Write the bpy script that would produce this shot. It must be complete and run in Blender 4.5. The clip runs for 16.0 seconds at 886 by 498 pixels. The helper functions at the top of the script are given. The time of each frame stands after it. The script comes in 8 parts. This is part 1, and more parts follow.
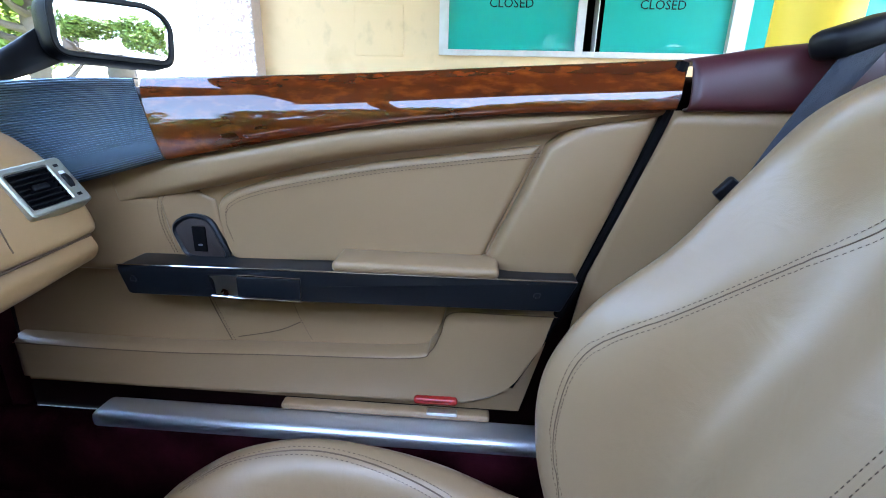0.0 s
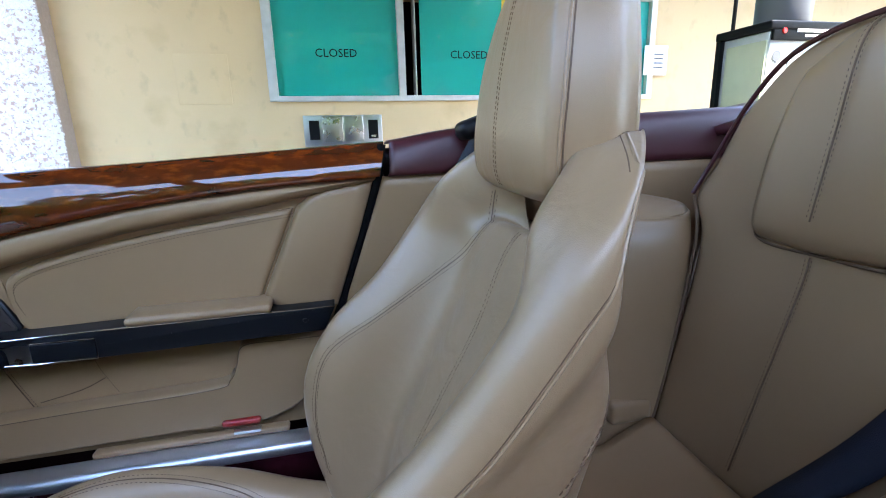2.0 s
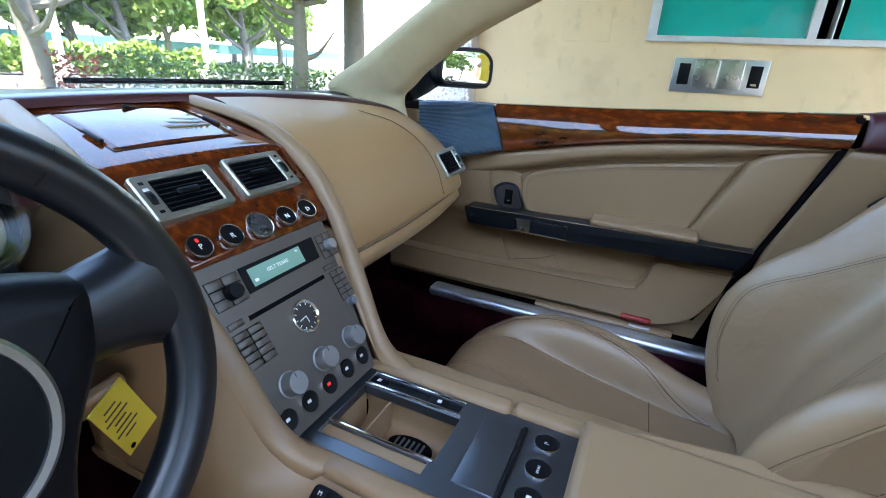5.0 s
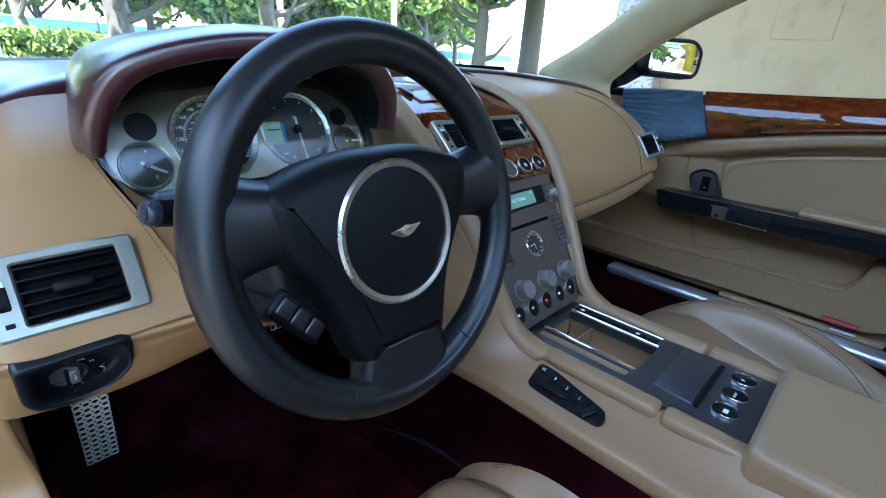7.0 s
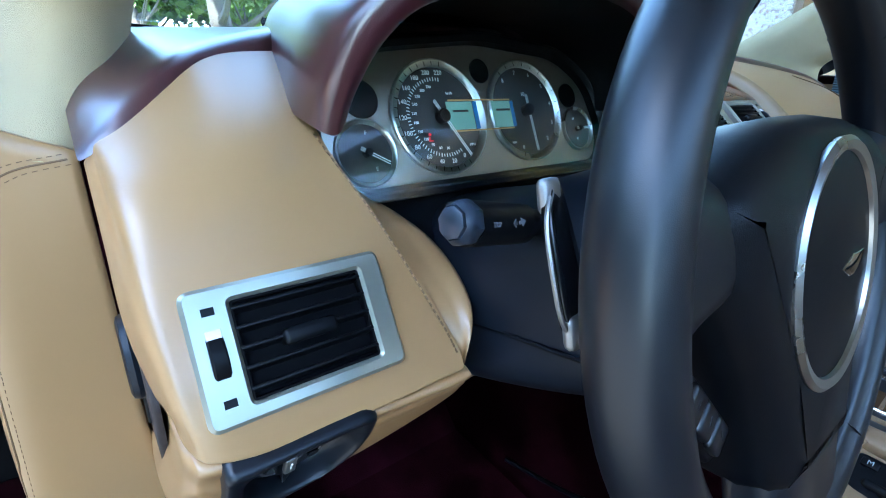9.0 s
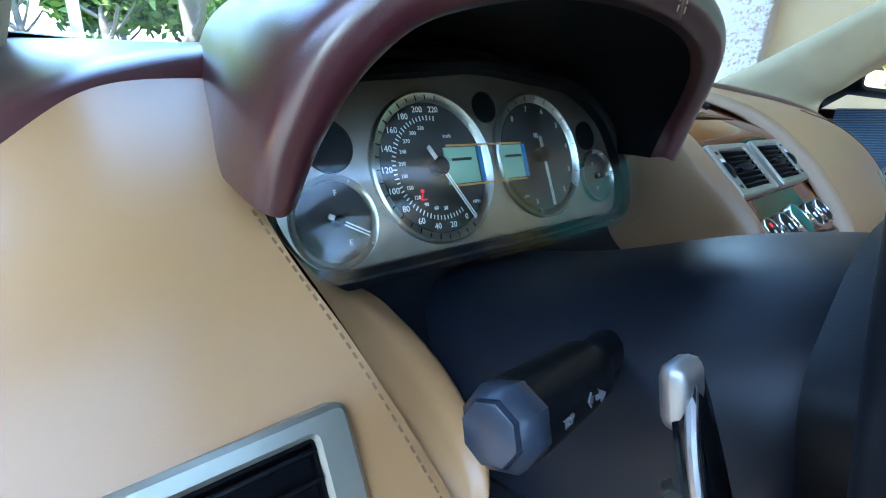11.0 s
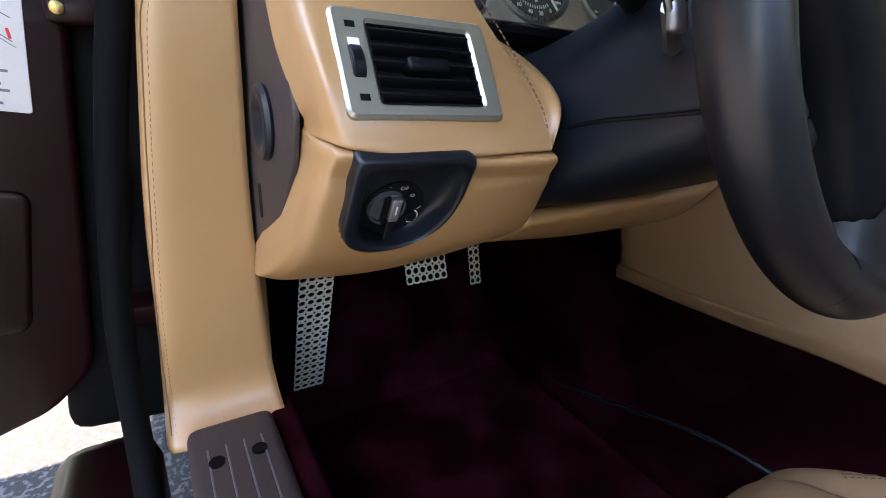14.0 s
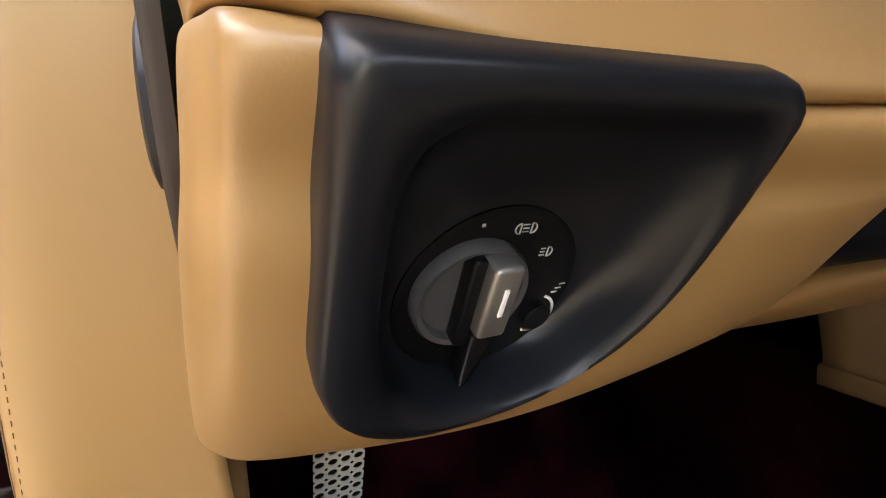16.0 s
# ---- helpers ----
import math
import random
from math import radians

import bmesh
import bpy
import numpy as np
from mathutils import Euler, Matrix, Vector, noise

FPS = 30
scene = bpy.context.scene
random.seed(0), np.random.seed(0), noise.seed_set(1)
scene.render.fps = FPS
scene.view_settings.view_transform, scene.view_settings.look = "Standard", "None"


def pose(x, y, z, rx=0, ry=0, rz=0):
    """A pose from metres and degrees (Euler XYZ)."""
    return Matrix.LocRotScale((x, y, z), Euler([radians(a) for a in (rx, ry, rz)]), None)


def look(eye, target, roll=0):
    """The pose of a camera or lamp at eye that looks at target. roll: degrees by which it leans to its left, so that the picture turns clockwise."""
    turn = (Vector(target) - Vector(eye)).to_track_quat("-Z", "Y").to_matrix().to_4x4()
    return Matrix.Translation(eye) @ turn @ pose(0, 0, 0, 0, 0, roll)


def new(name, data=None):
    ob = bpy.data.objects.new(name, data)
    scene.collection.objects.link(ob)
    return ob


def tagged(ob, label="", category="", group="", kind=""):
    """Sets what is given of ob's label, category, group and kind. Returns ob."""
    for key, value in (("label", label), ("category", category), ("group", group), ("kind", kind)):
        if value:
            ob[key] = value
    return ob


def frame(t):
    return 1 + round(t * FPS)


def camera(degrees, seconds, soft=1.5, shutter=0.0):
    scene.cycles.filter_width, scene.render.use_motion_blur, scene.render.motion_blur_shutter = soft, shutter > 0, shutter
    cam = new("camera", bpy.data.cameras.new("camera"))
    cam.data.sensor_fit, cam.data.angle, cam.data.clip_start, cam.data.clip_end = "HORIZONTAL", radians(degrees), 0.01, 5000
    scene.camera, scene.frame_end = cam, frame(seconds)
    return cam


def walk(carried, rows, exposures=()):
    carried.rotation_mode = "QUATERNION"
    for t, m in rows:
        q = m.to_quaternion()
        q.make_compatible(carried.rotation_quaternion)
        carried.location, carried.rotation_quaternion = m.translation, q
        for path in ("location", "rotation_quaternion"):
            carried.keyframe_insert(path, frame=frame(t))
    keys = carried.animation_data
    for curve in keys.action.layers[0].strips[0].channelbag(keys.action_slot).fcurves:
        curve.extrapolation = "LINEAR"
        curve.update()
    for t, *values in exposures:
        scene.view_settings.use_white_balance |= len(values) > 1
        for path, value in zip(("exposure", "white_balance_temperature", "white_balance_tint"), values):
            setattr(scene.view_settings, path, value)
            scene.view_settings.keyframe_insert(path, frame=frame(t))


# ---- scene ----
from mathutils.bvhtree import BVHTree

SKY, SUN = 0.15, 2.7
cam = camera(87.2, 16.0, soft=1.0)
PATH = [
    (0, (0.527, 0.086, 0.851), (0.403, 1.987, 0.244), 1.5),
    (0.5, (0.593, 0.025, 0.877), (0.67, 1.941, 0.309), 1.2),
    (1, (0.652, -0.033, 0.904), (0.908, 1.882, 0.383), 0.7),
    (1.5, (0.686, -0.092, 0.926), (1.072, 1.812, 0.45), -0.4),
    (2, (0.696, -0.143, 0.919), (1.124, 1.752, 0.443), -1.4),
    (2.5, (0.68, -0.193, 0.911), (1.047, 1.708, 0.41), -1.7),
    (3, (0.647, -0.25, 0.887), (0.857, 1.647, 0.287), -0.9),
    (3.5, (0.623, -0.299, 0.868), (0.636, 1.556, 0.122), 0.9),
    (4, (0.572, -0.344, 0.9), (0.32, 1.454, 0.061), 2.1),
    (4.5, (0.508, -0.392, 0.964), (-0.025, 1.378, 0.2), 2.1),
    (5, (0.446, -0.429, 0.957), (-0.308, 1.271, 0.222), 3.2),
    (5.2, (0.423, -0.445, 0.941), (-0.407, 1.207, 0.178), 4.1),
    (7.3, (0.445, -0.669, 0.902), (-0.884, 0.613, 0.134), 3.9),
    (7.5, (0.43, -0.682, 0.894), (-0.95, 0.536, 0.112), 4.2),
    (8, (0.384, -0.72, 0.881), (-1.093, 0.391, 0.116), 3.6),
    (8.5, (0.282, -0.72, 0.855), (-1.212, 0.365, 0.087), 2.1),
    (9, (0.191, -0.681, 0.851), (-1.264, 0.472, 0.107), 2.5),
    (9.5, (0.116, -0.632, 0.867), (-1.296, 0.601, 0.169), 3.3),
    (9.7, (0.091, -0.615, 0.867), (-1.311, 0.637, 0.186), 3.8),
    (12, (0.11, -0.663, 0.843), (-1.327, 0.549, 0.161), 4.7),
    (12.5, (0.193, -0.713, 0.828), (-1.308, 0.388, 0.097), 4.5),
    (13, (0.252, -0.748, 0.812), (-1.279, 0.304, 0.073), 4.1),
    (13.5, (0.278, -0.771, 0.796), (-1.266, 0.262, 0.059), 4.1),
    (14, (0.247, -0.753, 0.712), (-1.329, 0.256, 0.006), 3.7),
    (14.5, (0.176, -0.714, 0.658), (-1.452, 0.257, 0.022), 2.6),
    (15, (0.123, -0.677, 0.668), (-1.567, 0.255, 0.144), 1.2),
    (15.5, (0.078, -0.667, 0.661), (-1.656, 0.227, 0.223), 0.1),
    (16, (0.052, -0.669, 0.653), (-1.713, 0.185, 0.261), -0.6),
]
EXPOSURES = [(0, 4.68, 6550, 11), (1.5, 4.25, 6550, 12), (2.5, 4.1, 6550, 12), (3.5, 3.98, 6400, 10), (5, 4.05, 6650, 8), (7.5, 3.76, 5700, 4), (8.5, 3.86, 5600, 2), (9.5, 4.3, 5300, 0), (12, 3.95, 6000, 7), (12.6, 3.84, 6100, 9), (13.5, 3.92, 6350, 13), (14, 3.92, 7150, 17), (15, 4.30, 8500, 19), (16, 4.13, 10600, 17)]
walk(cam, [(t, look(eye, target, roll)) for t, eye, target, roll in PATH], EXPOSURES)

# ---- light ----
world = bpy.data.worlds.new("sky")
scene.world = world
world.use_nodes = True
wn = world.node_tree.nodes
sky = wn.new("ShaderNodeTexSky")
sky.sky_type, sky.sun_disc = "NISHITA", False
sky.sun_elevation, sky.sun_rotation = radians(66), radians(143)
sky.altitude, sky.dust_density = 10, 0.6
wn["Background"].inputs["Strength"].default_value = SKY
world.node_tree.links.new(sky.outputs["Color"], wn["Background"].inputs["Color"])
sun_data = bpy.data.lights.new("sun", "SUN")
sun_data.energy, sun_data.angle, sun_data.color = SUN, radians(0.6), (1.0, 0.95, 0.86)
sun = new("sun", sun_data)
sun.matrix_world = look((2.2, -2.9, 8.2), (0, 0, 0))


# ---- materials ----
def material(name, color, rough=0.5, metal=0.0, grain=0.0, grain_size=200.0, mottle=0.12, mottle_size=8.0, spec=0.5, coat=0.0, crease=0.0):
    """A surface with a two-scale variation: broad mottling of colour and roughness, and a fine relief."""
    m = bpy.data.materials.new(name)
    m.use_nodes = True
    n, l = m.node_tree.nodes, m.node_tree.links
    b = n["Principled BSDF"]
    b.inputs["Metallic"].default_value = metal
    b.inputs["Specular IOR Level"].default_value = spec
    b.inputs["Coat Weight"].default_value = coat
    b.inputs["Coat Roughness"].default_value = 0.05
    co = n.new("ShaderNodeTexCoord")
    no = n.new("ShaderNodeTexNoise")
    no.inputs["Scale"].default_value, no.inputs["Detail"].default_value = mottle_size, 5
    l.new(co.outputs["Object"], no.inputs["Vector"])
    ramp = n.new("ShaderNodeMapRange")
    ramp.inputs["To Min"].default_value, ramp.inputs["To Max"].default_value = 1 - mottle, 1 + mottle
    l.new(no.outputs["Fac"], ramp.inputs["Value"])
    mix = n.new("ShaderNodeVectorMath")
    mix.operation = "SCALE"
    mix.inputs[0].default_value = color
    l.new(ramp.outputs["Result"], mix.inputs["Scale"])
    l.new(mix.outputs["Vector"], b.inputs["Base Color"])
    rr = n.new("ShaderNodeMapRange")
    rr.inputs["To Min"].default_value, rr.inputs["To Max"].default_value = rough * 0.85, min(1, rough * 1.15)
    l.new(no.outputs["Fac"], rr.inputs["Value"])
    l.new(rr.outputs["Result"], b.inputs["Roughness"])
    if grain:
        vo = n.new("ShaderNodeTexVoronoi")
        vo.inputs["Scale"].default_value = grain_size
        l.new(co.outputs["Object"], vo.inputs["Vector"])
        bump = n.new("ShaderNodeBump")
        bump.inputs["Strength"].default_value, bump.inputs["Distance"].default_value = grain, 0.0006
        l.new(vo.outputs["Distance"], bump.inputs["Height"])
        l.new(bump.outputs["Normal"], b.inputs["Normal"])
        if crease:
            wr, fold = n.new("ShaderNodeTexNoise"), n.new("ShaderNodeBump")
            wr.inputs["Scale"].default_value, wr.inputs["Detail"].default_value, wr.inputs["Distortion"].default_value = 16, 3, 1.2
            fold.inputs["Strength"].default_value, fold.inputs["Distance"].default_value = crease, 0.012
            l.new(co.outputs["Object"], wr.inputs["Vector"])
            l.new(wr.outputs["Fac"], fold.inputs["Height"])
            l.new(fold.outputs["Normal"], bump.inputs["Normal"])
    return m


def noise_mix(m, color, size, low, high, detail=6, stretch=(1, 1, 1), amount=1.0):
    """Lays a second colour over a material where a noise runs from low to high."""
    n, l = m.node_tree.nodes, m.node_tree.links
    b = n["Principled BSDF"]
    old = b.inputs["Base Color"].links[0].from_socket
    co, mp, no, mr, mx = (n.new("ShaderNode" + k) for k in ("TexCoord", "Mapping", "TexNoise", "MapRange", "Mix"))
    mp.inputs["Scale"].default_value = stretch
    no.inputs["Scale"].default_value, no.inputs["Detail"].default_value = size, detail
    mr.inputs["From Min"].default_value, mr.inputs["From Max"].default_value = low, high
    mr.inputs["To Max"].default_value = amount
    mx.data_type = "RGBA"
    mx.inputs[7].default_value = (*color, 1)
    l.new(co.outputs["Object"], mp.inputs["Vector"])
    l.new(mp.outputs["Vector"], no.inputs["Vector"])
    l.new(no.outputs["Fac"], mr.inputs["Value"])
    l.new(mr.outputs["Result"], mx.inputs[0])
    l.new(old, mx.inputs[6])
    l.new(mx.outputs[2], b.inputs["Base Color"])
    return m


LEATHER = material("tan_leather", (0.270, 0.168, 0.088), 0.40, grain=0.10, grain_size=1200, mottle=0.06, mottle_size=5)
SEAT = material("seat_leather", (0.275, 0.174, 0.094), 0.36, grain=0.12, grain_size=1100, mottle=0.07, mottle_size=6, crease=0.13, spec=0.6)
DASH_TAN = material("dash_leather", (0.36, 0.205, 0.085), 0.36, grain=0.035, grain_size=1600, mottle=0.05, mottle_size=4, spec=0.85)
SEAM = material("seam_thread", (0.115, 0.066, 0.036), 0.8)
TAN_THREAD = material("tan_thread", (0.16, 0.092, 0.045), 0.8)
THREAD = material("pale_thread", (0.55, 0.43, 0.30), 0.8)
BURGUNDY = material("burgundy_leather", (0.050, 0.010, 0.013), 0.34, grain=0.1, grain_size=1000, mottle=0.1, spec=0.4)
PAINT = material("burgundy_paint", (0.008, 0.0013, 0.0022), 0.36, coat=0.04, spec=0.12)
BURGUNDY_DASH = material("burgundy_dash_leather", (0.050, 0.010, 0.013), 0.30, grain=0.1, grain_size=1000, mottle=0.1, spec=1.0)
shine = BURGUNDY_DASH.node_tree.nodes["Principled BSDF"]
shine.inputs["Coat Weight"].default_value, shine.inputs["Coat Roughness"].default_value, shine.inputs["Coat IOR"].default_value = 0.6, 0.32, 1.65
CARPET = material("burgundy_carpet", (0.007, 0.0010, 0.002), 0.95, grain=1.0, grain_size=600, mottle=0.45, mottle_size=9, spec=0.0)
noise_mix(CARPET, (0.034, 0.0055, 0.0095), 9, 0.44, 0.74, 6, (1, 1, 1), 0.8)
BLACK = material("black_plastic", (0.0035, 0.004, 0.0052), 0.42, grain=0.12, grain_size=1500, spec=0.16)
BLACK_LEATHER = material("black_leather", (0.0040, 0.0052, 0.0078), 0.36, grain=0.05, grain_size=2200, spec=0.55, mottle=0.3, mottle_size=14)
BAR = material("anodised_bar", (0.014, 0.017, 0.022), 0.32, metal=0.6)
BROWN = material("dark_brown_trim", (0.030, 0.021, 0.020), 0.6, grain=0.2)
GLOSS = material("gloss_black", (0.006, 0.007, 0.009), 0.2, mottle=0.05, spec=0.5)
SILL = material("sill_aluminium", (0.72, 0.78, 0.88), 0.42, metal=1.0, mottle=0.05)
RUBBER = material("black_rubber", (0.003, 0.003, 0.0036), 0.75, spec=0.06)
ALU = material("brushed_aluminium", (0.62, 0.63, 0.65), 0.3, metal=1.0, mottle=0.05)
TITAN = material("titanium_panel", (0.13, 0.145, 0.165), 0.30, metal=0.85, mottle=0.05, mottle_size=30)
STACK = material("stack_panel", (0.13, 0.112, 0.095), 0.42, metal=0.7, mottle=0.05, mottle_size=30)
PEDAL = material("pedal_plate", (0.72, 0.67, 0.60), 0.5, metal=0.3, mottle=0.05)
CHROME = material("chrome", (0.8, 0.8, 0.8), 0.08, metal=1.0, mottle=0.02)
SATIN = material("satin_metal", (0.55, 0.55, 0.52), 0.28, metal=1.0, mottle=0.06)
KNOB_METAL = material("knob_metal", (0.34, 0.34, 0.335), 0.45, metal=0.9, mottle=0.04)
VENT = material("vent_bezel", (0.39, 0.39, 0.32), 0.32, metal=0.75, mottle=0.05)
WOOD = material("burr_walnut", (0.088, 0.0135, 0.0020), 0.35, coat=1.0, mottle=0.25, mottle_size=20, spec=0.0)
noise_mix(WOOD, (0.026, 0.0045, 0.0012), 30, 0.46, 0.74, 9, (0.35, 1, 1.5), 0.75)
noise_mix(WOOD, (0.30, 0.062, 0.006), 75, 0.50, 0.74, 7, (0.45, 1, 1.3), 0.50)
noise_mix(WOOD, (0.016, 0.003, 0.001), 11, 0.60, 0.72, 10, (0.8, 1, 1.2), 0.7)
WOOD.node_tree.nodes["Principled BSDF"].inputs["Coat Roughness"].default_value = 0.015
WOOD.node_tree.nodes["Principled BSDF"].inputs["Coat IOR"].default_value = 1.62
MESH = material("speaker_mesh", (0.34, 0.46, 0.58), 0.34, metal=1.0, mottle=0.03)
MESH_BACK = material("mesh_backing", (0.07, 0.105, 0.145), 0.5, metal=0.6, mottle=0.03)
SUEDE = material("cream_suede", (0.46, 0.37, 0.22), 0.95, grain=0.3, grain_size=1500, mottle=0.12, mottle_size=20, spec=0.1)
WHITE = material("white_print", (0.8, 0.8, 0.8), 0.6)
RED = material("red_reflector", (0.30, 0.005, 0.004), 0.15, grain=0.8, grain_size=350, coat=0.5)
GREY = material("grey_plastic", (0.10, 0.105, 0.12), 0.4)
CRYSTAL = material("crystal_button", (0.10, 0.105, 0.105), 0.16, metal=0.6, mottle=0.2, mottle_size=120, coat=0.6)
DIAL = material("dial_face", (0.024, 0.021, 0.018), 0.5, mottle=0.05)
SHROUD = material("shroud_plastic", (0.006, 0.0085, 0.014), 0.42, grain=0.05, grain_size=2000, spec=0.30)
CLUSTER = material("cluster_panel", (0.30, 0.255, 0.21), 0.36, metal=0.8, mottle=0.04)
BRASS = material("passivated_bolt", (0.45, 0.33, 0.12), 0.35, metal=1.0, mottle=0.1)
PAPER = material("label_paper", (0.50, 0.48, 0.46), 0.7)
RED_PRINT = material("red_print", (0.50, 0.012, 0.015), 0.6)
ORANGE = material("orange_print", (0.70, 0.30, 0.008), 0.6)
YELLOW = material("yellow_card", (0.75, 0.52, 0.04), 0.7)
STUCCO = material("yellow_stucco", (0.67, 0.49, 0.275), 0.9, grain=0.5, grain_size=60, mottle=0.10, mottle_size=1.3)
noise_mix(STUCCO, (0.47, 0.32, 0.165), 2.2, 0.55, 0.78, 8, (1, 1, 1), 0.6)
noise_mix(STUCCO, (0.40, 0.30, 0.19), 7.0, 0.60, 0.80, 9, (1, 1, 0.7), 0.5)
PEBBLE = material("exposed_pebbles", (0.42, 0.35, 0.32), 0.9, mottle=0.15, mottle_size=30)
FRAME = material("window_frame", (0.60, 0.60, 0.58), 0.4, metal=0.4, mottle=0.2, mottle_size=9)
CANOPY = material("canopy_paint", (0.09, 0.08, 0.07), 0.8, mottle=0.1, mottle_size=0.8)
FENCE = material("teal_fence", (0.10, 0.28, 0.28), 0.6)
RED_LEAF = material("red_leaf", (0.20, 0.05, 0.03), 0.5, mottle=0.4, mottle_size=4)
TEAL = material("teal_film", (0.0, 0.34, 0.28), 0.3, mottle=0.10, mottle_size=1.2, spec=0.3, coat=1.0)
TEAL.node_tree.nodes["Principled BSDF"].inputs["Coat Roughness"].default_value = 0.01
TEAL.node_tree.nodes["Principled BSDF"].inputs["Coat IOR"].default_value = 1.75
BOLLARD = material("yellow_paint", (0.85, 0.55, 0.03), 0.5)
ASPHALT = material("asphalt", (0.055, 0.054, 0.053), 0.95, grain=1.0, grain_size=60, mottle=0.25, mottle_size=3)
noise_mix(ASPHALT, (0.20, 0.195, 0.185), 90, 0.5, 0.62, 2, (1, 1, 1), 0.9)
CONCRETE = material("pale_concrete", (0.5, 0.48, 0.44), 0.9, mottle=0.15, mottle_size=2)
BARK = material("grey_bark", (0.17, 0.15, 0.13), 0.95, grain=0.8, grain_size=30, mottle=0.3, mottle_size=12)
LEAF = material("leaf", (0.125, 0.20, 0.032), 0.55, mottle=0.4, mottle_size=3)
HEDGE = material("hedge_leaf", (0.075, 0.14, 0.026), 0.5, mottle=0.4, mottle_size=4)
GRASS = material("grass", (0.08, 0.12, 0.03), 0.9, mottle=0.35, mottle_size=3)


def emission(name, color, strength):
    m = material(name, color, 0.4)
    b = m.node_tree.nodes["Principled BSDF"]
    b.inputs["Emission Color"].default_value = (*color, 1)
    b.inputs["Emission Strength"].default_value = strength
    return m


LCD = emission("lit_display", (0.14, 0.27, 0.22), 0.03)
AMBER = emission("amber_line", (0.40, 0.22, 0.06), 0.008)
BLUE_EDGE = emission("blue_edge", (0.02, 0.12, 0.30), 0.015)
RED_LAMP = emission("red_lamp", (0.75, 0.02, 0.02), 0.05)


def clear_glass(name, tint=(1, 1, 1)):
    m = bpy.data.materials.new(name)
    m.use_nodes = True
    n, l = m.node_tree.nodes, m.node_tree.links
    n.remove(n["Principled BSDF"])
    clear, gloss, fres, mix = (n.new("ShaderNode" + k) for k in ("BsdfTransparent", "BsdfGlossy", "LayerWeight", "MixShader"))
    clear.inputs["Color"].default_value = (*tint, 1)
    gloss.inputs["Roughness"].default_value = 0.01
    power, scale = n.new("ShaderNodeMath"), n.new("ShaderNodeMath")
    power.operation, scale.operation = "POWER", "MULTIPLY_ADD"
    power.inputs[1].default_value = 4.0
    scale.inputs[1].default_value, scale.inputs[2].default_value = 0.45, 0.022
    l.new(fres.outputs["Facing"], power.inputs[0])
    l.new(power.outputs["Value"], scale.inputs[0])
    l.new(scale.outputs["Value"], mix.inputs["Fac"])
    l.new(clear.outputs["BSDF"], mix.inputs[1])
    l.new(gloss.outputs["BSDF"], mix.inputs[2])
    l.new(mix.outputs["Shader"], n["Material Output"].inputs["Surface"])
    return m


GLASS = clear_glass("clear_glass", (0.97, 0.99, 0.98))
MIRROR = material("mirror_glass", (0.9, 0.9, 0.9), 0.01, metal=1.0, mottle=0.0)


# ---- mesh helpers ----
def part(name, bm, mat, parent=None, label="", smooth=True, bevel=0.0, sub=0, solid=0.0, auto=40):
    """Links a bmesh as one mesh object under a thing or a part."""
    bmesh.ops.recalc_face_normals(bm, faces=bm.faces)
    me = bpy.data.meshes.new(name)
    bm.to_mesh(me)
    bm.free()
    me.materials.append(mat)
    ob = new(name, me)
    if parent is not None:
        ob.parent = parent
        ob.matrix_parent_inverse = parent.matrix_basis.inverted()
    if label:
        ob["label"] = label
    if solid:
        s = ob.modifiers.new("solid", "SOLIDIFY")
        s.thickness, s.offset = solid, 0
    if bevel:
        v = ob.modifiers.new("bevel", "BEVEL")
        v.width, v.segments, v.limit_method, v.angle_limit = bevel, 3, "ANGLE", radians(35)
    if sub:
        u = ob.modifiers.new("sub", "SUBSURF")
        u.levels = u.render_levels = sub
    if smooth:
        for p in me.polygons:
            p.use_smooth = True
        bmm = bmesh.new()
        bmm.from_mesh(me)
        for e in bmm.edges:
            if len(e.link_faces) == 2 and e.calc_face_angle(0) > radians(auto):
                e.smooth = False
        bmm.to_mesh(me)
        bmm.free()
    return ob


def thing(name, label, category, at=(0, 0, 0), group="", kind=""):
    ob = new(name)
    ob.empty_display_size = 0.05
    ob.matrix_basis = Matrix.Translation(at)
    return tagged(ob, label, category, group, kind)


def alone(name, bm, mat, label, category, group="", kind="", **more):
    """A thing of one mesh."""
    return tagged(part(name, bm, mat, None, **more), label, category, group, kind)


def spline(points, count, closed=False):
    """Points on a Catmull-Rom curve through the given ones."""
    p = [Vector(q) for q in points]
    n = len(p)
    out = []
    spans = n if closed else n - 1
    for k in range(count):
        s = k / (count if closed else count - 1) * spans
        i = min(int(s), spans - 1)
        f = s - i
        if closed:
            a, b, c, d = (p[(i + j) % n] for j in (-1, 0, 1, 2))
        else:
            b, c = p[i], p[i + 1]
            a = p[i - 1] if i else b * 2 - c
            d = p[i + 2] if i + 2 < n else c * 2 - b
        out.append(0.5 * (2 * b + (c - a) * f + (2 * a - 5 * b + 4 * c - d) * f * f + (3 * b - a - 3 * c + d) * f ** 3))
    return out


def grid(rows, closed=False, caps=False):
    """A bmesh of quads over rows of points of equal number."""
    bm = bmesh.new()
    vs = [[bm.verts.new(q) for q in r] for r in rows]
    n = len(vs[0])
    for a, b in zip(vs, vs[1:]):
        for i in range(n if closed else n - 1):
            j = (i + 1) % n
            bm.faces.new((a[i], a[j], b[j], b[i]))
    if caps:
        bm.faces.new(vs[0])
        bm.faces.new(vs[-1][::-1])
    return bm


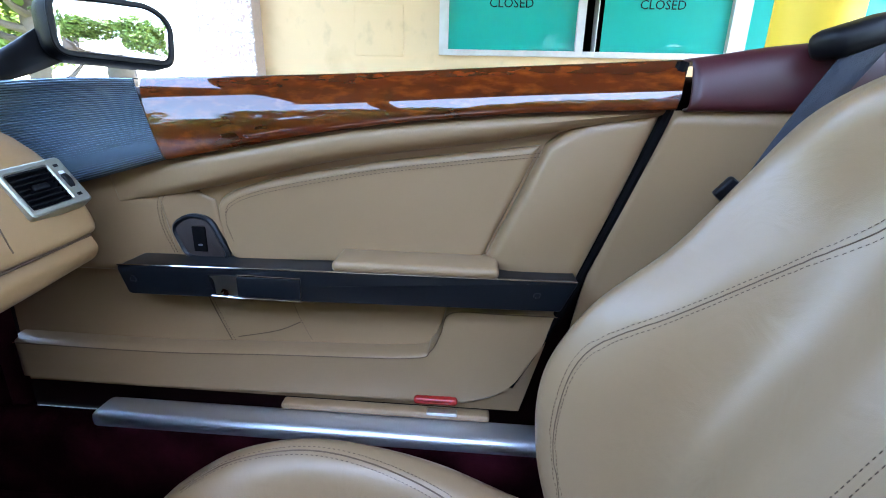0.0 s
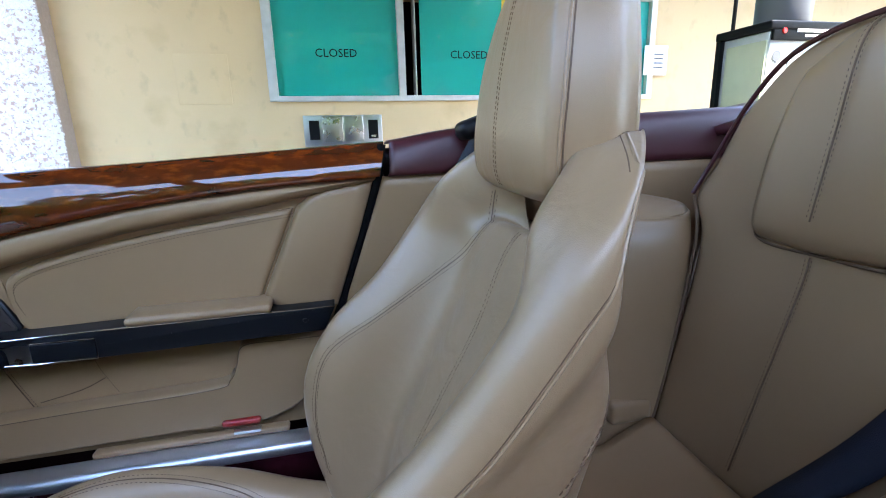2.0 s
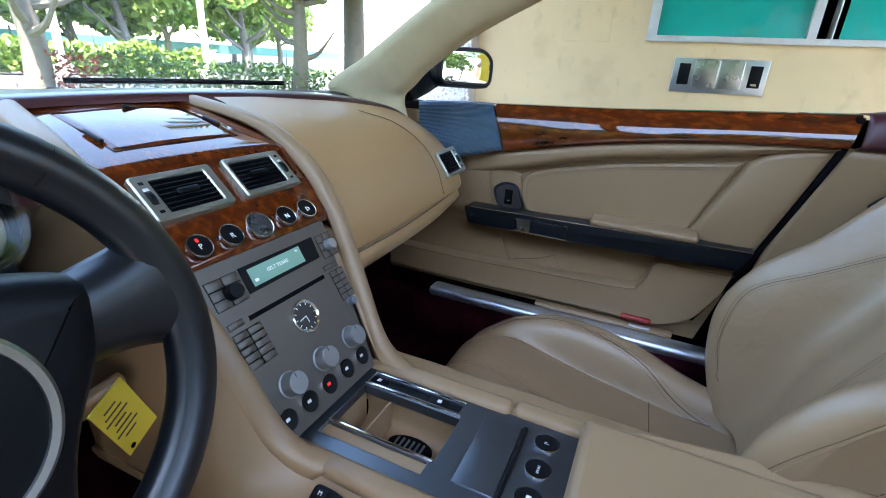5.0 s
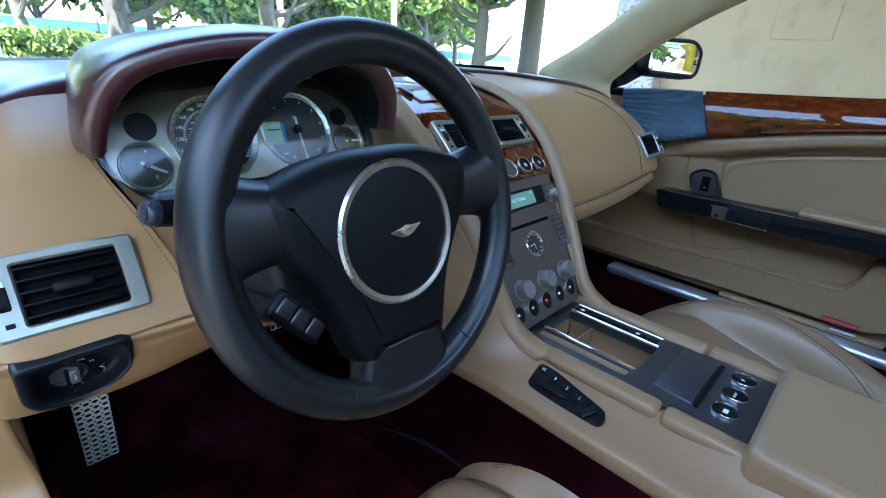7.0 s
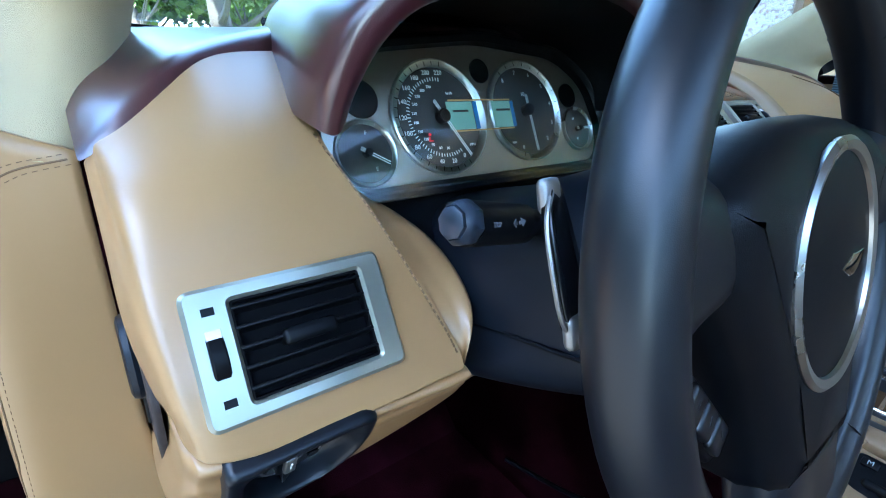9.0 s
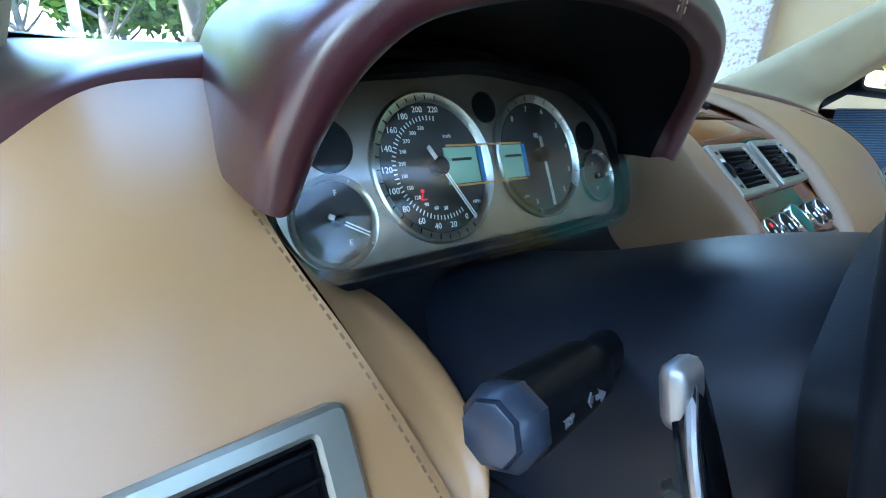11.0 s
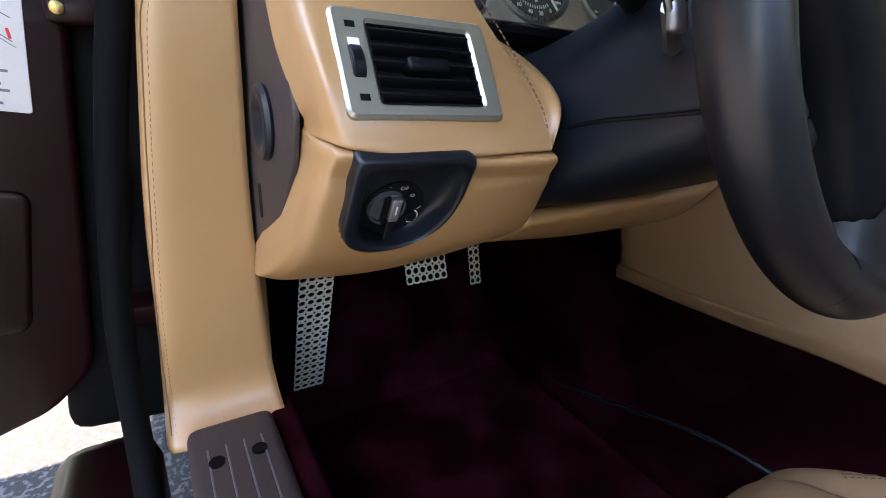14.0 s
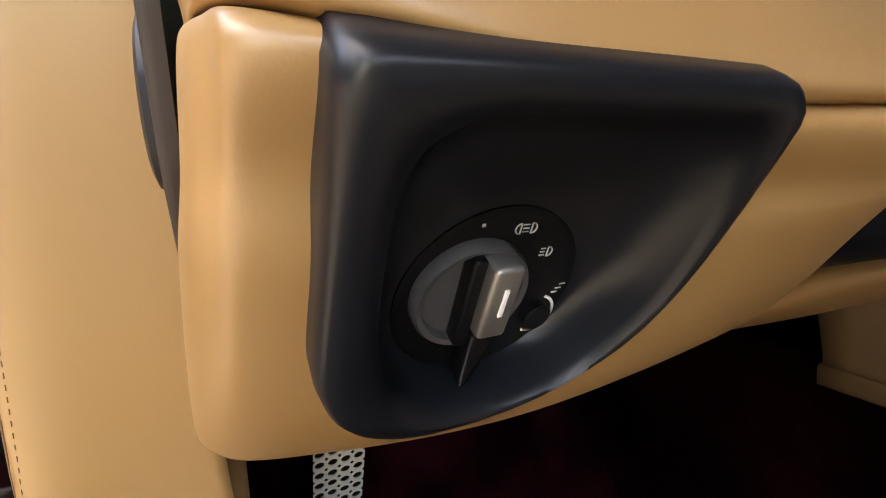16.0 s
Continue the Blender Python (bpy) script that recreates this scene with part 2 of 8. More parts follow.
def loft(rows, nu, nv, closed=False, caps=False):
    """A smooth surface through rows of control points: nu points along each row, nv rows."""
    fine = [spline(r, nu, closed) for r in rows]
    columns = [spline([f[i] for f in fine], nv) for i in range(nu)]
    return grid([[c[k] for c in columns] for k in range(nv)], closed, caps)


def join(bm, other):
    me = bpy.data.meshes.new("join")
    other.to_mesh(me)
    other.free()
    bm.from_mesh(me)
    bpy.data.meshes.remove(me)
    return bm


def tube(points, radius, sides=10, count=0, closed=False, taper=None):
    """A round rod along a smooth curve."""
    pts = spline(points, count, closed) if count else [Vector(p) for p in points]
    n = len(pts)
    rows, up = [], Vector((0.13, 0.31, 0.94)).normalized()
    for i, p in enumerate(pts):
        d = (pts[(i + 1) % n] - pts[i - 1]) if closed else (pts[min(i + 1, n - 1)] - pts[max(i - 1, 0)])
        d.normalize()
        side = d.cross(up)
        if side.length < 0.05:
            side = d.cross(Vector((1, 0, 0)))
        side.normalize()
        up = side.cross(d).normalized()
        r = radius * (taper(i / max(1, n - 1)) if taper else 1)
        rows.append([p + side * (math.cos(a) * r) + up * (math.sin(a) * r) for a in (2 * math.pi * k / sides for k in range(sides))])
    if closed:
        rows.append(rows[0])
        bm = grid(rows, True)
        bmesh.ops.remove_doubles(bm, verts=bm.verts, dist=1e-6)
        return bm
    return grid(rows, True, True)


def stitches(points, step=0.005, length=0.0032, radius=0.0005, lift=(0, 0, 0)):
    """A row of short stitches along a smooth curve."""
    fine = spline(points, 240)
    bm, run, last = bmesh.new(), 0.0, fine[0]
    lift = Vector(lift)
    for a, b in zip(fine, fine[1:]):
        run += (b - a).length
        if run >= step:
            run = 0
            d = (b - a).normalized() * (length / 2)
            c = b + lift
            s = d.cross(Vector((0.3, 0.5, 0.8))).normalized() * radius
            u = d.cross(s).normalized() * radius
            ring = [[bm.verts.new(c + e * d + x * s + y * u) for x, y in ((1, 0), (0, 1), (-1, 0), (0, -1))] for e in (-1, 1)]
            for i in range(4):
                bm.faces.new((ring[0][i], ring[0][(i + 1) % 4], ring[1][(i + 1) % 4], ring[1][i]))
            bm.faces.new(ring[0])
            bm.faces.new(ring[1][::-1])
    return bm


def axes(origin, right, up):
    """The frame of a flat face: its own x to the right, y up, z out of it."""
    r = Vector(right).normalized()
    u = (Vector(up) - Vector(up).dot(r) * r).normalized()
    z = r.cross(u)
    m = Matrix((r, u, z)).transposed().to_4x4()
    m.translation = origin
    return m


def box(size, m=Matrix(), r=0.0, seg=3):
    """A box with rounded edges in the frame m."""
    bm = bmesh.new()
    bmesh.ops.create_cube(bm, size=1, matrix=Matrix.Diagonal((*size, 1)))
    if r:
        bmesh.ops.bevel(bm, geom=list(bm.edges), offset=min(r, min(size) * 0.49), segments=seg, profile=0.5, affect="EDGES")
    bm.transform(m)
    return bm


def at(x, y, z, m=Matrix()):
    return m @ Matrix.Translation((x, y, z))


def lathe(profile, m=Matrix(), sides=32, squash=1.0, caps=False):
    """Turns a profile of (radius, height) round the frame's z."""
    rows = [[m @ Vector((r * math.cos(a), squash * r * math.sin(a), h)) for a in (2 * math.pi * k / sides for k in range(sides))] for r, h in profile]
    bm = grid(rows, True)
    for row_index, end in ((0, profile[0]), (-1, profile[-1])):
        if end[0] > 1e-5 and caps:
            bm.verts.ensure_lookup_table()
            base = 0 if row_index == 0 else (len(profile) - 1) * sides
            bm.faces.new([bm.verts[base + k] for k in range(sides)])
    bmesh.ops.remove_doubles(bm, verts=bm.verts, dist=1e-6)
    return bm


def rounded(corners, r, seg=5):
    """A polygon's outline with its corners rounded; r may be a number for each corner."""
    out, n = [], len(corners)
    for i in range(n):
        p, a, b = (Vector(corners[(i + k) % n]) for k in (0, -1, 1))
        rad = r[i] if isinstance(r, (list, tuple)) else r
        da, db = (a - p), (b - p)
        t = min(rad, da.length * 0.48, db.length * 0.48)
        s, e = p + da.normalized() * t, p + db.normalized() * t
        for k in range(seg + 1):
            f = k / seg
            out.append((1 - f) ** 2 * s + 2 * f * (1 - f) * p + f * f * e)
    return out


def shrink(outline, d):
    """An outline moved inwards by d."""
    n, out = len(outline), []
    area = sum(outline[i - 1].x * outline[i].y - outline[i].x * outline[i - 1].y for i in range(n))
    s = 1 if area > 0 else -1
    for i in range(n):
        t = (outline[(i + 1) % n] - outline[i - 1])
        t = t.normalized() if t.length > 1e-9 else Vector((1, 0))
        out.append(outline[i] + Vector((-t.y, t.x)) * d * s)
    return out


def plate(outline, m, low, high, r=0.001, seg=3):
    """A flat plate between two heights of the frame m, its upper edge rounded by r."""
    rows = [[m @ Vector((p.x, p.y, low)) for p in outline]]
    for k in range(seg + 1):
        a = k / seg * math.pi / 2
        rows.append([m @ Vector((p.x, p.y, high - r + r * math.sin(a))) for p in shrink(outline, r * (1 - math.cos(a)))])
    return grid(rows, True, True)


def ring_plate(outer, inner, m, low, high, r=0.001):
    """A flat frame between an outer and an inner outline of equal number of points."""
    o2, i2 = shrink(outer, r), shrink(inner, -r)
    rows = [[m @ Vector((p.x, p.y, h)) for p in q] for q, h in
            ((outer, low), (outer, high - r), (o2, high), (i2, high), (inner, high - r), (inner, low), (outer, low))]
    bm = grid(rows, True)
    bmesh.ops.remove_doubles(bm, verts=bm.verts, dist=1e-6)
    return bm


def cells(xs, ys, void, m, low, high):
    """A slab on a grid of lines, with whole cells left open."""
    bm, cache = bmesh.new(), {}

    def v(i, j, h):
        key = (i, j, h)
        if key not in cache:
            cache[key] = bm.verts.new(m @ Vector((xs[i], ys[j], h)))
        return cache[key]

    full = lambda i, j: 0 <= i < len(xs) - 1 and 0 <= j < len(ys) - 1 and (i, j) not in void
    for i in range(len(xs) - 1):
        for j in range(len(ys) - 1):
            if not full(i, j):
                continue
            bm.faces.new((v(i, j, high), v(i + 1, j, high), v(i + 1, j + 1, high), v(i, j + 1, high)))
            bm.faces.new((v(i, j, low), v(i, j + 1, low), v(i + 1, j + 1, low), v(i + 1, j, low)))
            for di, dj, a, b in ((0, -1, (i, j), (i + 1, j)), (1, 0, (i + 1, j), (i + 1, j + 1)), (0, 1, (i + 1, j + 1), (i, j + 1)), (-1, 0, (i, j + 1), (i, j))):
                if not full(i + di, j + dj):
                    bm.faces.new((v(*a, low), v(*b, low), v(*b, high), v(*a, high)))
    return bm


def radial(outline, c, n):
    """An outline's points at n even angles round c."""
    out = []
    for k in range(n):
        a = 2 * math.pi * k / n
        d, best = Vector((math.cos(a), math.sin(a))), 0.0
        for i in range(len(outline)):
            p, q = outline[i - 1] - c, outline[i] - c
            e = q - p
            den = d.x * e.y - d.y * e.x
            if abs(den) < 1e-12:
                continue
            t = (p.x * e.y - p.y * e.x) / den
            u = (p.x * d.y - p.y * d.x) / den
            if t > 0 and -1e-6 <= u <= 1 + 1e-6:
                best = max(best, t)
        out.append(c + d * best)
    return out


def punch(bm, m, outline, some=False):
    """Opens a surface where its faces lie inside an outline of the frame m, wholly or with some corner."""
    back = m.inverted()

    def inside(p):
        hits = 0
        for a, b in zip(outline, outline[1:] + outline[:1]):
            if (a.y > p.y) != (b.y > p.y) and p.x < a.x + (b.x - a.x) * (p.y - a.y) / (b.y - a.y):
                hits += 1
        return hits % 2 == 1 and abs(p.z) < 0.05

    bmesh.ops.delete(bm, geom=[f for f in bm.faces if (any if some else all)(inside(back @ v.co) for v in f.verts)], context="FACES")
    return bm


def letters(text, size, m, depth=0.0002, align="CENTER"):
    """Raised characters in the frame m."""
    cu = bpy.data.curves.new("letters", "FONT")
    cu.body, cu.size, cu.extrude, cu.align_x, cu.align_y = text, size, depth, align, "CENTER"
    cu.resolution_u = 2
    ob = bpy.data.objects.new("letters", cu)
    me = bpy.data.meshes.new_from_object(ob)
    bm = bmesh.new()
    bm.from_mesh(me)
    bm.transform(m)
    bpy.data.objects.remove(ob)
    bpy.data.meshes.remove(me)
    return bm


def patch(top, bottom, base, rise, edge, nu=48, nv=20, side=-1, bulge=0.0, under=0.004):
    """A padded panel between two curves of (x, z) on a wall y = base(x, z), with rounded borders."""
    ease = lambda k, n: 0.5 - 0.5 * math.cos(math.pi * k / n)
    tops, bots = (spline([(x, 0, z) for x, z in c], 97) for c in (top, bottom))
    rows = []
    for j in range(nv + 1):
        v, row = ease(j, nv), []
        for i in range(nu + 1):
            u = ease(i, nu)
            k = min(int(u * 96), 95)
            f = u * 96 - k
            a, b = tops[k].lerp(tops[k + 1], f), bots[k].lerp(bots[k + 1], f)
            p = a.lerp(b, v)
            long, high = (tops[96] - tops[0]).length, (a - b).length
            d = min(u * long, (1 - u) * long, v * high, (1 - v) * high)
            h = rise * math.sqrt(max(0, 1 - (1 - min(1, d / edge)) ** 2)) + bulge * math.sin(math.pi * v) * math.sin(math.pi * u)
            if i in (0, nu) or j in (0, nv):
                h = -under
            row.append(Vector((p.x, base(p.x, p.z) + side * h, p.z)))
        rows.append(row)
    return grid(rows)


# ---- outside ----
def ground_sheet():
    bm = bmesh.new()
    bmesh.ops.create_grid(bm, x_segments=4, y_segments=4, size=400)
    return alone("ground", bm, ASPHALT, "grey asphalt of the drive-through lane and car park", "ground", kind="structure")


ground_sheet()
WALL = 5.2
W_TOP = 5.2
WX0, WX1, WZ0, WZ1 = 0.10, 4.6, 1.295, 2.45


def building():
    """The stucco wall with its service windows, drawer unit and pebbled pier."""
    wall = alone("wall_north", cells((-1.75, WX0, WX1, 30), (0, WZ0, WZ1, W_TOP), {(1, 1)}, axes((0, WALL + 0.3, 0), (1, 0, 0), (0, 0, 1)), 0, 0.3), STUCCO,
                 "yellow painted stucco wall of the bank building", "wall", kind="structure", smooth=False)
    part("back_wall", box((32, 0.3, W_TOP), at(14, WALL + 8, W_TOP / 2)), STUCCO, wall, smooth=False)
    part("roof", box((32, 8.5, 0.3), at(14, WALL + 4.2, W_TOP + 0.15)), CONCRETE, wall, smooth=False)
    part("side_wall", box((0.3, 7.6, W_TOP), at(-1.9, WALL + 4.1, W_TOP / 2)), STUCCO, wall, smooth=False)
    part("paint_patch", box((0.50, 0.012, 0.48), at(-0.515, WALL - 0.003, 1.515), 0.005), STUCCO, wall, "squared patch of newer stucco")
    # Black sheet stands in for the unlit room behind the windows.
    part("dark_room_sheet", box((4.6, 0.05, 1.3), at(2.35, WALL + 0.9, 1.87)), RUBBER, wall, smooth=False)
    # Canopy, unseen but inferred from reflections, shades the car from above.
    canopy = alone("canopy", box((5.1, 7.2, 0.35), at(1.05, 1.6, 3.65), 0.02), CANOPY, "flat painted canopy, unseen, shading the drive-through lane", "canopy", kind="structure")
    part("fascia_board", box((5.2, 0.06, 0.5), at(1.05, -2.03, 3.68), 0.01), CANOPY, canopy)
    # Overhangs on both sides of the canopy are added, unseen, to shade the wall.
    part("shade_eave", box((1.58, 1.5, 0.3), at(-2.3, 4.45, 3.62), 0.02), CANOPY, canopy, "unseen roof overhang added to shade the wall")
    part("shade_eave", box((8.6, 1.5, 0.3), at(7.9, 4.45, 3.62), 0.02), CANOPY, canopy, "unseen roof overhang added to shade the wall")
    for x in (3.3,):
        part("column", box((0.3, 0.3, 3.48), at(x, -1.75, 1.74), 0.02), CANOPY, canopy, "square painted canopy column")
    return wall


def service_window(x0, x1, tx, words, name, left=0.09):
    z0, z1, y = WZ0, WZ1, WALL
    w = thing(name, "teal-filmed service window in a white metal frame, closed", "window", ((x0 + x1) / 2, y, z0), kind="structure")
    m = axes((0, y - 0.02, 0), (1, 0, 0), (0, 0, 1))
    o = [Vector(p) for p in ((x0, z0), (x1, z0), (x1, z1), (x0, z1))]
    i = [Vector(p) for p in ((x0 + left, z0 + 0.055), (x1 - 0.075, z0 + 0.055), (x1 - 0.075, z1 - 0.05), (x0 + left, z1 - 0.05))]
    part("window_frame", ring_plate(o, i, m, -0.16, 0.02, 0.004), FRAME, w, smooth=False)
    part("pane", box((x1 - x0 - 0.14, 0.012, z1 - z0 - 0.08), at((x0 + x1) / 2, y + 0.03, (z0 + z1) / 2)), TEAL, w, "teal film behind glass")
    part("lettering", letters(words, 0.118, at(tx, 1.78, 0.0, axes((0, y + 0.02, 0), (1, 0, 0), (0, 0, 1))), 0.001), BLACK, w, "dark printed word", smooth=False)
    return w


def drawer_unit():
    x0, x1, z0, z1 = 0.41, 1.245, 0.83, 1.153
    d = thing("deal_drawer", "stainless steel transaction drawer set in the stucco wall", "drawer", ((x0 + x1) / 2, WALL, z0))
    part("frame", box((x1 - x0, 0.05, z1 - z0), at((x0 + x1) / 2, WALL, (z0 + z1) / 2), 0.006), ALU, d)
    for k in (0, 1):
        part("drawer_front", box((0.212, 0.03, 0.262), at(0.715 + 0.217 * k, WALL - 0.03, 1.005), 0.006), SATIN, d, "brushed steel drawer front")
    for x in (0.52, 1.145):
        part("speaker_panel", box((0.105, 0.02, 0.20), at(x, WALL - 0.022, 1.0), 0.004), BLACK, d, "black speaker panel")
    part("label", box((0.05, 0.004, 0.02), at(1.145, WALL - 0.035, 0.93)), SATIN, d)


def pebbled_pier():
    h, x0, x1, y = 4.6, -2.31, -1.735, 5.0
    p = alone("pebbled_pier", box((x1 - x0, 0.6, h), at((x0 + x1) / 2, y + 0.3, h / 2), 0.01), PEBBLE, "white pier faced with exposed pebble panels", "pier", kind="structure")
    rnd = random.Random(4)
    ico = bmesh.new()
    bmesh.ops.create_icosphere(ico, subdivisions=1, radius=1)
    shape = [v.co.copy() for v in ico.verts]
    faces = [[v.index for v in f.verts] for f in ico.faces]
    ico.free()
    verts, polys = [], []
    for k in range(6000):
        c = Vector((rnd.uniform(x0 + 0.02, x1 - 0.02), y, rnd.uniform(0.3, 3.2)))
        if abs((c.z - 0.2) % 0.62) < 0.016:
            continue
        s, tilt = rnd.uniform(0.008, 0.022), rnd.uniform(0, math.pi)
        rot = Matrix.Rotation(tilt, 3, "Y")
        base = len(verts)
        verts += [c + rot @ Vector((q.x * s * 1.8, q.y * s * 0.6, q.z * s * 0.9)) for q in shape]
        polys += [[base + i for i in f] for f in faces]
    me = bpy.data.meshes.new("pebbles")
    me.from_pydata(verts, [], polys)
    me.materials.append(PEBBLES)
    ob = new("pebbles", me)
    ob.parent = p
    ob["kind"] = "stuff"
    for z in (0.82, 1.44, 2.06, 2.68):
        part("joint", box((x1 - x0, 0.006, 0.012), at((x0 + x1) / 2, y - 0.002, z)), CONCRETE, p)


PEBBLES = material("loose_pebbles", (0.74, 0.70, 0.67), 0.8, mottle=0.15, mottle_size=30)
noise_mix(PEBBLES, (0.42, 0.25, 0.20), 26, 0.55, 0.66, 2, (1, 1, 1), 0.8)
building()
service_window(0.10, 1.53, 0.806, "CLOSED", "window_1")
service_window(1.64, 2.98, 2.262, "CLOSED", "window_2", 0.012)
alone("trim", box((0.11, 0.17, 0.055), at(1.585, WALL + 0.045, WZ0 + 0.0275), 0.003), FRAME, "aluminium rail between the service windows", "trim", kind="structure")
service_window(2.98, 4.58, 3.66, "CLOSED", "window_3")
drawer_unit()
pebbled_pier()


def wall_notice():
    n = alone("notice", box((0.32, 0.01, 0.34), at(4.61, WALL - 0.03, 1.74), 0.003), WHITE, "white paper notice taped to the wall", "notice")
    for k in range(4):
        part("text_bar", box((0.2, 0.003, 0.015), at(4.61, WALL - 0.037, 1.66 + 0.05 * k)), GREY, n)


wall_notice()


def bollard(x, y, r, h):
    b = thing("bollard", "yellow painted steel guard post beside the lane", "bollard", (x, y, 0))
    part("post", lathe([(r, 0), (r, h), (0, h)], at(x, y, 0)), BOLLARD, b)
    part("cap", lathe([(r * 1.05, h - 0.02), (r * 1.05, h), (r * 0.8, h + 0.03), (0, h + 0.04)], at(x, y, 0)), BOLLARD, b, "slightly wider domed cap")


bollard(1.398, 1.50, 0.10, 1.75)


def air_machine():
    """The coin-operated tyre air cabinet by the lane."""
    x0, x1, y0, y1, h = 3.2, 3.75, 2.25, 2.60, 1.46
    a = thing("air_machine", "white and black coin-operated air compressor cabinet", "air machine", (3.5, 2.4, 0))
    part("cabinet", box((x1 - x0, y1 - y0, h), at((x0 + x1) / 2, (y0 + y1) / 2, h / 2), 0.01), FRAME, a, "white painted cabinet")
    part("side_panel", box((0.012, y1 - y0 - 0.06, h - 0.1), at(x0 - 0.004, (y0 + y1) / 2 - 0.02, h / 2), 0.003), PALE, a, "pale glossy side panel")
    part("edge_post", box((0.04, 0.04, h), at(x0 - 0.01, y1, h / 2), 0.004), BLACK, a, "black corner post")
    part("top", box((x1 - x0 + 0.06, y1 - y0 + 0.06, 0.05), at((x0 + x1) / 2, (y0 + y1) / 2, h + 0.025), 0.01), BLACK, a, "black cap")
    part("name_board", box((x1 - x0, 0.02, 0.09), at((x0 + x1) / 2, y0 - 0.015, h - 0.01), 0.004), BLACK, a, "black board with pale bars")
    part("lettering_bar", box((0.22, 0.004, 0.022), at(x0 + 0.27, y0 - 0.027, h - 0.0)), WHITE, a)
    part("lettering_bar", box((0.10, 0.004, 0.012), at(x0 + 0.27, y0 - 0.027, h - 0.03)), WHITE, a)
    part("red_lamp", lathe([(0.018, 0), (0.015, 0.006), (0, 0.008)], axes((x0 + 0.07, y0 - 0.025, h - 0.005), (1, 0, 0), (0, 0, 1)), 16), RED, a)
    part("round_decal", lathe([(0.03, 0), (0.03, 0.002), (0, 0.003)], axes((x0 + 0.06, y0 - 0.003, h - 0.14), (1, 0, 0), (0, 0, 1)), 24), GREY, a)
    part("notice", box((0.17, 0.006, 0.11), at(x0 + 0.23, y0 - 0.004, h - 0.19)), GREY_NOTE, a, "grey instruction plate")
    part("coin_panel", box((0.36, 0.03, 0.42), at(x0 + 0.30, y0 - 0.01, h - 0.48), 0.03), BLACK, a, "black coin panel")
    part("coin_window", box((0.28, 0.01, 0.16), at(x0 + 0.30, y0 - 0.028, h - 0.42), 0.01), GREY, a)
    part("motor", lathe([(0.14, 0), (0.15, 0.02), (0.15, 0.2), (0.05, 0.24), (0, 0.24)], at(3.45, 2.42, h + 0.05)), GREY, a, "grey round motor cover")
    part("pole", lathe([(0.012, 0), (0.012, 1.2)], at(x0 + 0.05, y1 - 0.02, h), 10, caps=True), BLACK, a)


PALE = material("pale_panel", (0.62, 0.62, 0.42), 0.25, mottle=0.1)
GREY_NOTE = material("grey_note", (0.35, 0.40, 0.46), 0.5)
air_machine()


# ---- the car: shell ----
def car_floor():
    f = alone("floor", box((2.2, 1.50, 0.04), at(0.45, 0, 0.16)), CARPET, "dark burgundy carpet of the footwells", "floor", kind="structure")
    part("toe_board", box((0.35, 1.5, 0.03), pose(-0.47, 0, 0.27, 0, 42, 0)), CARPET, f)
    part("firewall", box((0.04, 1.56, 0.755), at(-0.64, 0, 0.4775)), CARPET, f)
    # Kick panel kept dark for the shade there; it shuts out outside light.
    part("kick_panel", box((0.42, 0.04, 0.66), at(-0.47, 0.742, 0.42)), CARPET, f, "dark carpeted kick panel added to close off the footwell")
    # Dark sheet, out of view, added to keep light out of the footwells.
    part("under_dash_blocker", box((0.42, 1.40, 0.02), at(-0.46, 0, 0.56)), RUBBER, f, "unseen dark sheet added to block light under the dashboard")
    # Front wings are unseen; they stop light entering from the sides.
    for sg in (-1, 1):
        part("inner_wing", box((1.6, 0.05, 0.62), at(-1.36, sg * 0.86, 0.46), 0.02), PAINT, f, "burgundy front wing")
    part("rear_bulkhead", box((0.05, 1.5, 0.7), at(1.62, 0, 0.5)), CARPET, f)


car_floor()


def sill(s, y):
    t = thing("door_sill", "brushed aluminium sill plate with a dark carpeted inner side", "sill", (0.2, y, 0.2))
    part("plate", box((0.78, 0.055, 0.03), at(0.30, y + s * 0.0, 0.333), 0.012), SILL, t, "bright brushed aluminium plate")
    part("tan_strip", box((0.35, 0.022, 0.012), at(0.393, y + s * 0.027, 0.354), 0.004), LEATHER, t, "tan leather edge strip")
    part("clip", box((0.05, 0.014, 0.006), at(0.49, y + s * 0.018, 0.362), 0.002), SATIN, t, "small metal clip")
    part("inner", box((1.2, 0.06, 0.18), at(0.25, y - s * 0.005, 0.235), 0.02), CARPET, t)
    return t


sill(1, 0.715)


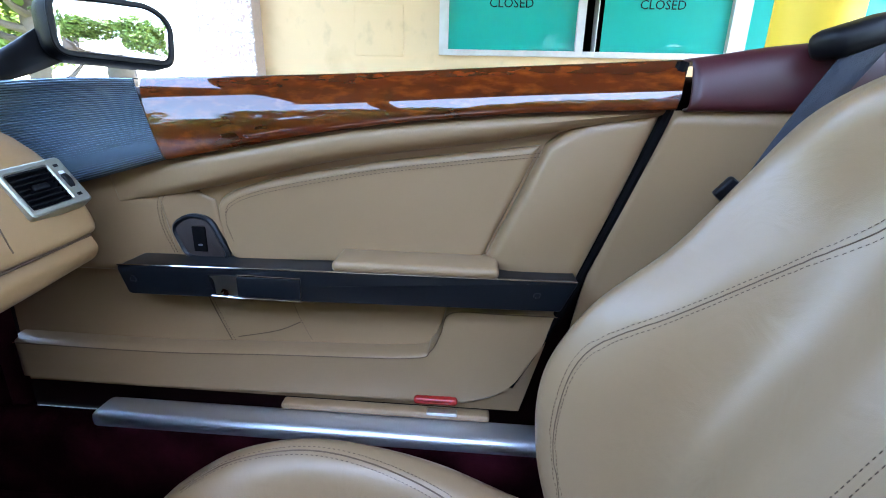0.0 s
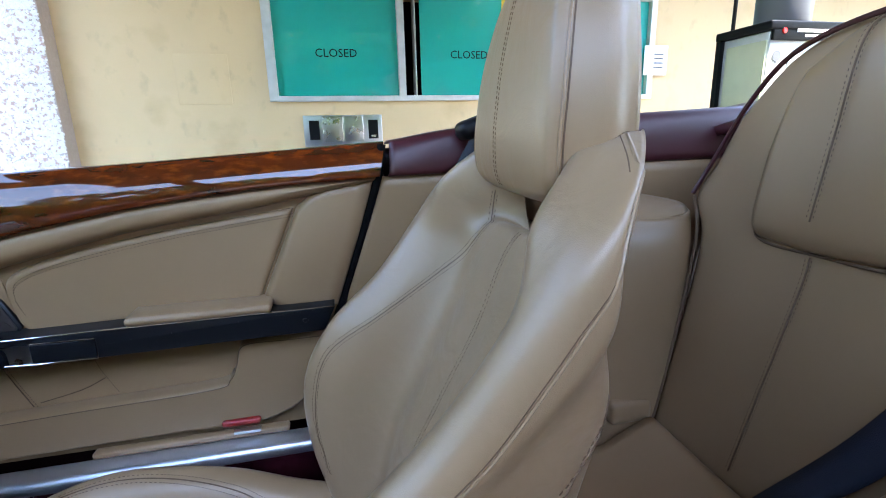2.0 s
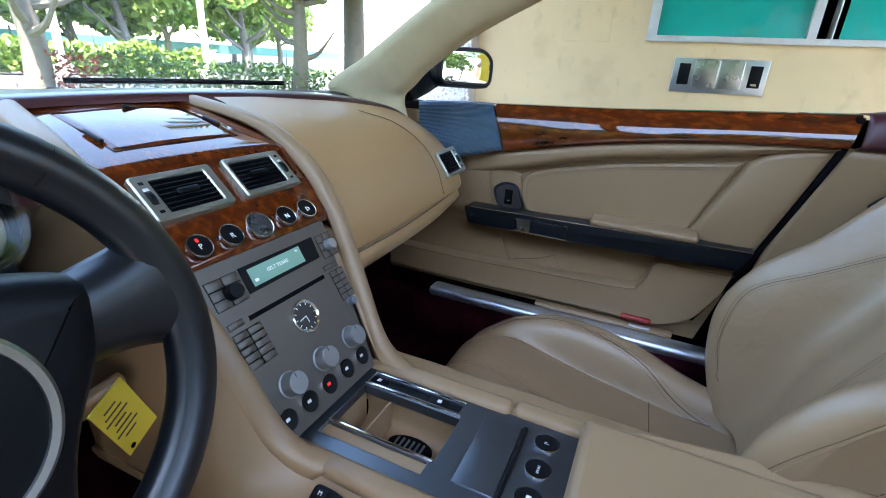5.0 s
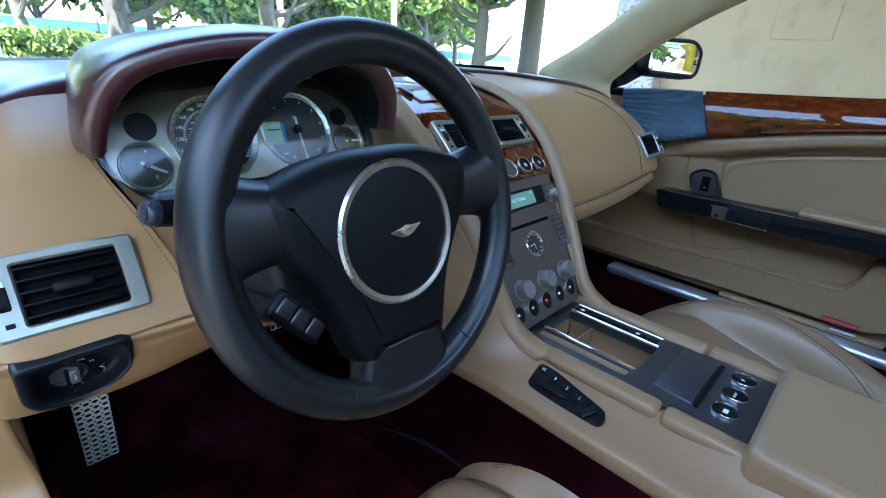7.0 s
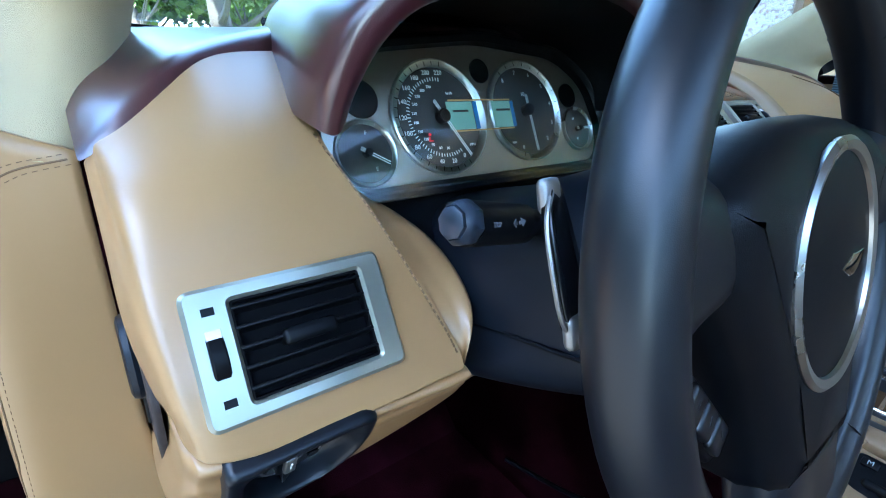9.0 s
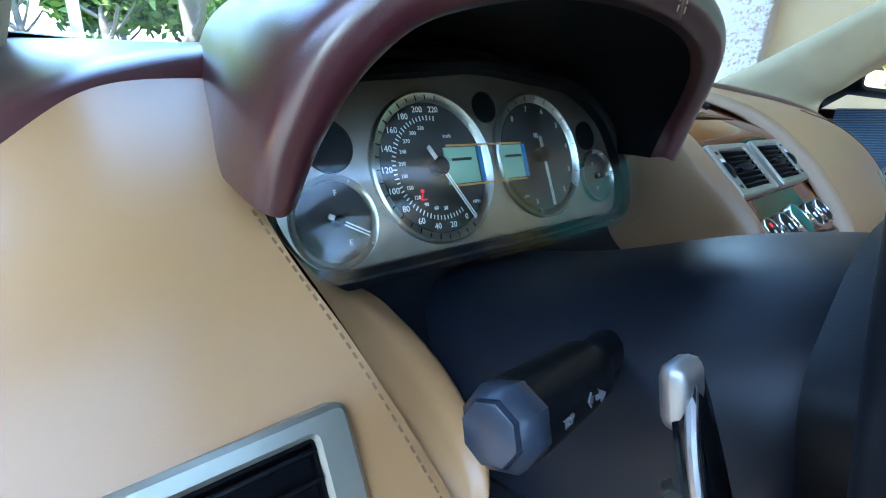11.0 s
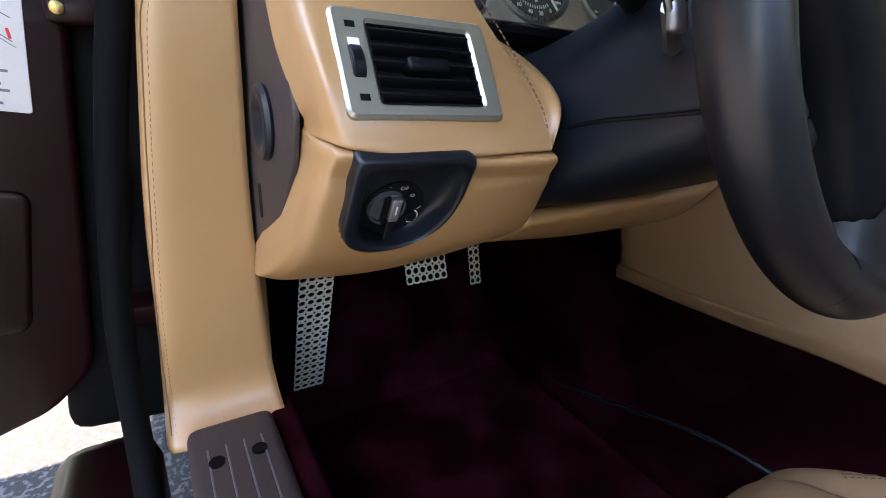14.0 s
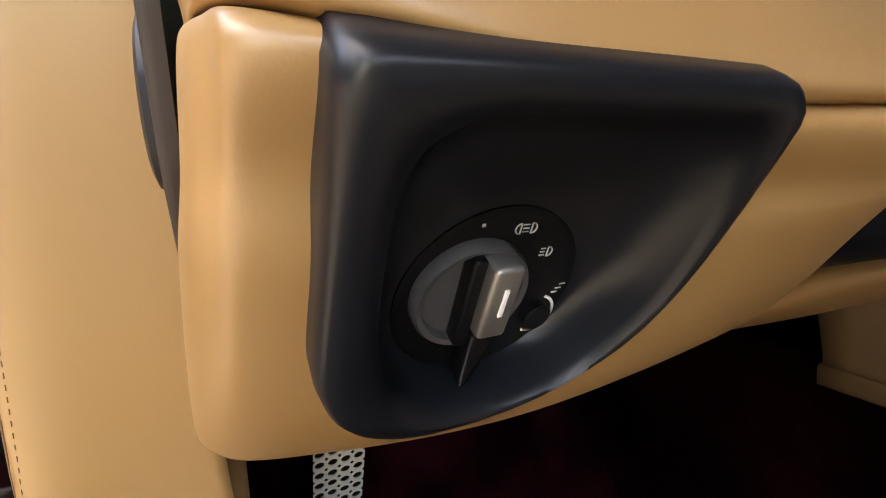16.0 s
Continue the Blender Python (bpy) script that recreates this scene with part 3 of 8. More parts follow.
def passenger_door():
    d = thing("passenger_door", "closed car door trimmed in tan leather with a burr walnut capping", "car door", (0.3, 0.78, 0.35))
    base = lambda x, z: 0.757
    deep = lambda x, z: 0.785
    rows = [[(-0.28, 0.757, 0.84), (0.2, 0.757, 0.84), (0.775, 0.757, 0.84)],
            [(-0.28, 0.757, 0.70), (0.2, 0.757, 0.70), (0.73, 0.757, 0.70)],
            [(-0.28, 0.757, 0.585), (0.2, 0.757, 0.585), (0.69, 0.757, 0.585)],
            [(-0.28, 0.785, 0.56), (0.2, 0.785, 0.56), (0.68, 0.785, 0.56)],
            [(-0.28, 0.785, 0.45), (0.2, 0.785, 0.45), (0.65, 0.785, 0.45)],
            [(-0.28, 0.78, 0.34), (0.2, 0.78, 0.34), (0.62, 0.78, 0.34)]]
    part("door_skin", loft(rows, 20, 40), LEATHER, d, "tan leather lining")
    part("outer_panel", box((1.15, 0.05, 0.62), at(0.22, 0.845, 0.55), 0.02), PAINT, d, "burgundy painted outer skin")
    # walnut capping
    xs_t = ((0.047, 0.871), (0.321, 0.882), (0.564, 0.896), (0.789, 0.909))
    xs_b = ((0.092, 0.764), (0.34, 0.812), (0.56, 0.838), (0.776, 0.850))
    row = lambda f, y, dz: [(a[0] + (b[0] - a[0]) * f, y, a[1] + (b[1] - a[1]) * f + dz) for a, b in zip(xs_t, xs_b)]
    wood = [row(0, 0.84, -0.012), row(0, 0.80, 0.0), row(0, 0.762, 0.001), row(0.04, 0.749, -0.002), row(0.25, 0.7345, 0), row(0.5, 0.7245, 0), row(0.75, 0.7185, 0), row(0.97, 0.7165, 0), row(1.0, 0.722, -0.003), row(1.0, 0.745, -0.003)]
    part("walnut_capping", loft(wood, 48, 48), WOOD, d, "glossy burr walnut capping")
    # speaker mesh in front of the capping
    a = [(-0.17, 0.862), (-0.06, 0.869), (0.042, 0.8705)]
    b = [(-0.15, 0.70), (-0.03, 0.731), (0.086, 0.7635)]
    row2 = lambda f, y, dz: [(p[0] + (q[0] - p[0]) * f, y, p[1] + (q[1] - p[1]) * f + dz) for p, q in zip(a, b)]
    part("speaker_grille", loft([row2(0, 0.80, 0), row2(0, 0.755, 0.0), row2(0.05, 0.745, 0), row2(0.5, 0.730, 0), row2(0.95, 0.722, 0), row2(1, 0.735, -0.002)], 30, 30), MESH_BACK, d, "fine grey metal speaker mesh")
    bm = bmesh.new()
    for k in range(44):
        f = (k + 0.5) / 44
        pts = [(x, y - 0.0006, z) for x, y, z in row2(f, 0.745 + (0.722 - 0.745) * f - 0.003 * math.sin(math.pi * f), 0)]
        join(bm, tube(pts, 0.0009, 4, 8))
    part("mesh_ribs", bm, MESH, d)
    # leather roll under the capping
    top = [(-0.03, 0.735), (0.092, 0.766), (0.34, 0.814), (0.56, 0.840), (0.777, 0.852)]
    bot = [(-0.02, 0.69), (0.12, 0.715), (0.33, 0.765), (0.56, 0.800), (0.77, 0.838)]
    patch_roll = patch(top, bot, base, 0.036, 0.02, 60, 14)
    for v in patch_roll.verts:
        f = min(1, max(0, (v.co.x + 0.03) / 0.19))
        wall = base(v.co.x, v.co.z)
        v.co.y = wall + (v.co.y - wall) * (0.06 + 0.94 * f * f * (3 - 2 * f))
    part("belt_roll", patch_roll, LEATHER, d, "padded tan leather roll")
    insert_top = [(0.141, 0.672), (0.150, 0.705), (0.215, 0.731), (0.361, 0.761), (0.492, 0.780), (0.617, 0.796)]
    insert_bot = [(0.146, 0.660), (0.167, 0.602), (0.28, 0.606), (0.40, 0.612), (0.48, 0.618), (0.541, 0.623)]
    part("insert_panel", patch(insert_top, insert_bot, base, 0.010, 0.012, 60, 30), LEATHER, d, "stitched tan leather insert")
    line = [(x + 0.012, 0.7455, z - 0.009) for x, z in insert_top]
    part("stitching", stitches(line, 0.0045), SEAM, d)
    part("stitching", stitches([(x, y, z - 0.005) for x, y, z in line], 0.0045), SEAM, d)
    part("stitching", stitches([(0.1535, 0.7455, 0.664), (0.160, 0.747, 0.64), (0.173, 0.749, 0.612)], 0.0045), SEAM, d)
    part("bolster", patch([(0.622, 0.797), (0.66, 0.826), (0.70, 0.838), (0.774, 0.845)], [(0.546, 0.627), (0.575, 0.603), (0.62, 0.599), (0.683, 0.598)], base, 0.022, 0.022, 30, 34, bulge=0.008), LEATHER, d, "padded tan leather bolster")
    part("switch_surround", patch([(0.045, 0.70), (0.065, 0.715), (0.10, 0.715), (0.135, 0.70)], [(0.062, 0.605), (0.09, 0.604), (0.12, 0.604), (0.150, 0.604)], base, 0.004, 0.006, 20, 20), LEATHER, d)
    part("stitching", stitches([(0.066, 0.751, 0.61), (0.050, 0.751, 0.66), (0.055, 0.751, 0.70), (0.10, 0.7435, 0.728)], 0.0045), SEAM, d)
    part("stitching", stitches([(0.061, 0.751, 0.61), (0.045, 0.751, 0.66), (0.050, 0.751, 0.703), (0.10, 0.7435, 0.733)], 0.0045), SEAM, d)
    # black metal bar
    m = axes((0, 0.757, 0), (1, 0, 0), (0, 0, 1))
    bar = rounded([Vector(p) for p in ((-0.001, 0.608), (0.014, 0.562), (0.28, 0.5635), (0.656, 0.569), (0.678, 0.615), (0.338, 0.613))], [0.012, 0.006, 0.01, 0.004, 0.004, 0.02])
    part("armrest_bar", plate(bar, m, -0.01, 0.057, 0.0015), BAR, d, "dark anodised metal bar")
    part("bar_edge", tube([(0.002, 0.701, 0.6075), (0.338, 0.701, 0.6125), (0.676, 0.701, 0.6145)], 0.0012, 6), CHROME, d)
    # No hollow here: a black plate paints the shade of the finger recess.
    part("recess_shade", plate(rounded([Vector(p) for p in ((0.140, 0.6), (0.150, 0.567), (0.188, 0.566), (0.188, 0.6))], 0.005), m, 0.05, 0.0585, 0.0006), BLACK, d, "raised black plate for the shade of the finger recess")
    part("door_handle", plate(rounded([Vector(p) for p in ((0.186, 0.599), (0.186, 0.568), (0.281, 0.567), (0.281, 0.600))], 0.003), m, 0.05, 0.062, 0.0015), BAR, d, "dark metal pull handle")
    part("trim_line", tube([(0.145, 0.698, 0.5665), (0.19, 0.6945, 0.566), (0.2815, 0.6945, 0.5655), (0.282, 0.6945, 0.601), (0.188, 0.6945, 0.602)], 0.0013, 6), CHROME, d, "bright edge")
    part("recess_shell", loft([[m @ Vector((0.144, 0.598, 0.0592)), m @ Vector((0.165, 0.6, 0.0592)), m @ Vector((0.187, 0.6, 0.0592))], [m @ Vector((0.150, 0.590, 0.0587)), m @ Vector((0.168, 0.584, 0.0587)), m @ Vector((0.187, 0.580, 0.0587))], [m @ Vector((0.152, 0.570, 0.0592)), m @ Vector((0.17, 0.568, 0.0592)), m @ Vector((0.187, 0.568, 0.0592))]], 12, 10), SATIN, d, "satin metal finger shell")
    for x, z in ((0.024, 0.586), (0.622, 0.591)):
        part("screw", lathe([(0.0055, 0), (0.0055, 0.002), (0.003, 0.0025), (0.0028, 0.001), (0, 0.001)], at(x, z, 0.057, m), 14), BAR, d)
    part("armrest_pad", box((0.236, 0.074, 0.017), pose(0.448, 0.724, 0.6245, 0, 0, 0.5), 0.008, 4), LEATHER, d, "slim tan leather elbow pad")
    # lower panel with the map pocket
    low_top = [(-0.27, 0.44), (0.0, 0.439), (0.20, 0.447), (0.43, 0.456), (0.468, 0.472), (0.484, 0.505), (0.500, 0.541), (0.58, 0.543), (0.667, 0.5435)]
    low_bot = [(-0.27, 0.360), (0.0, 0.358), (0.2, 0.361), (0.40, 0.362), (0.46, 0.361), (0.50, 0.362), (0.545, 0.369), (0.60, 0.40), (0.645, 0.48)]
    part("map_pocket", patch(low_top, low_bot, deep, 0.034, 0.007, 90, 22), LEATHER, d, "moulded tan leather map pocket")
    part("seam", tube([(x, 0.7500, z - 0.007) for x, z in low_top], 0.0009, 5, 80), SEAM, d)
    part("seam", tube([(0.075, 0.7825, 0.565), (0.092, 0.7825, 0.51), (0.118, 0.7825, 0.445)], 0.0009, 5, 20), SEAM, d)
    part("stitching", stitches([(0.081, 0.7822, 0.565), (0.098, 0.7822, 0.51), (0.124, 0.7822, 0.445)], 0.005), SEAM, d)
    part("stitching", stitches([(0.225, 0.7822, 0.548), (0.24, 0.7822, 0.50), (0.262, 0.7822, 0.452)], 0.005), SEAM, d)
    part("seam", tube([(0.13, 0.7825, 0.452), (0.20, 0.7825, 0.468), (0.243, 0.7825, 0.487)], 0.0009, 5, 20), SEAM, d)
    part("reflector", box((0.074, 0.014, 0.0145), at(0.478, 0.748, 0.374), 0.0066, 4), RED, d, "red safety reflector")
    # window switch
    sw = rounded([Vector(p) for p in ((0.080, 0.604), (0.142, 0.601), (0.153, 0.614), (0.128, 0.674), (0.090, 0.679), (0.059, 0.657))], 0.017)
    part("switch_bezel", ring_plate(sw, shrink(sw, 0.007), m, 0.0, 0.012, 0.003), BAR, d, "dark grey plastic bezel")
    part("switch_plate", plate(shrink(sw, 0.006), m, 0, 0.009, 0.001), BROWN, d, "dark grey switch plate")
    part("window_switch", box((0.021, 0.040, 0.006), at(0.107, 0.638, 0.0085, m), 0.001), RUBBER, d, "black rocker switch")
    part("switch_mark", box((0.007, 0.003, 0.0006), at(0.108, 0.629, 0.0116, m)), GREY, d)
    return d


passenger_door()


def quarter(s, name):
    """The panels behind the door opening."""
    q = thing(name, "tan leather quarter panel with a burgundy upper roll", "trim panel", (0.9, s * 0.76, 0.35), kind="structure")
    y = lambda v: s * v
    rows = [[(0.672, y(0.768), 0.35), (0.9, y(0.74), 0.35), (1.45, y(0.70), 0.35)],
            [(0.700, y(0.755), 0.60), (0.9, y(0.735), 0.60), (1.45, y(0.70), 0.60)],
            [(0.780, y(0.742), 0.846), (0.95, y(0.735), 0.85), (1.5, y(0.69), 0.86)]]
    part("lining", loft(rows, 24, 24), LEATHER, q, "tan leather lining", solid=0.006)
    roll = [[(0.793, y(0.742), 0.846), (1.0, y(0.735), 0.85), (1.6, y(0.68), 0.86)],
            [(0.795, y(0.728), 0.855), (1.0, y(0.722), 0.86), (1.6, y(0.67), 0.88)],
            [(0.798, y(0.745), 0.902), (1.0, y(0.735), 0.925), (1.6, y(0.69), 0.955)],
            [(0.80, y(0.775), 0.910), (1.0, y(0.77), 0.935), (1.6, y(0.73), 0.965)],
            [(0.80, y(0.85), 0.905), (1.0, y(0.85), 0.93), (1.6, y(0.83), 0.96)]]
    part("upper_roll", loft(roll, 30, 30), BURGUNDY, q, "burgundy leather upper roll", solid=0.004)
    part("shut_seal", tube([(0.784, y(0.742), 0.905), (0.774, y(0.740), 0.846), (0.737, y(0.750), 0.73), (0.690, y(0.756), 0.60), (0.662, y(0.757), 0.53), (0.60, y(0.768), 0.40)], 0.008, 8, 40), RUBBER, q, "black rubber door seal")
    part("outer_panel", box((0.9, 0.05, 0.75), at(1.2, y(0.87), 0.52), 0.02), PAINT, q)
    part("belt_guide", box((0.09, 0.05, 0.035), pose(0.965, y(0.715), 0.935, 0, -18, s * 8), 0.014), BLACK, q, "black seat belt guide")
    belt = [[(0.985 + dx, y(0.70), 0.945), (0.925 + dx * 0.9, y(0.695), 0.85), (0.865 + dx * 0.7, y(0.69), 0.74), (0.82 + dx * 0.6, y(0.69), 0.62), (0.77 + dx * .5, y(0.68), 0.4)] for dx in (-0.022, 0.022)]
    part("seat_belt", loft(belt, 30, 4), BELT, q, "dark blue seat belt webbing", solid=0.0015)
    part("buckle_tongue", box((0.04, 0.012, 0.03), pose(0.848, y(0.685), 0.748, 0, 40, 0), 0.004), BLACK, q)
    return q


BELT = material("belt_webbing", (0.007, 0.011, 0.024), 0.6, grain=0.6, grain_size=900)
quarter(1, "quarter_panel_1")
quarter(-1, "quarter_panel_2")


# ---- seats ----
def drape(bm, points, lift=0.0008, count=70, down=False, ahead=False):
    """A smooth curve laid on the nearest surface of a mesh (or straight down on it, or straight ahead), lifted a little."""
    bm.normal_update()
    tree = BVHTree.FromBMesh(bm)
    out = []
    for p in spline(points, count):
        if ahead:
            hit = tree.ray_cast(Vector((1.0, p.y, p.z)), Vector((-1, 0, 0)))
        else:
            hit = tree.ray_cast(Vector((p.x, p.y, 2.0)), Vector((0, 0, -1))) if down else tree.find_nearest(p)
        if hit[0] is not None:
            n = -hit[1] if (ahead and hit[1].x < 0) or (down and hit[1].z < 0) else hit[1]
            out.append(hit[0] + n * lift)
    return out


def seat(y, name_label):
    t = thing("car_seat", name_label, "car seat", (0.4, y, 0.2), group="front seats")
    # v: (centre x, centre z, bolster x, bolster z, half width, back x, back z)
    prof = [(0.695, 0.30, 0.650, 0.31, 0.225, 0.80, 0.32), (0.730, 0.40, 0.622, 0.42, 0.245, 0.83, 0.42), (0.760, 0.51, 0.622, 0.53, 0.252, 0.86, 0.52),
            (0.805, 0.60, 0.668, 0.622, 0.252, 0.890, 0.61), (0.852, 0.69, 0.748, 0.700, 0.250, 0.915, 0.69), (0.880, 0.760, 0.808, 0.778, 0.252, 0.934, 0.77),
            (0.898, 0.793, 0.860, 0.848, 0.242, 0.955, 0.795), (0.912, 0.803, 0.910, 0.892, 0.204, 0.962, 0.793), (0.932, 0.797, 0.948, 0.917, 0.152, 0.966, 0.785), (0.946, 0.784, 0.962, 0.914, 0.12, 0.967, 0.775)]
    rows = []
    for cx, cz, ex, ez, w, bx, bz in prof:
        mix = lambda f: (ex + (cx - ex) * f, ez + (cz - ez) * f)
        sd = min(0.066, max(0.012, bx - 0.02 - ex), max(0.016, 0.070 - 0.55 * max(0, ez - 0.775)))
        fw = min(1, max(0, (ez - 0.80) / 0.09))
        half = [(0.96, ex + sd * 1.05, ez - 0.005), (0.995, ex + sd * 0.60, ez), (0.955, ex + sd * 0.12, ez), (0.85, ex + 0.001, ez), (0.70, *mix(0.30)), (0.56, *mix(0.86)), (0.44, *mix(1.02)), (0.22, *mix(0.985))]
        if ez > 0.84:
            # the shoulders swell forward and meet the sides of the headrest
            half[3:7] = [(0.85, ex - 0.012 * fw, ez - 0.002), (0.70, ex - 0.026 * fw, ez - 0.008 * fw), (0.60, ex + (cx - ex) * 0.5 - 0.014 * fw, ez + (cz - ez) * 0.50), (0.50, ex + (cx - ex) * 0.95, ez + (cz - ez) * 0.97)]
        front = [(x, y + l * w, z) for l, x, z in half] + [(cx, y, cz)] + [(x, y - l * w, z) for l, x, z in half[::-1]]
        rim = max(ex + sd * 1.05 + 0.004, min(bx - 0.012, ex + sd * 1.05 + 0.016 + 1.2 * max(0, 0.76 - ez)))
        back = [(rim, y - 0.82 * w, (bz + ez) / 2), (bx + 0.01, y - 0.5 * w, bz), (bx + 0.015, y, bz), (bx + 0.01, y + 0.5 * w, bz), (rim, y + 0.82 * w, (bz + ez) / 2)]
        rows.append(front + back)
    back_bm = loft(rows, 132, 72, True)
    bmesh.ops.recalc_face_normals(back_bm, faces=back_bm.faces)
    ghost = back_bm.copy()
    part("backrest", back_bm, SEAT, t, "tan leather backrest with deep side bolsters")
    # headrest: a broad slab with upright edges that grows out of the shoulders
    hr = []
    for z, x, wf, wb, dep in ((0.846, 0.925, 0.090, 0.085, 0.04), (0.853, 0.898, 0.118, 0.108, 0.070), (0.872, 0.884, 0.139, 0.126, 0.086), (0.91, 0.881, 0.144, 0.133, 0.092), (0.95, 0.884, 0.142, 0.132, 0.090), (0.99, 0.889, 0.136, 0.126, 0.086), (1.03, 0.897, 0.124, 0.116, 0.080), (1.07, 0.908, 0.108, 0.101, 0.074), (1.10, 0.922, 0.088, 0.083, 0.060), (1.118, 0.945, 0.055, 0.05, 0.032)):
        side = lambda sg: [(x + 0.001 + sg * 0.003, y + sg * wf * 0.50, z), (x + 0.004 + sg * 0.005, y + sg * wf * 0.81, z), (x + 0.010 + sg * 0.006, y + sg * wf * 0.885, z), (x + 0.020, y + sg * wf * 0.92, z), (x + dep * 0.60, y + sg * wf * 1.0, z), (x + dep * 0.92, y + sg * wb * 0.97, z), (x + dep, y + sg * wb * 0.85, z)]
        x -= 0.003
        hr.append([(x, y, z)] + side(1) + [(x + dep * 1.03, y, z)] + side(-1)[::-1])
    head_bm = loft(hr, 96, 48, True, True)
    bmesh.ops.recalc_face_normals(head_bm, faces=head_bm.faces)
    head_ghost = head_bm.copy()
    part("headrest", head_bm, SEAT, t, "tan leather head restraint with stitched edges")
    # cushion: a long centre panel with a raised front roll between two bolsters
    cu = []
    for x, c, b, w, low in ((0.095, 0.27, 0.26, 0.20, 0.20), (0.108, 0.325, 0.305, 0.225, 0.19), (0.15, 0.362, 0.345, 0.235, 0.18), (0.22, 0.363, 0.388, 0.242, 0.18), (0.31, 0.343, 0.410, 0.247, 0.18), (0.40, 0.322, 0.406, 0.247, 0.18), (0.50, 0.304, 0.382, 0.247, 0.18), (0.60, 0.290, 0.345, 0.240, 0.18), (0.72, 0.285, 0.32, 0.22, 0.18)):
        dip = min(b, c)
        half = [(1.0, low), (1.02, (low + b) / 2), (0.99, b - 0.03), (0.94, b - 0.006), (0.86, b), (0.75, (b * 2 + dip) / 3 + 0.004), (0.645, dip - 0.006), (0.60, dip - 0.002), (0.50, c - 0.001), (0.25, c + 0.002)]
        cu.append([(x, y + l * w, z) for l, z in half] + [(x, y, c)] + [(x, y - l * w, z) for l, z in half[::-1]])
    cush_bm = loft(cu, 126, 60, True, True)
    cush_ghost = cush_bm.copy()
    part("cushion", cush_bm, SEAT, t, "creased tan leather seat cushion")
    lay = lambda pts, lift=0.0006, **k: [(p.x, p.y, p.z) for p in drape(ghost, pts, lift, **k)]
    # piping, seams and stitching
    edge = ((0.640, 0.245, 0.40), (0.636, 0.250, 0.46), (0.640, 0.252, 0.524), (0.705, 0.250, 0.615), (0.742, 0.249, 0.655), (0.790, 0.250, 0.700), (0.828, 0.253, 0.752), (0.852, 0.256, 0.785), (0.874, 0.252, 0.812), (0.890, 0.244, 0.838), (0.904, 0.228, 0.864), (0.920, 0.200, 0.890), (0.944, 0.146, 0.918))
    inner = ((0.905, 0.098, 0.842), (0.893, 0.100, 0.807), (0.872, 0.122, 0.762), (0.833, 0.141, 0.720), (0.786, 0.155, 0.682), (0.738, 0.175, 0.641), (0.690, 0.200, 0.598), (0.668, 0.214, 0.56), (0.655, 0.212, 0.51), (0.650, 0.203, 0.45), (0.672, 0.195, 0.38))
    skirt = ((0.945, 0.222, 0.70), (0.905, 0.238, 0.652), (0.850, 0.246, 0.606), (0.805, 0.250, 0.572), (0.745, 0.252, 0.515), (0.70, 0.248, 0.46))
    for s in (-1, 1):
        side = lambda pts: [(px, y + s * py, pz) for px, py, pz in pts]
        part("piping", tube(lay(side(edge), 0.0002), 0.0016, 6), SEAT, t, "raised leather piping")
        part("seam", tube(lay([(px - 0.003, y + s * (py - 0.007), pz) for px, py, pz in edge], 0.0), 0.0006, 5), SEAM, t)
        part("seam", tube(lay(side(inner), 0.0), 0.0008, 5), SEAM, t)
        for shift in (-0.005, 0.005):
            part("stitching", stitches(lay([(px, y + s * (py + shift), pz + shift * 0.5) for px, py, pz in inner], 0.0003), 0.0048), SEAM, t)
        part("seam", tube(lay(side(skirt), -0.0002), 0.0013, 5), SEAM, t)
        part("stitching", stitches(lay([(px - 0.004, y + s * py, pz + 0.006) for px, py, pz in skirt], 0.0003), 0.0065, 0.0042, 0.0006), SEAM, t)
        front_edge = [(xx + 0.009, y + s * ww * 0.885, zz) for zz, xx, ww in ((0.858, 0.894, 0.118), (0.872, 0.884, 0.133), (0.91, 0.881, 0.141), (0.95, 0.884, 0.142), (0.99, 0.889, 0.136), (1.03, 0.897, 0.124), (1.07, 0.908, 0.108), (1.10, 0.922, 0.088))]
        laid = [(p.x, p.y, p.z) for p in drape(head_ghost, front_edge, 0.0002)]
        part("piping", tube(laid, 0.0018, 6), SEAT, t, "raised leather piping")
        part("seam", tube([(p.x, p.y, p.z) for p in drape(head_ghost, [(a + 0.004, b, c) for a, b, c in front_edge], 0.0)], 0.0010, 5), SEAM, t)
        ear = [(0.898, y + s * 0.115, 0.866), (0.915, y + s * 0.140, 0.893), (0.932, y + s * 0.143, 0.911), (0.950, y + s * 0.143, 0.918), (0.975, y + s * 0.141, 0.912)]
        part("stitching", stitches([(p.x, p.y, p.z) for p in drape(head_ghost, ear, 0.0005)], 0.005), SEAM, t)
        crest = [(0.16, y + s * 0.176, 0), (0.22, y + s * 0.196, 0), (0.31, y + s * 0.205, 0), (0.40, y + s * 0.202, 0), (0.50, y + s * 0.190, 0), (0.58, y + s * 0.168, 0), (0.65, y + s * 0.150, 0)]
        part("seam", tube([tuple(p) for p in drape(cush_ghost, crest, 0.0, 60, True)], 0.0012, 5), SEAM, t)
        for shift in (-0.005, 0.005):
            part("stitching", stitches([tuple(p) for p in drape(cush_ghost, [(a, b + shift, c) for a, b, c in crest], 0.0003, 60, True)], 0.0048), SEAM, t)
        join_line = [(0.112, y + s * 0.140, 0), (0.16, y + s * 0.150, 0), (0.30, y + s * 0.157, 0), (0.45, y + s * 0.157, 0), (0.60, y + s * 0.152, 0), (0.66, y + s * 0.150, 0)]
        part("seam", tube([tuple(p) for p in drape(cush_ghost, join_line, 0.0, 60, True)], 0.0014, 5), SEAM, t)
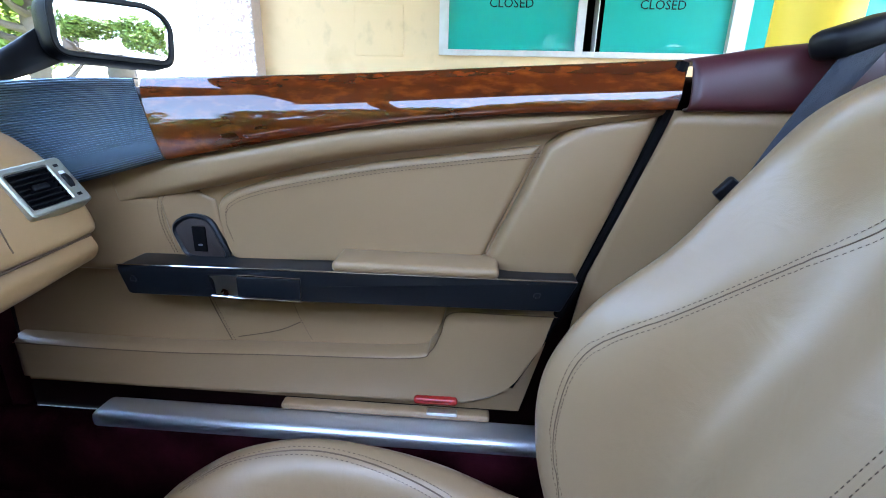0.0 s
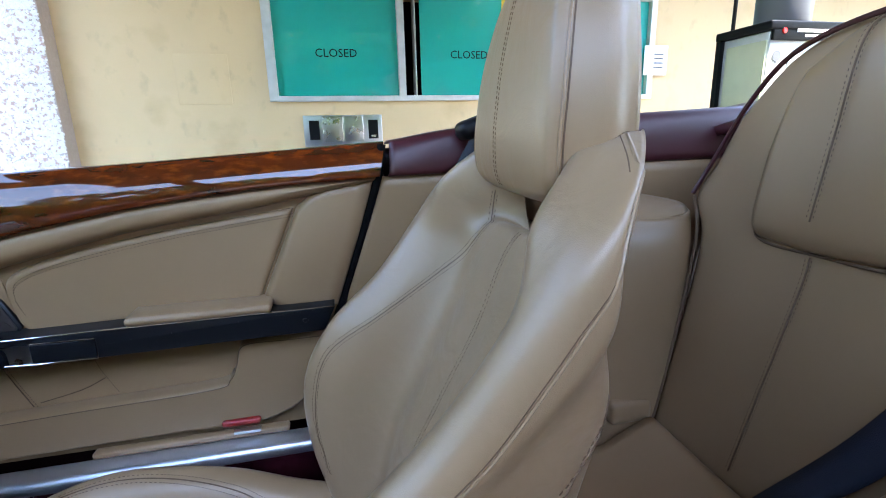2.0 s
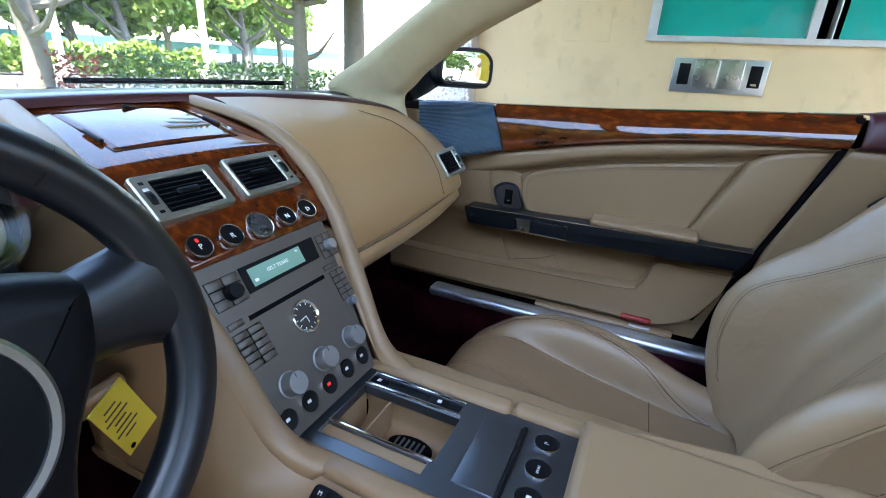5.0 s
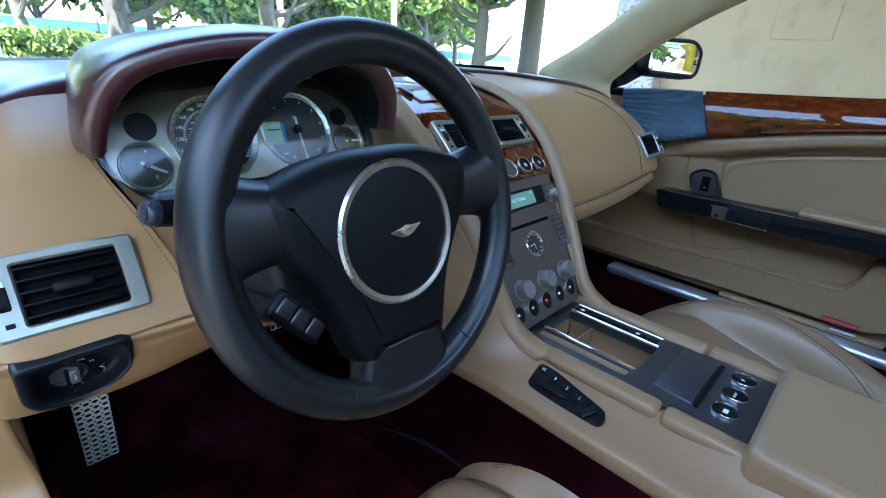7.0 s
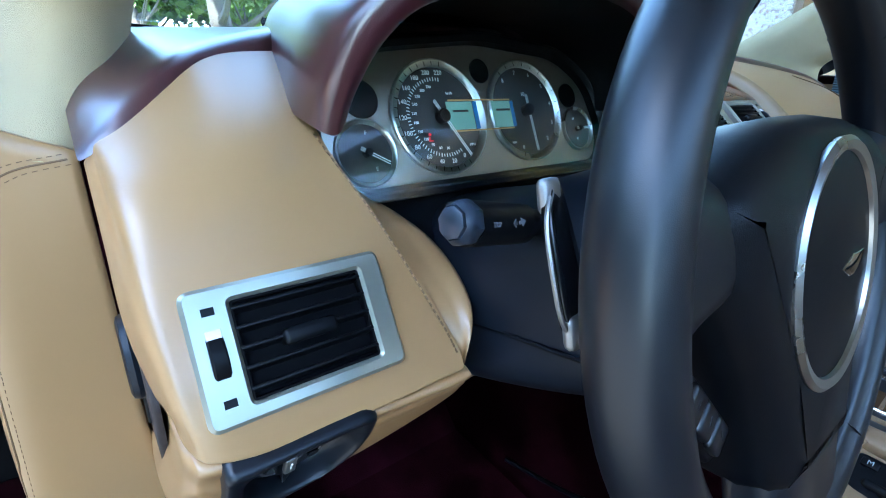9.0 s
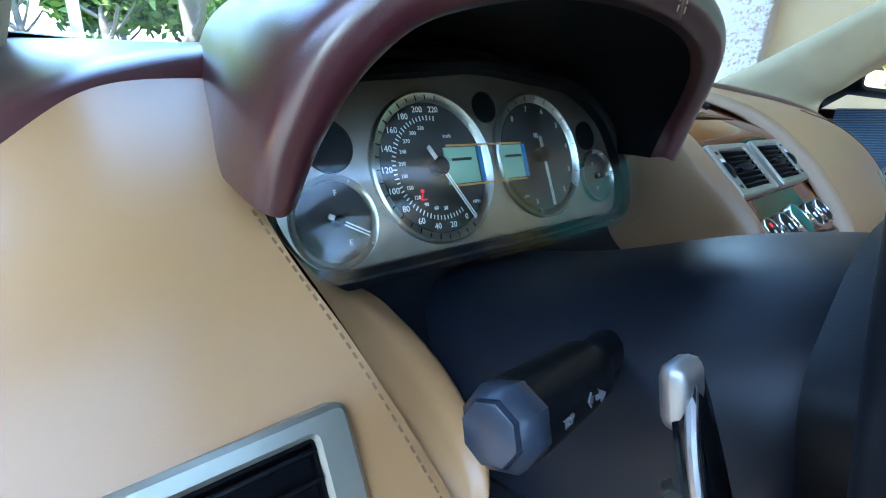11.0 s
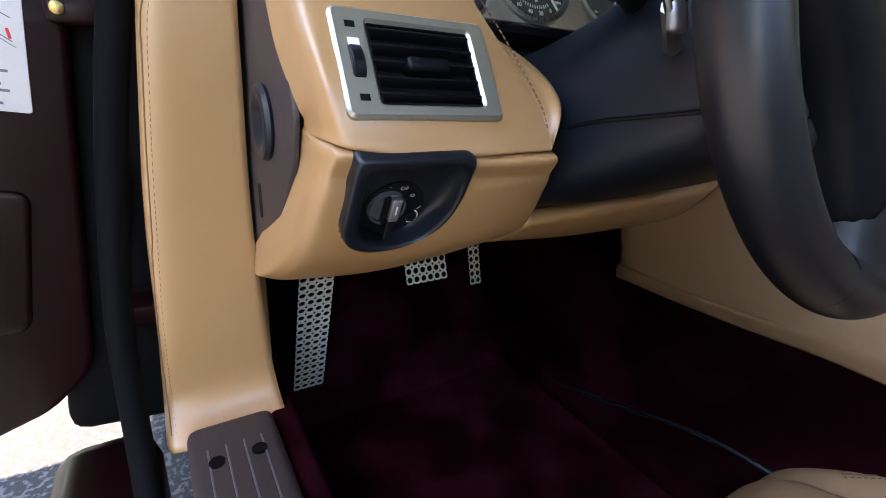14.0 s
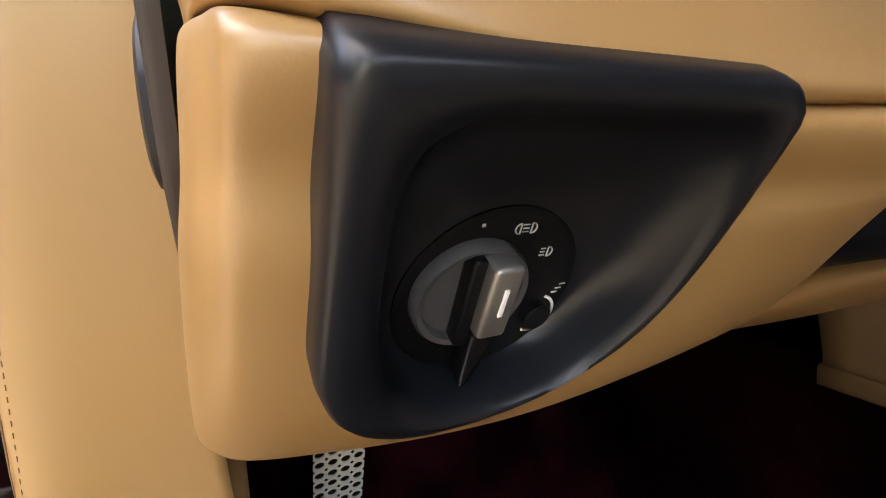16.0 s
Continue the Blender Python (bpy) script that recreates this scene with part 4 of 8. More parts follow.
    part("cross_seam", tube([tuple(p) for p in drape(cush_ghost, [(0.536, y - 0.156, 0), (0.540, y, 0), (0.536, y + 0.156, 0)], 0.0, 40, True)], 0.0013, 5), SEAM, t)
    for dy in (-0.004, 0.004):
        part("stitching", stitches([(p.x, p.y, p.z) for p in drape(head_ghost, [(xx - 0.004, y + dy + 0.012, zz) for zz, xx in ((0.858, 0.895), (0.89, 0.882), (0.95, 0.884), (1.0, 0.891), (1.05, 0.902), (1.09, 0.916))], 0.0003)], 0.005), SEAM, t)
        part("stitching", stitches(lay([(cx - 0.002, y + dy, cz) for cx, cz, *_ in prof[:-2]], 0.0003), 0.005), SEAM, t)
        part("stitching", stitches([tuple(p) for p in drape(cush_ghost, [(0.115, y + dy, 0), (0.2, y + dy, 0), (0.30, y + dy, 0), (0.42, y + dy, 0)], 0.0003, 60, True)], 0.005), SEAM, t)
    for g in (ghost, head_ghost, cush_ghost):
        g.free()
    part("recline_cover", box((0.13, 0.03, 0.10), pose(0.735, y - 0.254, 0.480, 0, -8, 0), 0.014), BLACK, t, "dark plastic recliner cover")
    part("base", box((0.5, 0.40, 0.05), at(0.42, y, 0.20), 0.01), BLACK, t)
    return t


seat(0.370, "tan leather front passenger seat with integrated headrest")
seat(-0.375, "tan leather driver's seat with creased bolsters")


def rear_seat(s):
    t = thing("rear_seat", "tan leather rear seat with a stitched backrest", "car seat", (1.2, s * 0.3, 0.2), group="rear seats")
    y = lambda v: s * v
    rows = [[(1.235, y(0.10), 0.34), (1.255, y(0.20), 0.34), (1.262, y(0.34), 0.34), (1.25, y(0.46), 0.34), (1.24, y(0.525), 0.34)],
            [(1.255, y(0.10), 0.50), (1.272, y(0.20), 0.50), (1.277, y(0.335), 0.50), (1.27, y(0.46), 0.50), (1.275, y(0.53), 0.50)],
            [(1.285, y(0.09), 0.70), (1.297, y(0.20), 0.70), (1.30, y(0.325), 0.70), (1.30, y(0.46), 0.70), (1.315, y(0.532), 0.72)],
            [(1.295, y(0.085), 0.78), (1.305, y(0.20), 0.78), (1.308, y(0.32), 0.78), (1.31, y(0.46), 0.78), (1.318, y(0.555), 0.80)],
            [(1.31, y(0.10), 0.90), (1.32, y(0.20), 0.92), (1.322, y(0.315), 0.93), (1.325, y(0.43), 0.91), (1.335, y(0.535), 0.86)],
            [(1.335, y(0.14), 0.97), (1.335, y(0.21), 1.01), (1.335, y(0.315), 1.035), (1.34, y(0.42), 1.01), (1.345, y(0.49), 0.95)],
            [(1.38, y(0.15), 0.985), (1.38, y(0.21), 1.025), (1.38, y(0.315), 1.045), (1.385, y(0.41), 1.015), (1.39, y(0.475), 0.95)],
            [(1.46, y(0.15), 0.96), (1.46, y(0.21), 1.0), (1.46, y(0.315), 1.02), (1.46, y(0.41), 0.99), (1.46, y(0.46), 0.93)]]
    part("backrest", loft(rows, 44, 60), LEATHER, t, "tan leather backrest", solid=0.004)
    outline = [(1.345, y(0.25), 1.035), (1.342, y(0.315), 1.043), (1.345, y(0.42), 1.016), (1.35, y(0.492), 0.952), (1.338, y(0.538), 0.862), (1.320, y(0.557), 0.805), (1.316, y(0.538), 0.74), (1.294, y(0.532), 0.60), (1.262, y(0.53), 0.43), (1.245, y(0.528), 0.36)]
    part("piping", tube([(a - 0.012, b, c + 0.004) for a, b, c in outline[:6]], 0.0038, 8, 50), BURGUNDY, t, "burgundy piping")
    part("seam", tube([(a - 0.008, b, c) for a, b, c in outline[5:]], 0.003, 6, 40), SEAM, t)
    pad = [[(1.306, y(0.225), 0.760), (1.308, y(0.32), 0.757), (1.308, y(0.405), 0.762)], [(1.292, y(0.222), 0.768), (1.294, y(0.32), 0.764), (1.294, y(0.408), 0.770)], [(1.287, y(0.222), 0.80), (1.289, y(0.32), 0.80), (1.289, y(0.412), 0.80)],
           [(1.300, y(0.225), 0.90), (1.304, y(0.32), 0.91), (1.306, y(0.410), 0.90)], [(1.322, y(0.232), 0.99), (1.322, y(0.32), 1.02), (1.326, y(0.395), 0.985)], [(1.37, y(0.24), 1.025), (1.37, y(0.32), 1.053), (1.37, y(0.385), 1.025)], [(1.42, y(0.245), 1.03), (1.42, y(0.32), 1.05), (1.42, y(0.38), 1.03)]]
    part("head_pad", loft(pad, 30, 44), LEATHER, t, "padded head section", solid=0.004)
    part("seam", tube([(1.303, y(0.218), 0.90), (1.297, y(0.216), 0.79), (1.300, y(0.225), 0.757), (1.303, y(0.32), 0.7535), (1.303, y(0.405), 0.757), (1.301, y(0.416), 0.79), (1.312, y(0.414), 0.90)], 0.0022, 6, 60), SEAM, t)
    cush = [[(0.98, y(0.14), 0.20), (0.98, y(0.32), 0.20), (0.98, y(0.52), 0.20)], [(0.97, y(0.14), 0.30), (0.97, y(0.32), 0.29), (0.97, y(0.52), 0.30)], [(1.0, y(0.14), 0.335), (1.0, y(0.32), 0.325), (1.0, y(0.52), 0.335)],
            [(1.12, y(0.14), 0.35), (1.12, y(0.32), 0.335), (1.12, y(0.52), 0.35)], [(1.20, y(0.14), 0.385), (1.20, y(0.32), 0.375), (1.20, y(0.52), 0.385)], [(1.235, y(0.14), 0.395), (1.235, y(0.32), 0.388), (1.235, y(0.52), 0.395)], [(1.25, y(0.14), 0.37), (1.25, y(0.32), 0.365), (1.25, y(0.52), 0.37)]]
    part("cushion", loft(cush, 24, 40), LEATHER, t, "tan leather cushion", solid=0.01)
    part("side_bolster", loft([[(1.02, y(0.60), 0.25), (1.05, y(0.60), 0.5), (1.10, y(0.61), 0.70), (1.14, y(0.63), 0.775)], [(1.14, y(0.55), 0.25), (1.17, y(0.545), 0.5), (1.21, y(0.55), 0.70), (1.23, y(0.57), 0.765)],
                               [(1.26, y(0.535), 0.25), (1.275, y(0.535), 0.5), (1.295, y(0.54), 0.70), (1.305, y(0.56), 0.775)], [(1.33, y(0.60), 0.25), (1.33, y(0.60), 0.5), (1.33, y(0.62), 0.70), (1.32, y(0.64), 0.79)]], 30, 30), LEATHER, t, "tan leather side bolster", solid=0.006)
    part("bolster_top", loft([[(1.13, y(0.625), 0.770), (1.23, y(0.568), 0.763), (1.307, y(0.56), 0.772)], [(1.13, y(0.64), 0.785), (1.23, y(0.60), 0.782), (1.31, y(0.59), 0.788)], [(1.13, y(0.72), 0.79), (1.23, y(0.71), 0.79), (1.31, y(0.70), 0.79)]], 16, 14), LEATHER, t, solid=0.004)
    part("hinge_block", box((0.09, 0.05, 0.05), at(1.20, y(0.55), 0.41), 0.014), LEATHER, t, "small tan padded block")
    line = [(1.2625, y(0.366), 0.40), (1.275, y(0.350), 0.52), (1.2985, y(0.330), 0.70), (1.3035, y(0.327), 0.75)]
    up = [(1.286, y(0.322), 0.80), (1.301, y(0.32), 0.91), (1.319, y(0.318), 1.02), (1.37, y(0.318), 1.057)]
    part("seam", tube([(a - 0.005, b, c) for a, b, c in line], 0.0012, 5, 40), SEAM, t)
    for d in (-0.0045, 0.0045):
        part("stitching", stitches([(a - 0.006, b + d, c) for a, b, c in line], 0.006), SEAM, t)
        part("stitching", stitches([(a - 0.006, b + d, c) for a, b, c in up], 0.006), SEAM, t)
    part("seam", tube([(a - 0.005, b, c) for a, b, c in up], 0.0012, 5, 30), SEAM, t)
    part("lap_belt", loft([[(1.262, y(0.12), 0.66), (1.245, y(0.18), 0.53), (1.20, y(0.245), 0.43)], [(1.266, y(0.155), 0.69), (1.252, y(0.215), 0.56), (1.21, y(0.28), 0.435)]], 14, 4), BELT, t, "dark blue seat belt webbing", solid=0.002)
    part("belt_buckle", box((0.02, 0.03, 0.05), pose(1.262, y(0.14), 0.69, 25, 0, 0), 0.006), BLACK, t)
    return t


rear_seat(1)
rear_seat(-1)


def rear_deck():
    bm = loft([[(1.46, y, 0.90 + 0.05 * (1 - (y / 0.8) ** 2)), (1.7, y, 0.97), (2.2, y, 0.98), (2.6, y, 0.90)] for y in (-0.85, -0.5, 0, 0.5, 0.85)], 20, 20)
    alone("tonneau_cover", bm, BURGUNDY, "burgundy cover over the folded soft top", "tonneau cover", kind="structure", solid=0.02)


rear_deck()


# ---- centre console ----
CZ = 0.508
ST = axes((0.126, 0, 0.505), (0, 1, 0), (-0.147, 0, 0.238))
WD = axes((-0.02, 0, 0.735), (0, 1, 0), (-0.079, 0, 0.071))


def console():
    c = thing("centre_console", "tan leather centre console with a titanium-coloured switch panel", "console", (0.3, 0, 0.18))
    edge = [(-0.19, -0.172, 0.60, -0.158), (-0.04, -0.150, 0.70, -0.03), (0.05, -0.130, 0.625, 0.06), (0.11, -0.116, 0.540, 0.12), (0.18, -0.100, 0.5135, 0.20), (0.34, -0.100, 0.5135, 0.34), (0.44, -0.112, 0.52, 0.44), (0.62, -0.128, 0.530, 0.62), (0.88, -0.128, 0.535, 0.88)]
    hem = lambda x: 0.016 * min(1, max(0, (x + 0.10) / 0.22))
    for s in (-1, 1):
        rows = [[(x, s * (abs(y) - 0.02), z - 0.01) for x, y, z, xb in edge], [(x, s * abs(y), z - 0.001) for x, y, z, xb in edge], [(x * 0.9 + xb * 0.1, s * (abs(y) + 0.008), z - 0.008) for x, y, z, xb in edge],
                [((x + xb) / 2, s * (abs(y) + 0.178) / 2, (z + 0.464) / 2) for x, y, z, xb in edge], [(xb, s * 0.176, 0.468 + hem(xb)) for x, y, z, xb in edge], [(xb, s * 0.182, 0.458 + hem(xb)) for x, y, z, xb in edge], [(xb, s * 0.178, 0.44 + hem(xb)) for x, y, z, xb in edge]]
        part("side_panel", loft(rows, 50, 36), LEATHER, c, "tan leather console side", solid=0.003)
        part("carpet_side", loft([[(x, s * 0.172, 0.464) for x in (-0.6, 0, 0.5, 1.0)], [(x, s * 0.19, 0.36) for x in (-0.6, 0, 0.5, 1.0)], [(x, s * 0.20, 0.17) for x in (-0.6, 0, 0.5, 1.0)]], 12, 12), CARPET, c, "burgundy carpet lower side", solid=0.004)
        part("rim", box((0.235, 0.03, 0.022), at(0.215, s * 0.098, CZ + 0.002), 0.009), LEATHER, c, "tan leather rim")
        part("rim", box((0.10, 0.03, 0.022), at(0.386, s * 0.101, CZ + 0.003), 0.009), LEATHER, c, "tan leather rim")
    m = axes((0.1, 0, CZ), (0, 1, 0), (-1, 0, 0))
    xs = [-0.085, -0.061, -0.041, -0.034, 0.045, 0.056, 0.074, 0.088]
    ys = [-0.335, -0.175, -0.169, -0.029, -0.022, 0.02]
    void = {(3, 2), (3, 3), (3, 1), (1, 2), (1, 3), (5, 2), (5, 3)}
    part("switch_panel", cells(xs, ys, void, m, -0.012, 0.004), TITAN, c, "titanium-coloured metal panel", smooth=False, bevel=0.0012)
    part("tray", loft([[(0.122, -0.038, CZ), (0.272, -0.038, CZ)], [(0.122, -0.036, CZ - 0.06), (0.272, -0.036, CZ - 0.06)], [(0.122, 0.047, CZ - 0.06), (0.272, 0.047, CZ - 0.06)], [(0.122, 0.05, CZ), (0.272, 0.05, CZ)]], 6, 28), LEATHER, c, "tan lined tray")
    part("tray_end", box((0.004, 0.09, 0.07), at(0.276, 0.005, CZ - 0.035)), LEATHER, c)
    part("tray_end", box((0.004, 0.09, 0.07), at(0.119, 0.005, CZ - 0.035)), LEATHER, c)
    part("tray_divider", box((0.003, 0.084, 0.045), at(0.165, 0.005, CZ - 0.035)), LEATHER, c)
    for y in (0.049, -0.038):
        part("bright_edge", tube([(0.122, y, CZ + 0.005), (0.274, y, CZ + 0.005)], 0.0022, 8), CHROME, c, "bright metal edge")
    part("bright_edge", tube([(0.122, 0.076, CZ + 0.005), (0.272, 0.076, CZ + 0.005)], 0.0016, 8), CHROME, c)
    part("slot_liner", box((0.155, 0.022, 0.01), at(0.197, -0.05, CZ - 0.006)), LEATHER, c, "tan strip in a narrow slot")
    part("switch_liner", box((0.155, 0.022, 0.01), at(0.197, 0.065, CZ - 0.006)), BLACK, c, "black switch strip")
    for x in (0.135, 0.235):
        part("rocker_switch", box((0.03, 0.016, 0.008), at(x, 0.065, CZ - 0.001), 0.003), BLACK, c)
        part("mark", box((0.006, 0.006, 0.0006), at(x, 0.065, CZ + 0.0032)), WHITE, c)
    part("ashtray_lid", box((0.052, 0.122, 0.008), at(0.331, 0.006, CZ + 0.003), 0.002), TITAN, c, "square metal ashtray lid")
    part("lid_edge", box((0.006, 0.126, 0.008), at(0.361, 0.006, CZ + 0.005), 0.002), BLACK, c)
    for k, (y, word) in enumerate(((0.056, "P"), (0.010, "SPORT"), (-0.036, "H"))):
        b = part("round_button", lathe([(0.0165, -0.004), (0.0165, 0.003), (0.0158, 0.004), (0.0153, 0.002)], at(y, -0.292, 0.004, m), 32), CHROME, c, "chrome ring")
        part("button_face", lathe([(0.0154, 0), (0.0154, 0.002), (0.008, 0.0012), (0, 0.001)], at(y, -0.292, 0.004, m), 32), BLACK, b, "black button")
        if k < 2:
            part("lettering", letters(word, 0.009 if k == 0 else 0.0045, at(y, -0.292, 0.0056, m)), WHITE, b, smooth=False)
        else:
            part("mark", box((0.009, 0.006, 0.0004), at(y, -0.292, 0.0056, m)), WHITE, b)
    # memory seat switches on the driver's side
    p = axes((0.225, -0.1385, 0.4925), (1, 0, 0), (0, 0.86, 0.5))
    o = rounded([Vector(q) for q in ((-0.056, -0.014), (-0.046, -0.020), (0.05, -0.027), (0.060, -0.016), (0.056, 0.004), (-0.03, 0.022), (-0.056, 0.022))], 0.008)
    sw = part("seat_switch_panel", plate(o, p, -0.004, 0.006, 0.002), BLACK, c, "black seat memory switch panel")
    for k, word in enumerate("M321"):
        part("key", box((0.014, 0.009, 0.004), at(-0.044 + k * 0.021, 0.013 - k * 0.004, 0.0065, p), 0.0015), BLACK, sw)
        part("lettering", letters(word, 0.007, at(-0.044 + k * 0.021, 0.013 - k * 0.004, 0.0088, p)), WHITE, sw, smooth=False)
    part("slider", box((0.048, 0.009, 0.008), at(-0.02, -0.008, 0.008, p), 0.004), BLACK, sw)
    part("slider", box((0.012, 0.026, 0.008), at(0.038, -0.010, 0.008, p) @ Matrix.Rotation(radians(-35), 4, "Z"), 0.005), BLACK, sw)
    # armrest box with cup holder
    am = axes((0, 0, 0.545), (0, 1, 0), (-1, 0, 0))
    arm = part("armrest", cells([-0.13, -0.085, 0.06, 0.098], [-0.855, -0.71, -0.645, -0.428], {(1, 1)}, am, -0.10, 0.0), LEATHER, c, "padded tan leather armrest", bevel=0.014)
    brim = [(p.x, p.y, 0.5435) for p in rounded([Vector(q) for q in ((0.641, -0.089), (0.714, -0.089), (0.714, 0.064), (0.641, 0.064))], 0.018, 6)]
    part("well_rim", tube(brim, 0.0062, 10, 0, True), LEATHER, arm, "rounded leather rim of the cup holder")
    part("cup_well", box((0.062, 0.142, 0.004), at(0.6775, -0.0125, 0.47)), LEATHER, arm)
    for y in (-0.07, 0.045):
        part("cup_flap", lathe([(0.0, 0.006), (0.02, 0.005), (0.026, 0)], pose(0.655 if y > 0 else 0.70, y * 0.8, 0.495, 70 if y < 0 else -70, 0, 0), 24), BLACK, arm, "black rubber cup flap")
    part("well_wall", box((0.004, 0.145, 0.07), at(0.644, -0.0125, 0.5)), LEATHER, arm)
    part("well_wall", box((0.004, 0.145, 0.07), at(0.711, -0.0125, 0.5)), LEATHER, arm)
    rear = [[(x, y0, z0) for y0, z0 in ((-0.15, zt - 0.20), (-0.145, zt - 0.03), (-0.125, zt - 0.004), (-0.08, zt), (0.06, zt), (0.088, zt - 0.002), (0.101, zt - 0.014), (0.108, zt - 0.05), (0.12, zt - 0.22))] for x, zt in ((0.850, 0.535), (0.853, 0.546), (0.868, 0.553), (0.92, 0.567), (1.0, 0.586), (1.10, 0.611), (1.20, 0.64), (1.29, 0.68))]
    part("rear_tunnel", loft(rear, 60, 40), LEATHER, c, "tan leather rear tunnel cover", solid=0.004)
    part("stitching", stitches([(0.868, 0.080, 0.5555), (0.92, 0.080, 0.5695), (1.0, 0.080, 0.5885), (1.10, 0.080, 0.6135), (1.2, 0.080, 0.6425)], 0.006), SEAM, c)
    part("piping", tube([(0.865, 0.09, 0.5535), (0.92, 0.092, 0.566), (1.0, 0.092, 0.585), (1.10, 0.092, 0.610), (1.2, 0.092, 0.639)], 0.003, 6, 40), LEATHER, c)
    part("rubber_pad", lathe([(0.034, 0), (0.034, 0.004), (0.030, 0.005), (0, 0.005)], at(0.212, 0.022, CZ - 0.058), 32, 0.55), RUBBER, c, "black oval rubber tray pad")
    bm = bmesh.new()
    for k in range(6):
        join(bm, box((0.003, 0.02, 0.002), at(0.19 + 0.008 * k, 0.022, CZ - 0.0525), 0.0006, 2))
    part("pad_ribs", bm, GREY, c)
    part("mat_piping", tube([(-0.21, -0.205, 0.222), (-0.17, -0.203, 0.232), (-0.10, -0.201, 0.253), (-0.027, -0.199, 0.280), (0.061, -0.198, 0.302), (0.2, -0.198, 0.31)], 0.0042, 8, 40), BAR, c, "dark grey piped carpet edge")
    return c


console()


def vent(parent, m, w, h, slats=7, wheel_side=-1):
    """A louvred air vent with a metal bezel, a centre tab and a thumb wheel."""
    o = rounded([Vector(p) for p in ((-w / 2, -h / 2), (w / 2, -h / 2), (w / 2, h / 2), (-w / 2, h / 2))], 0.006)
    x0 = -w / 2 + (0.022 if wheel_side < 0 else 0.007)
    x1 = w / 2 - (0.022 if wheel_side > 0 else 0.015)
    i = rounded([Vector(p) for p in ((x0, -h / 2 + 0.009), (x1, -h / 2 + 0.009), (x1, h / 2 - 0.009), (x0, h / 2 - 0.009))], 0.002)
    v = part("air_vent", ring_plate(o, i, m, -0.016, 0.005, 0.002), VENT, parent, "satin metal vent bezel")
    # Flat black plate behind the slats stands in for the duct's shaded depth.
    part("duct_backing", plate(i, m, -0.02, -0.002, 0.0005), RUBBER, v, "flat black plate for the duct's dark depth")
    # Black liner darkens the bezel's inner walls, which would catch light.
    part("duct_wall", ring_plate(i, shrink(i, 0.0014), m, -0.012, 0.0036, 0.0003), RUBBER, v)
    n = slats
    for k in range(n):
        b = -h / 2 + 0.009 + (k + 0.5) / n * (h - 0.018)
        part("slat", box((x1 - x0, 0.0020, 0.009), at((x0 + x1) / 2, b, 0.0005, m) @ Matrix.Rotation(radians(-18), 4, "X"), 0.0008, 2), BLACK, v)
    part("tab", box(((x1 - x0) * 0.42, 0.009, 0.014), at((x0 + x1) / 2, 0, 0.001, m), 0.003), BLACK, v, "black vent tab")
    xw = wheel_side * (w / 2 - 0.0115)
    part("thumb_wheel", lathe([(0.017, -0.004), (0.018, -0.003), (0.018, 0.003), (0.017, 0.004)], at(xw, 0, -0.0095, m) @ Matrix.Rotation(radians(90), 4, "Y"), 32, 1.0, True), BLACK, v, "black ribbed thumb wheel")
    part("wheel_mark", box((0.007, 0.005, 0.001), at(xw, 0.011, 0.0055, m), 0.0003, 1), WHITE, v, "white mark on the thumb wheel")
    for sy in (1, -1):
        part("mark", box((0.006, 0.004, 0.0004), at(xw, sy * (h / 2 - 0.012), 0.0051, m)), BLACK, v)
    return v


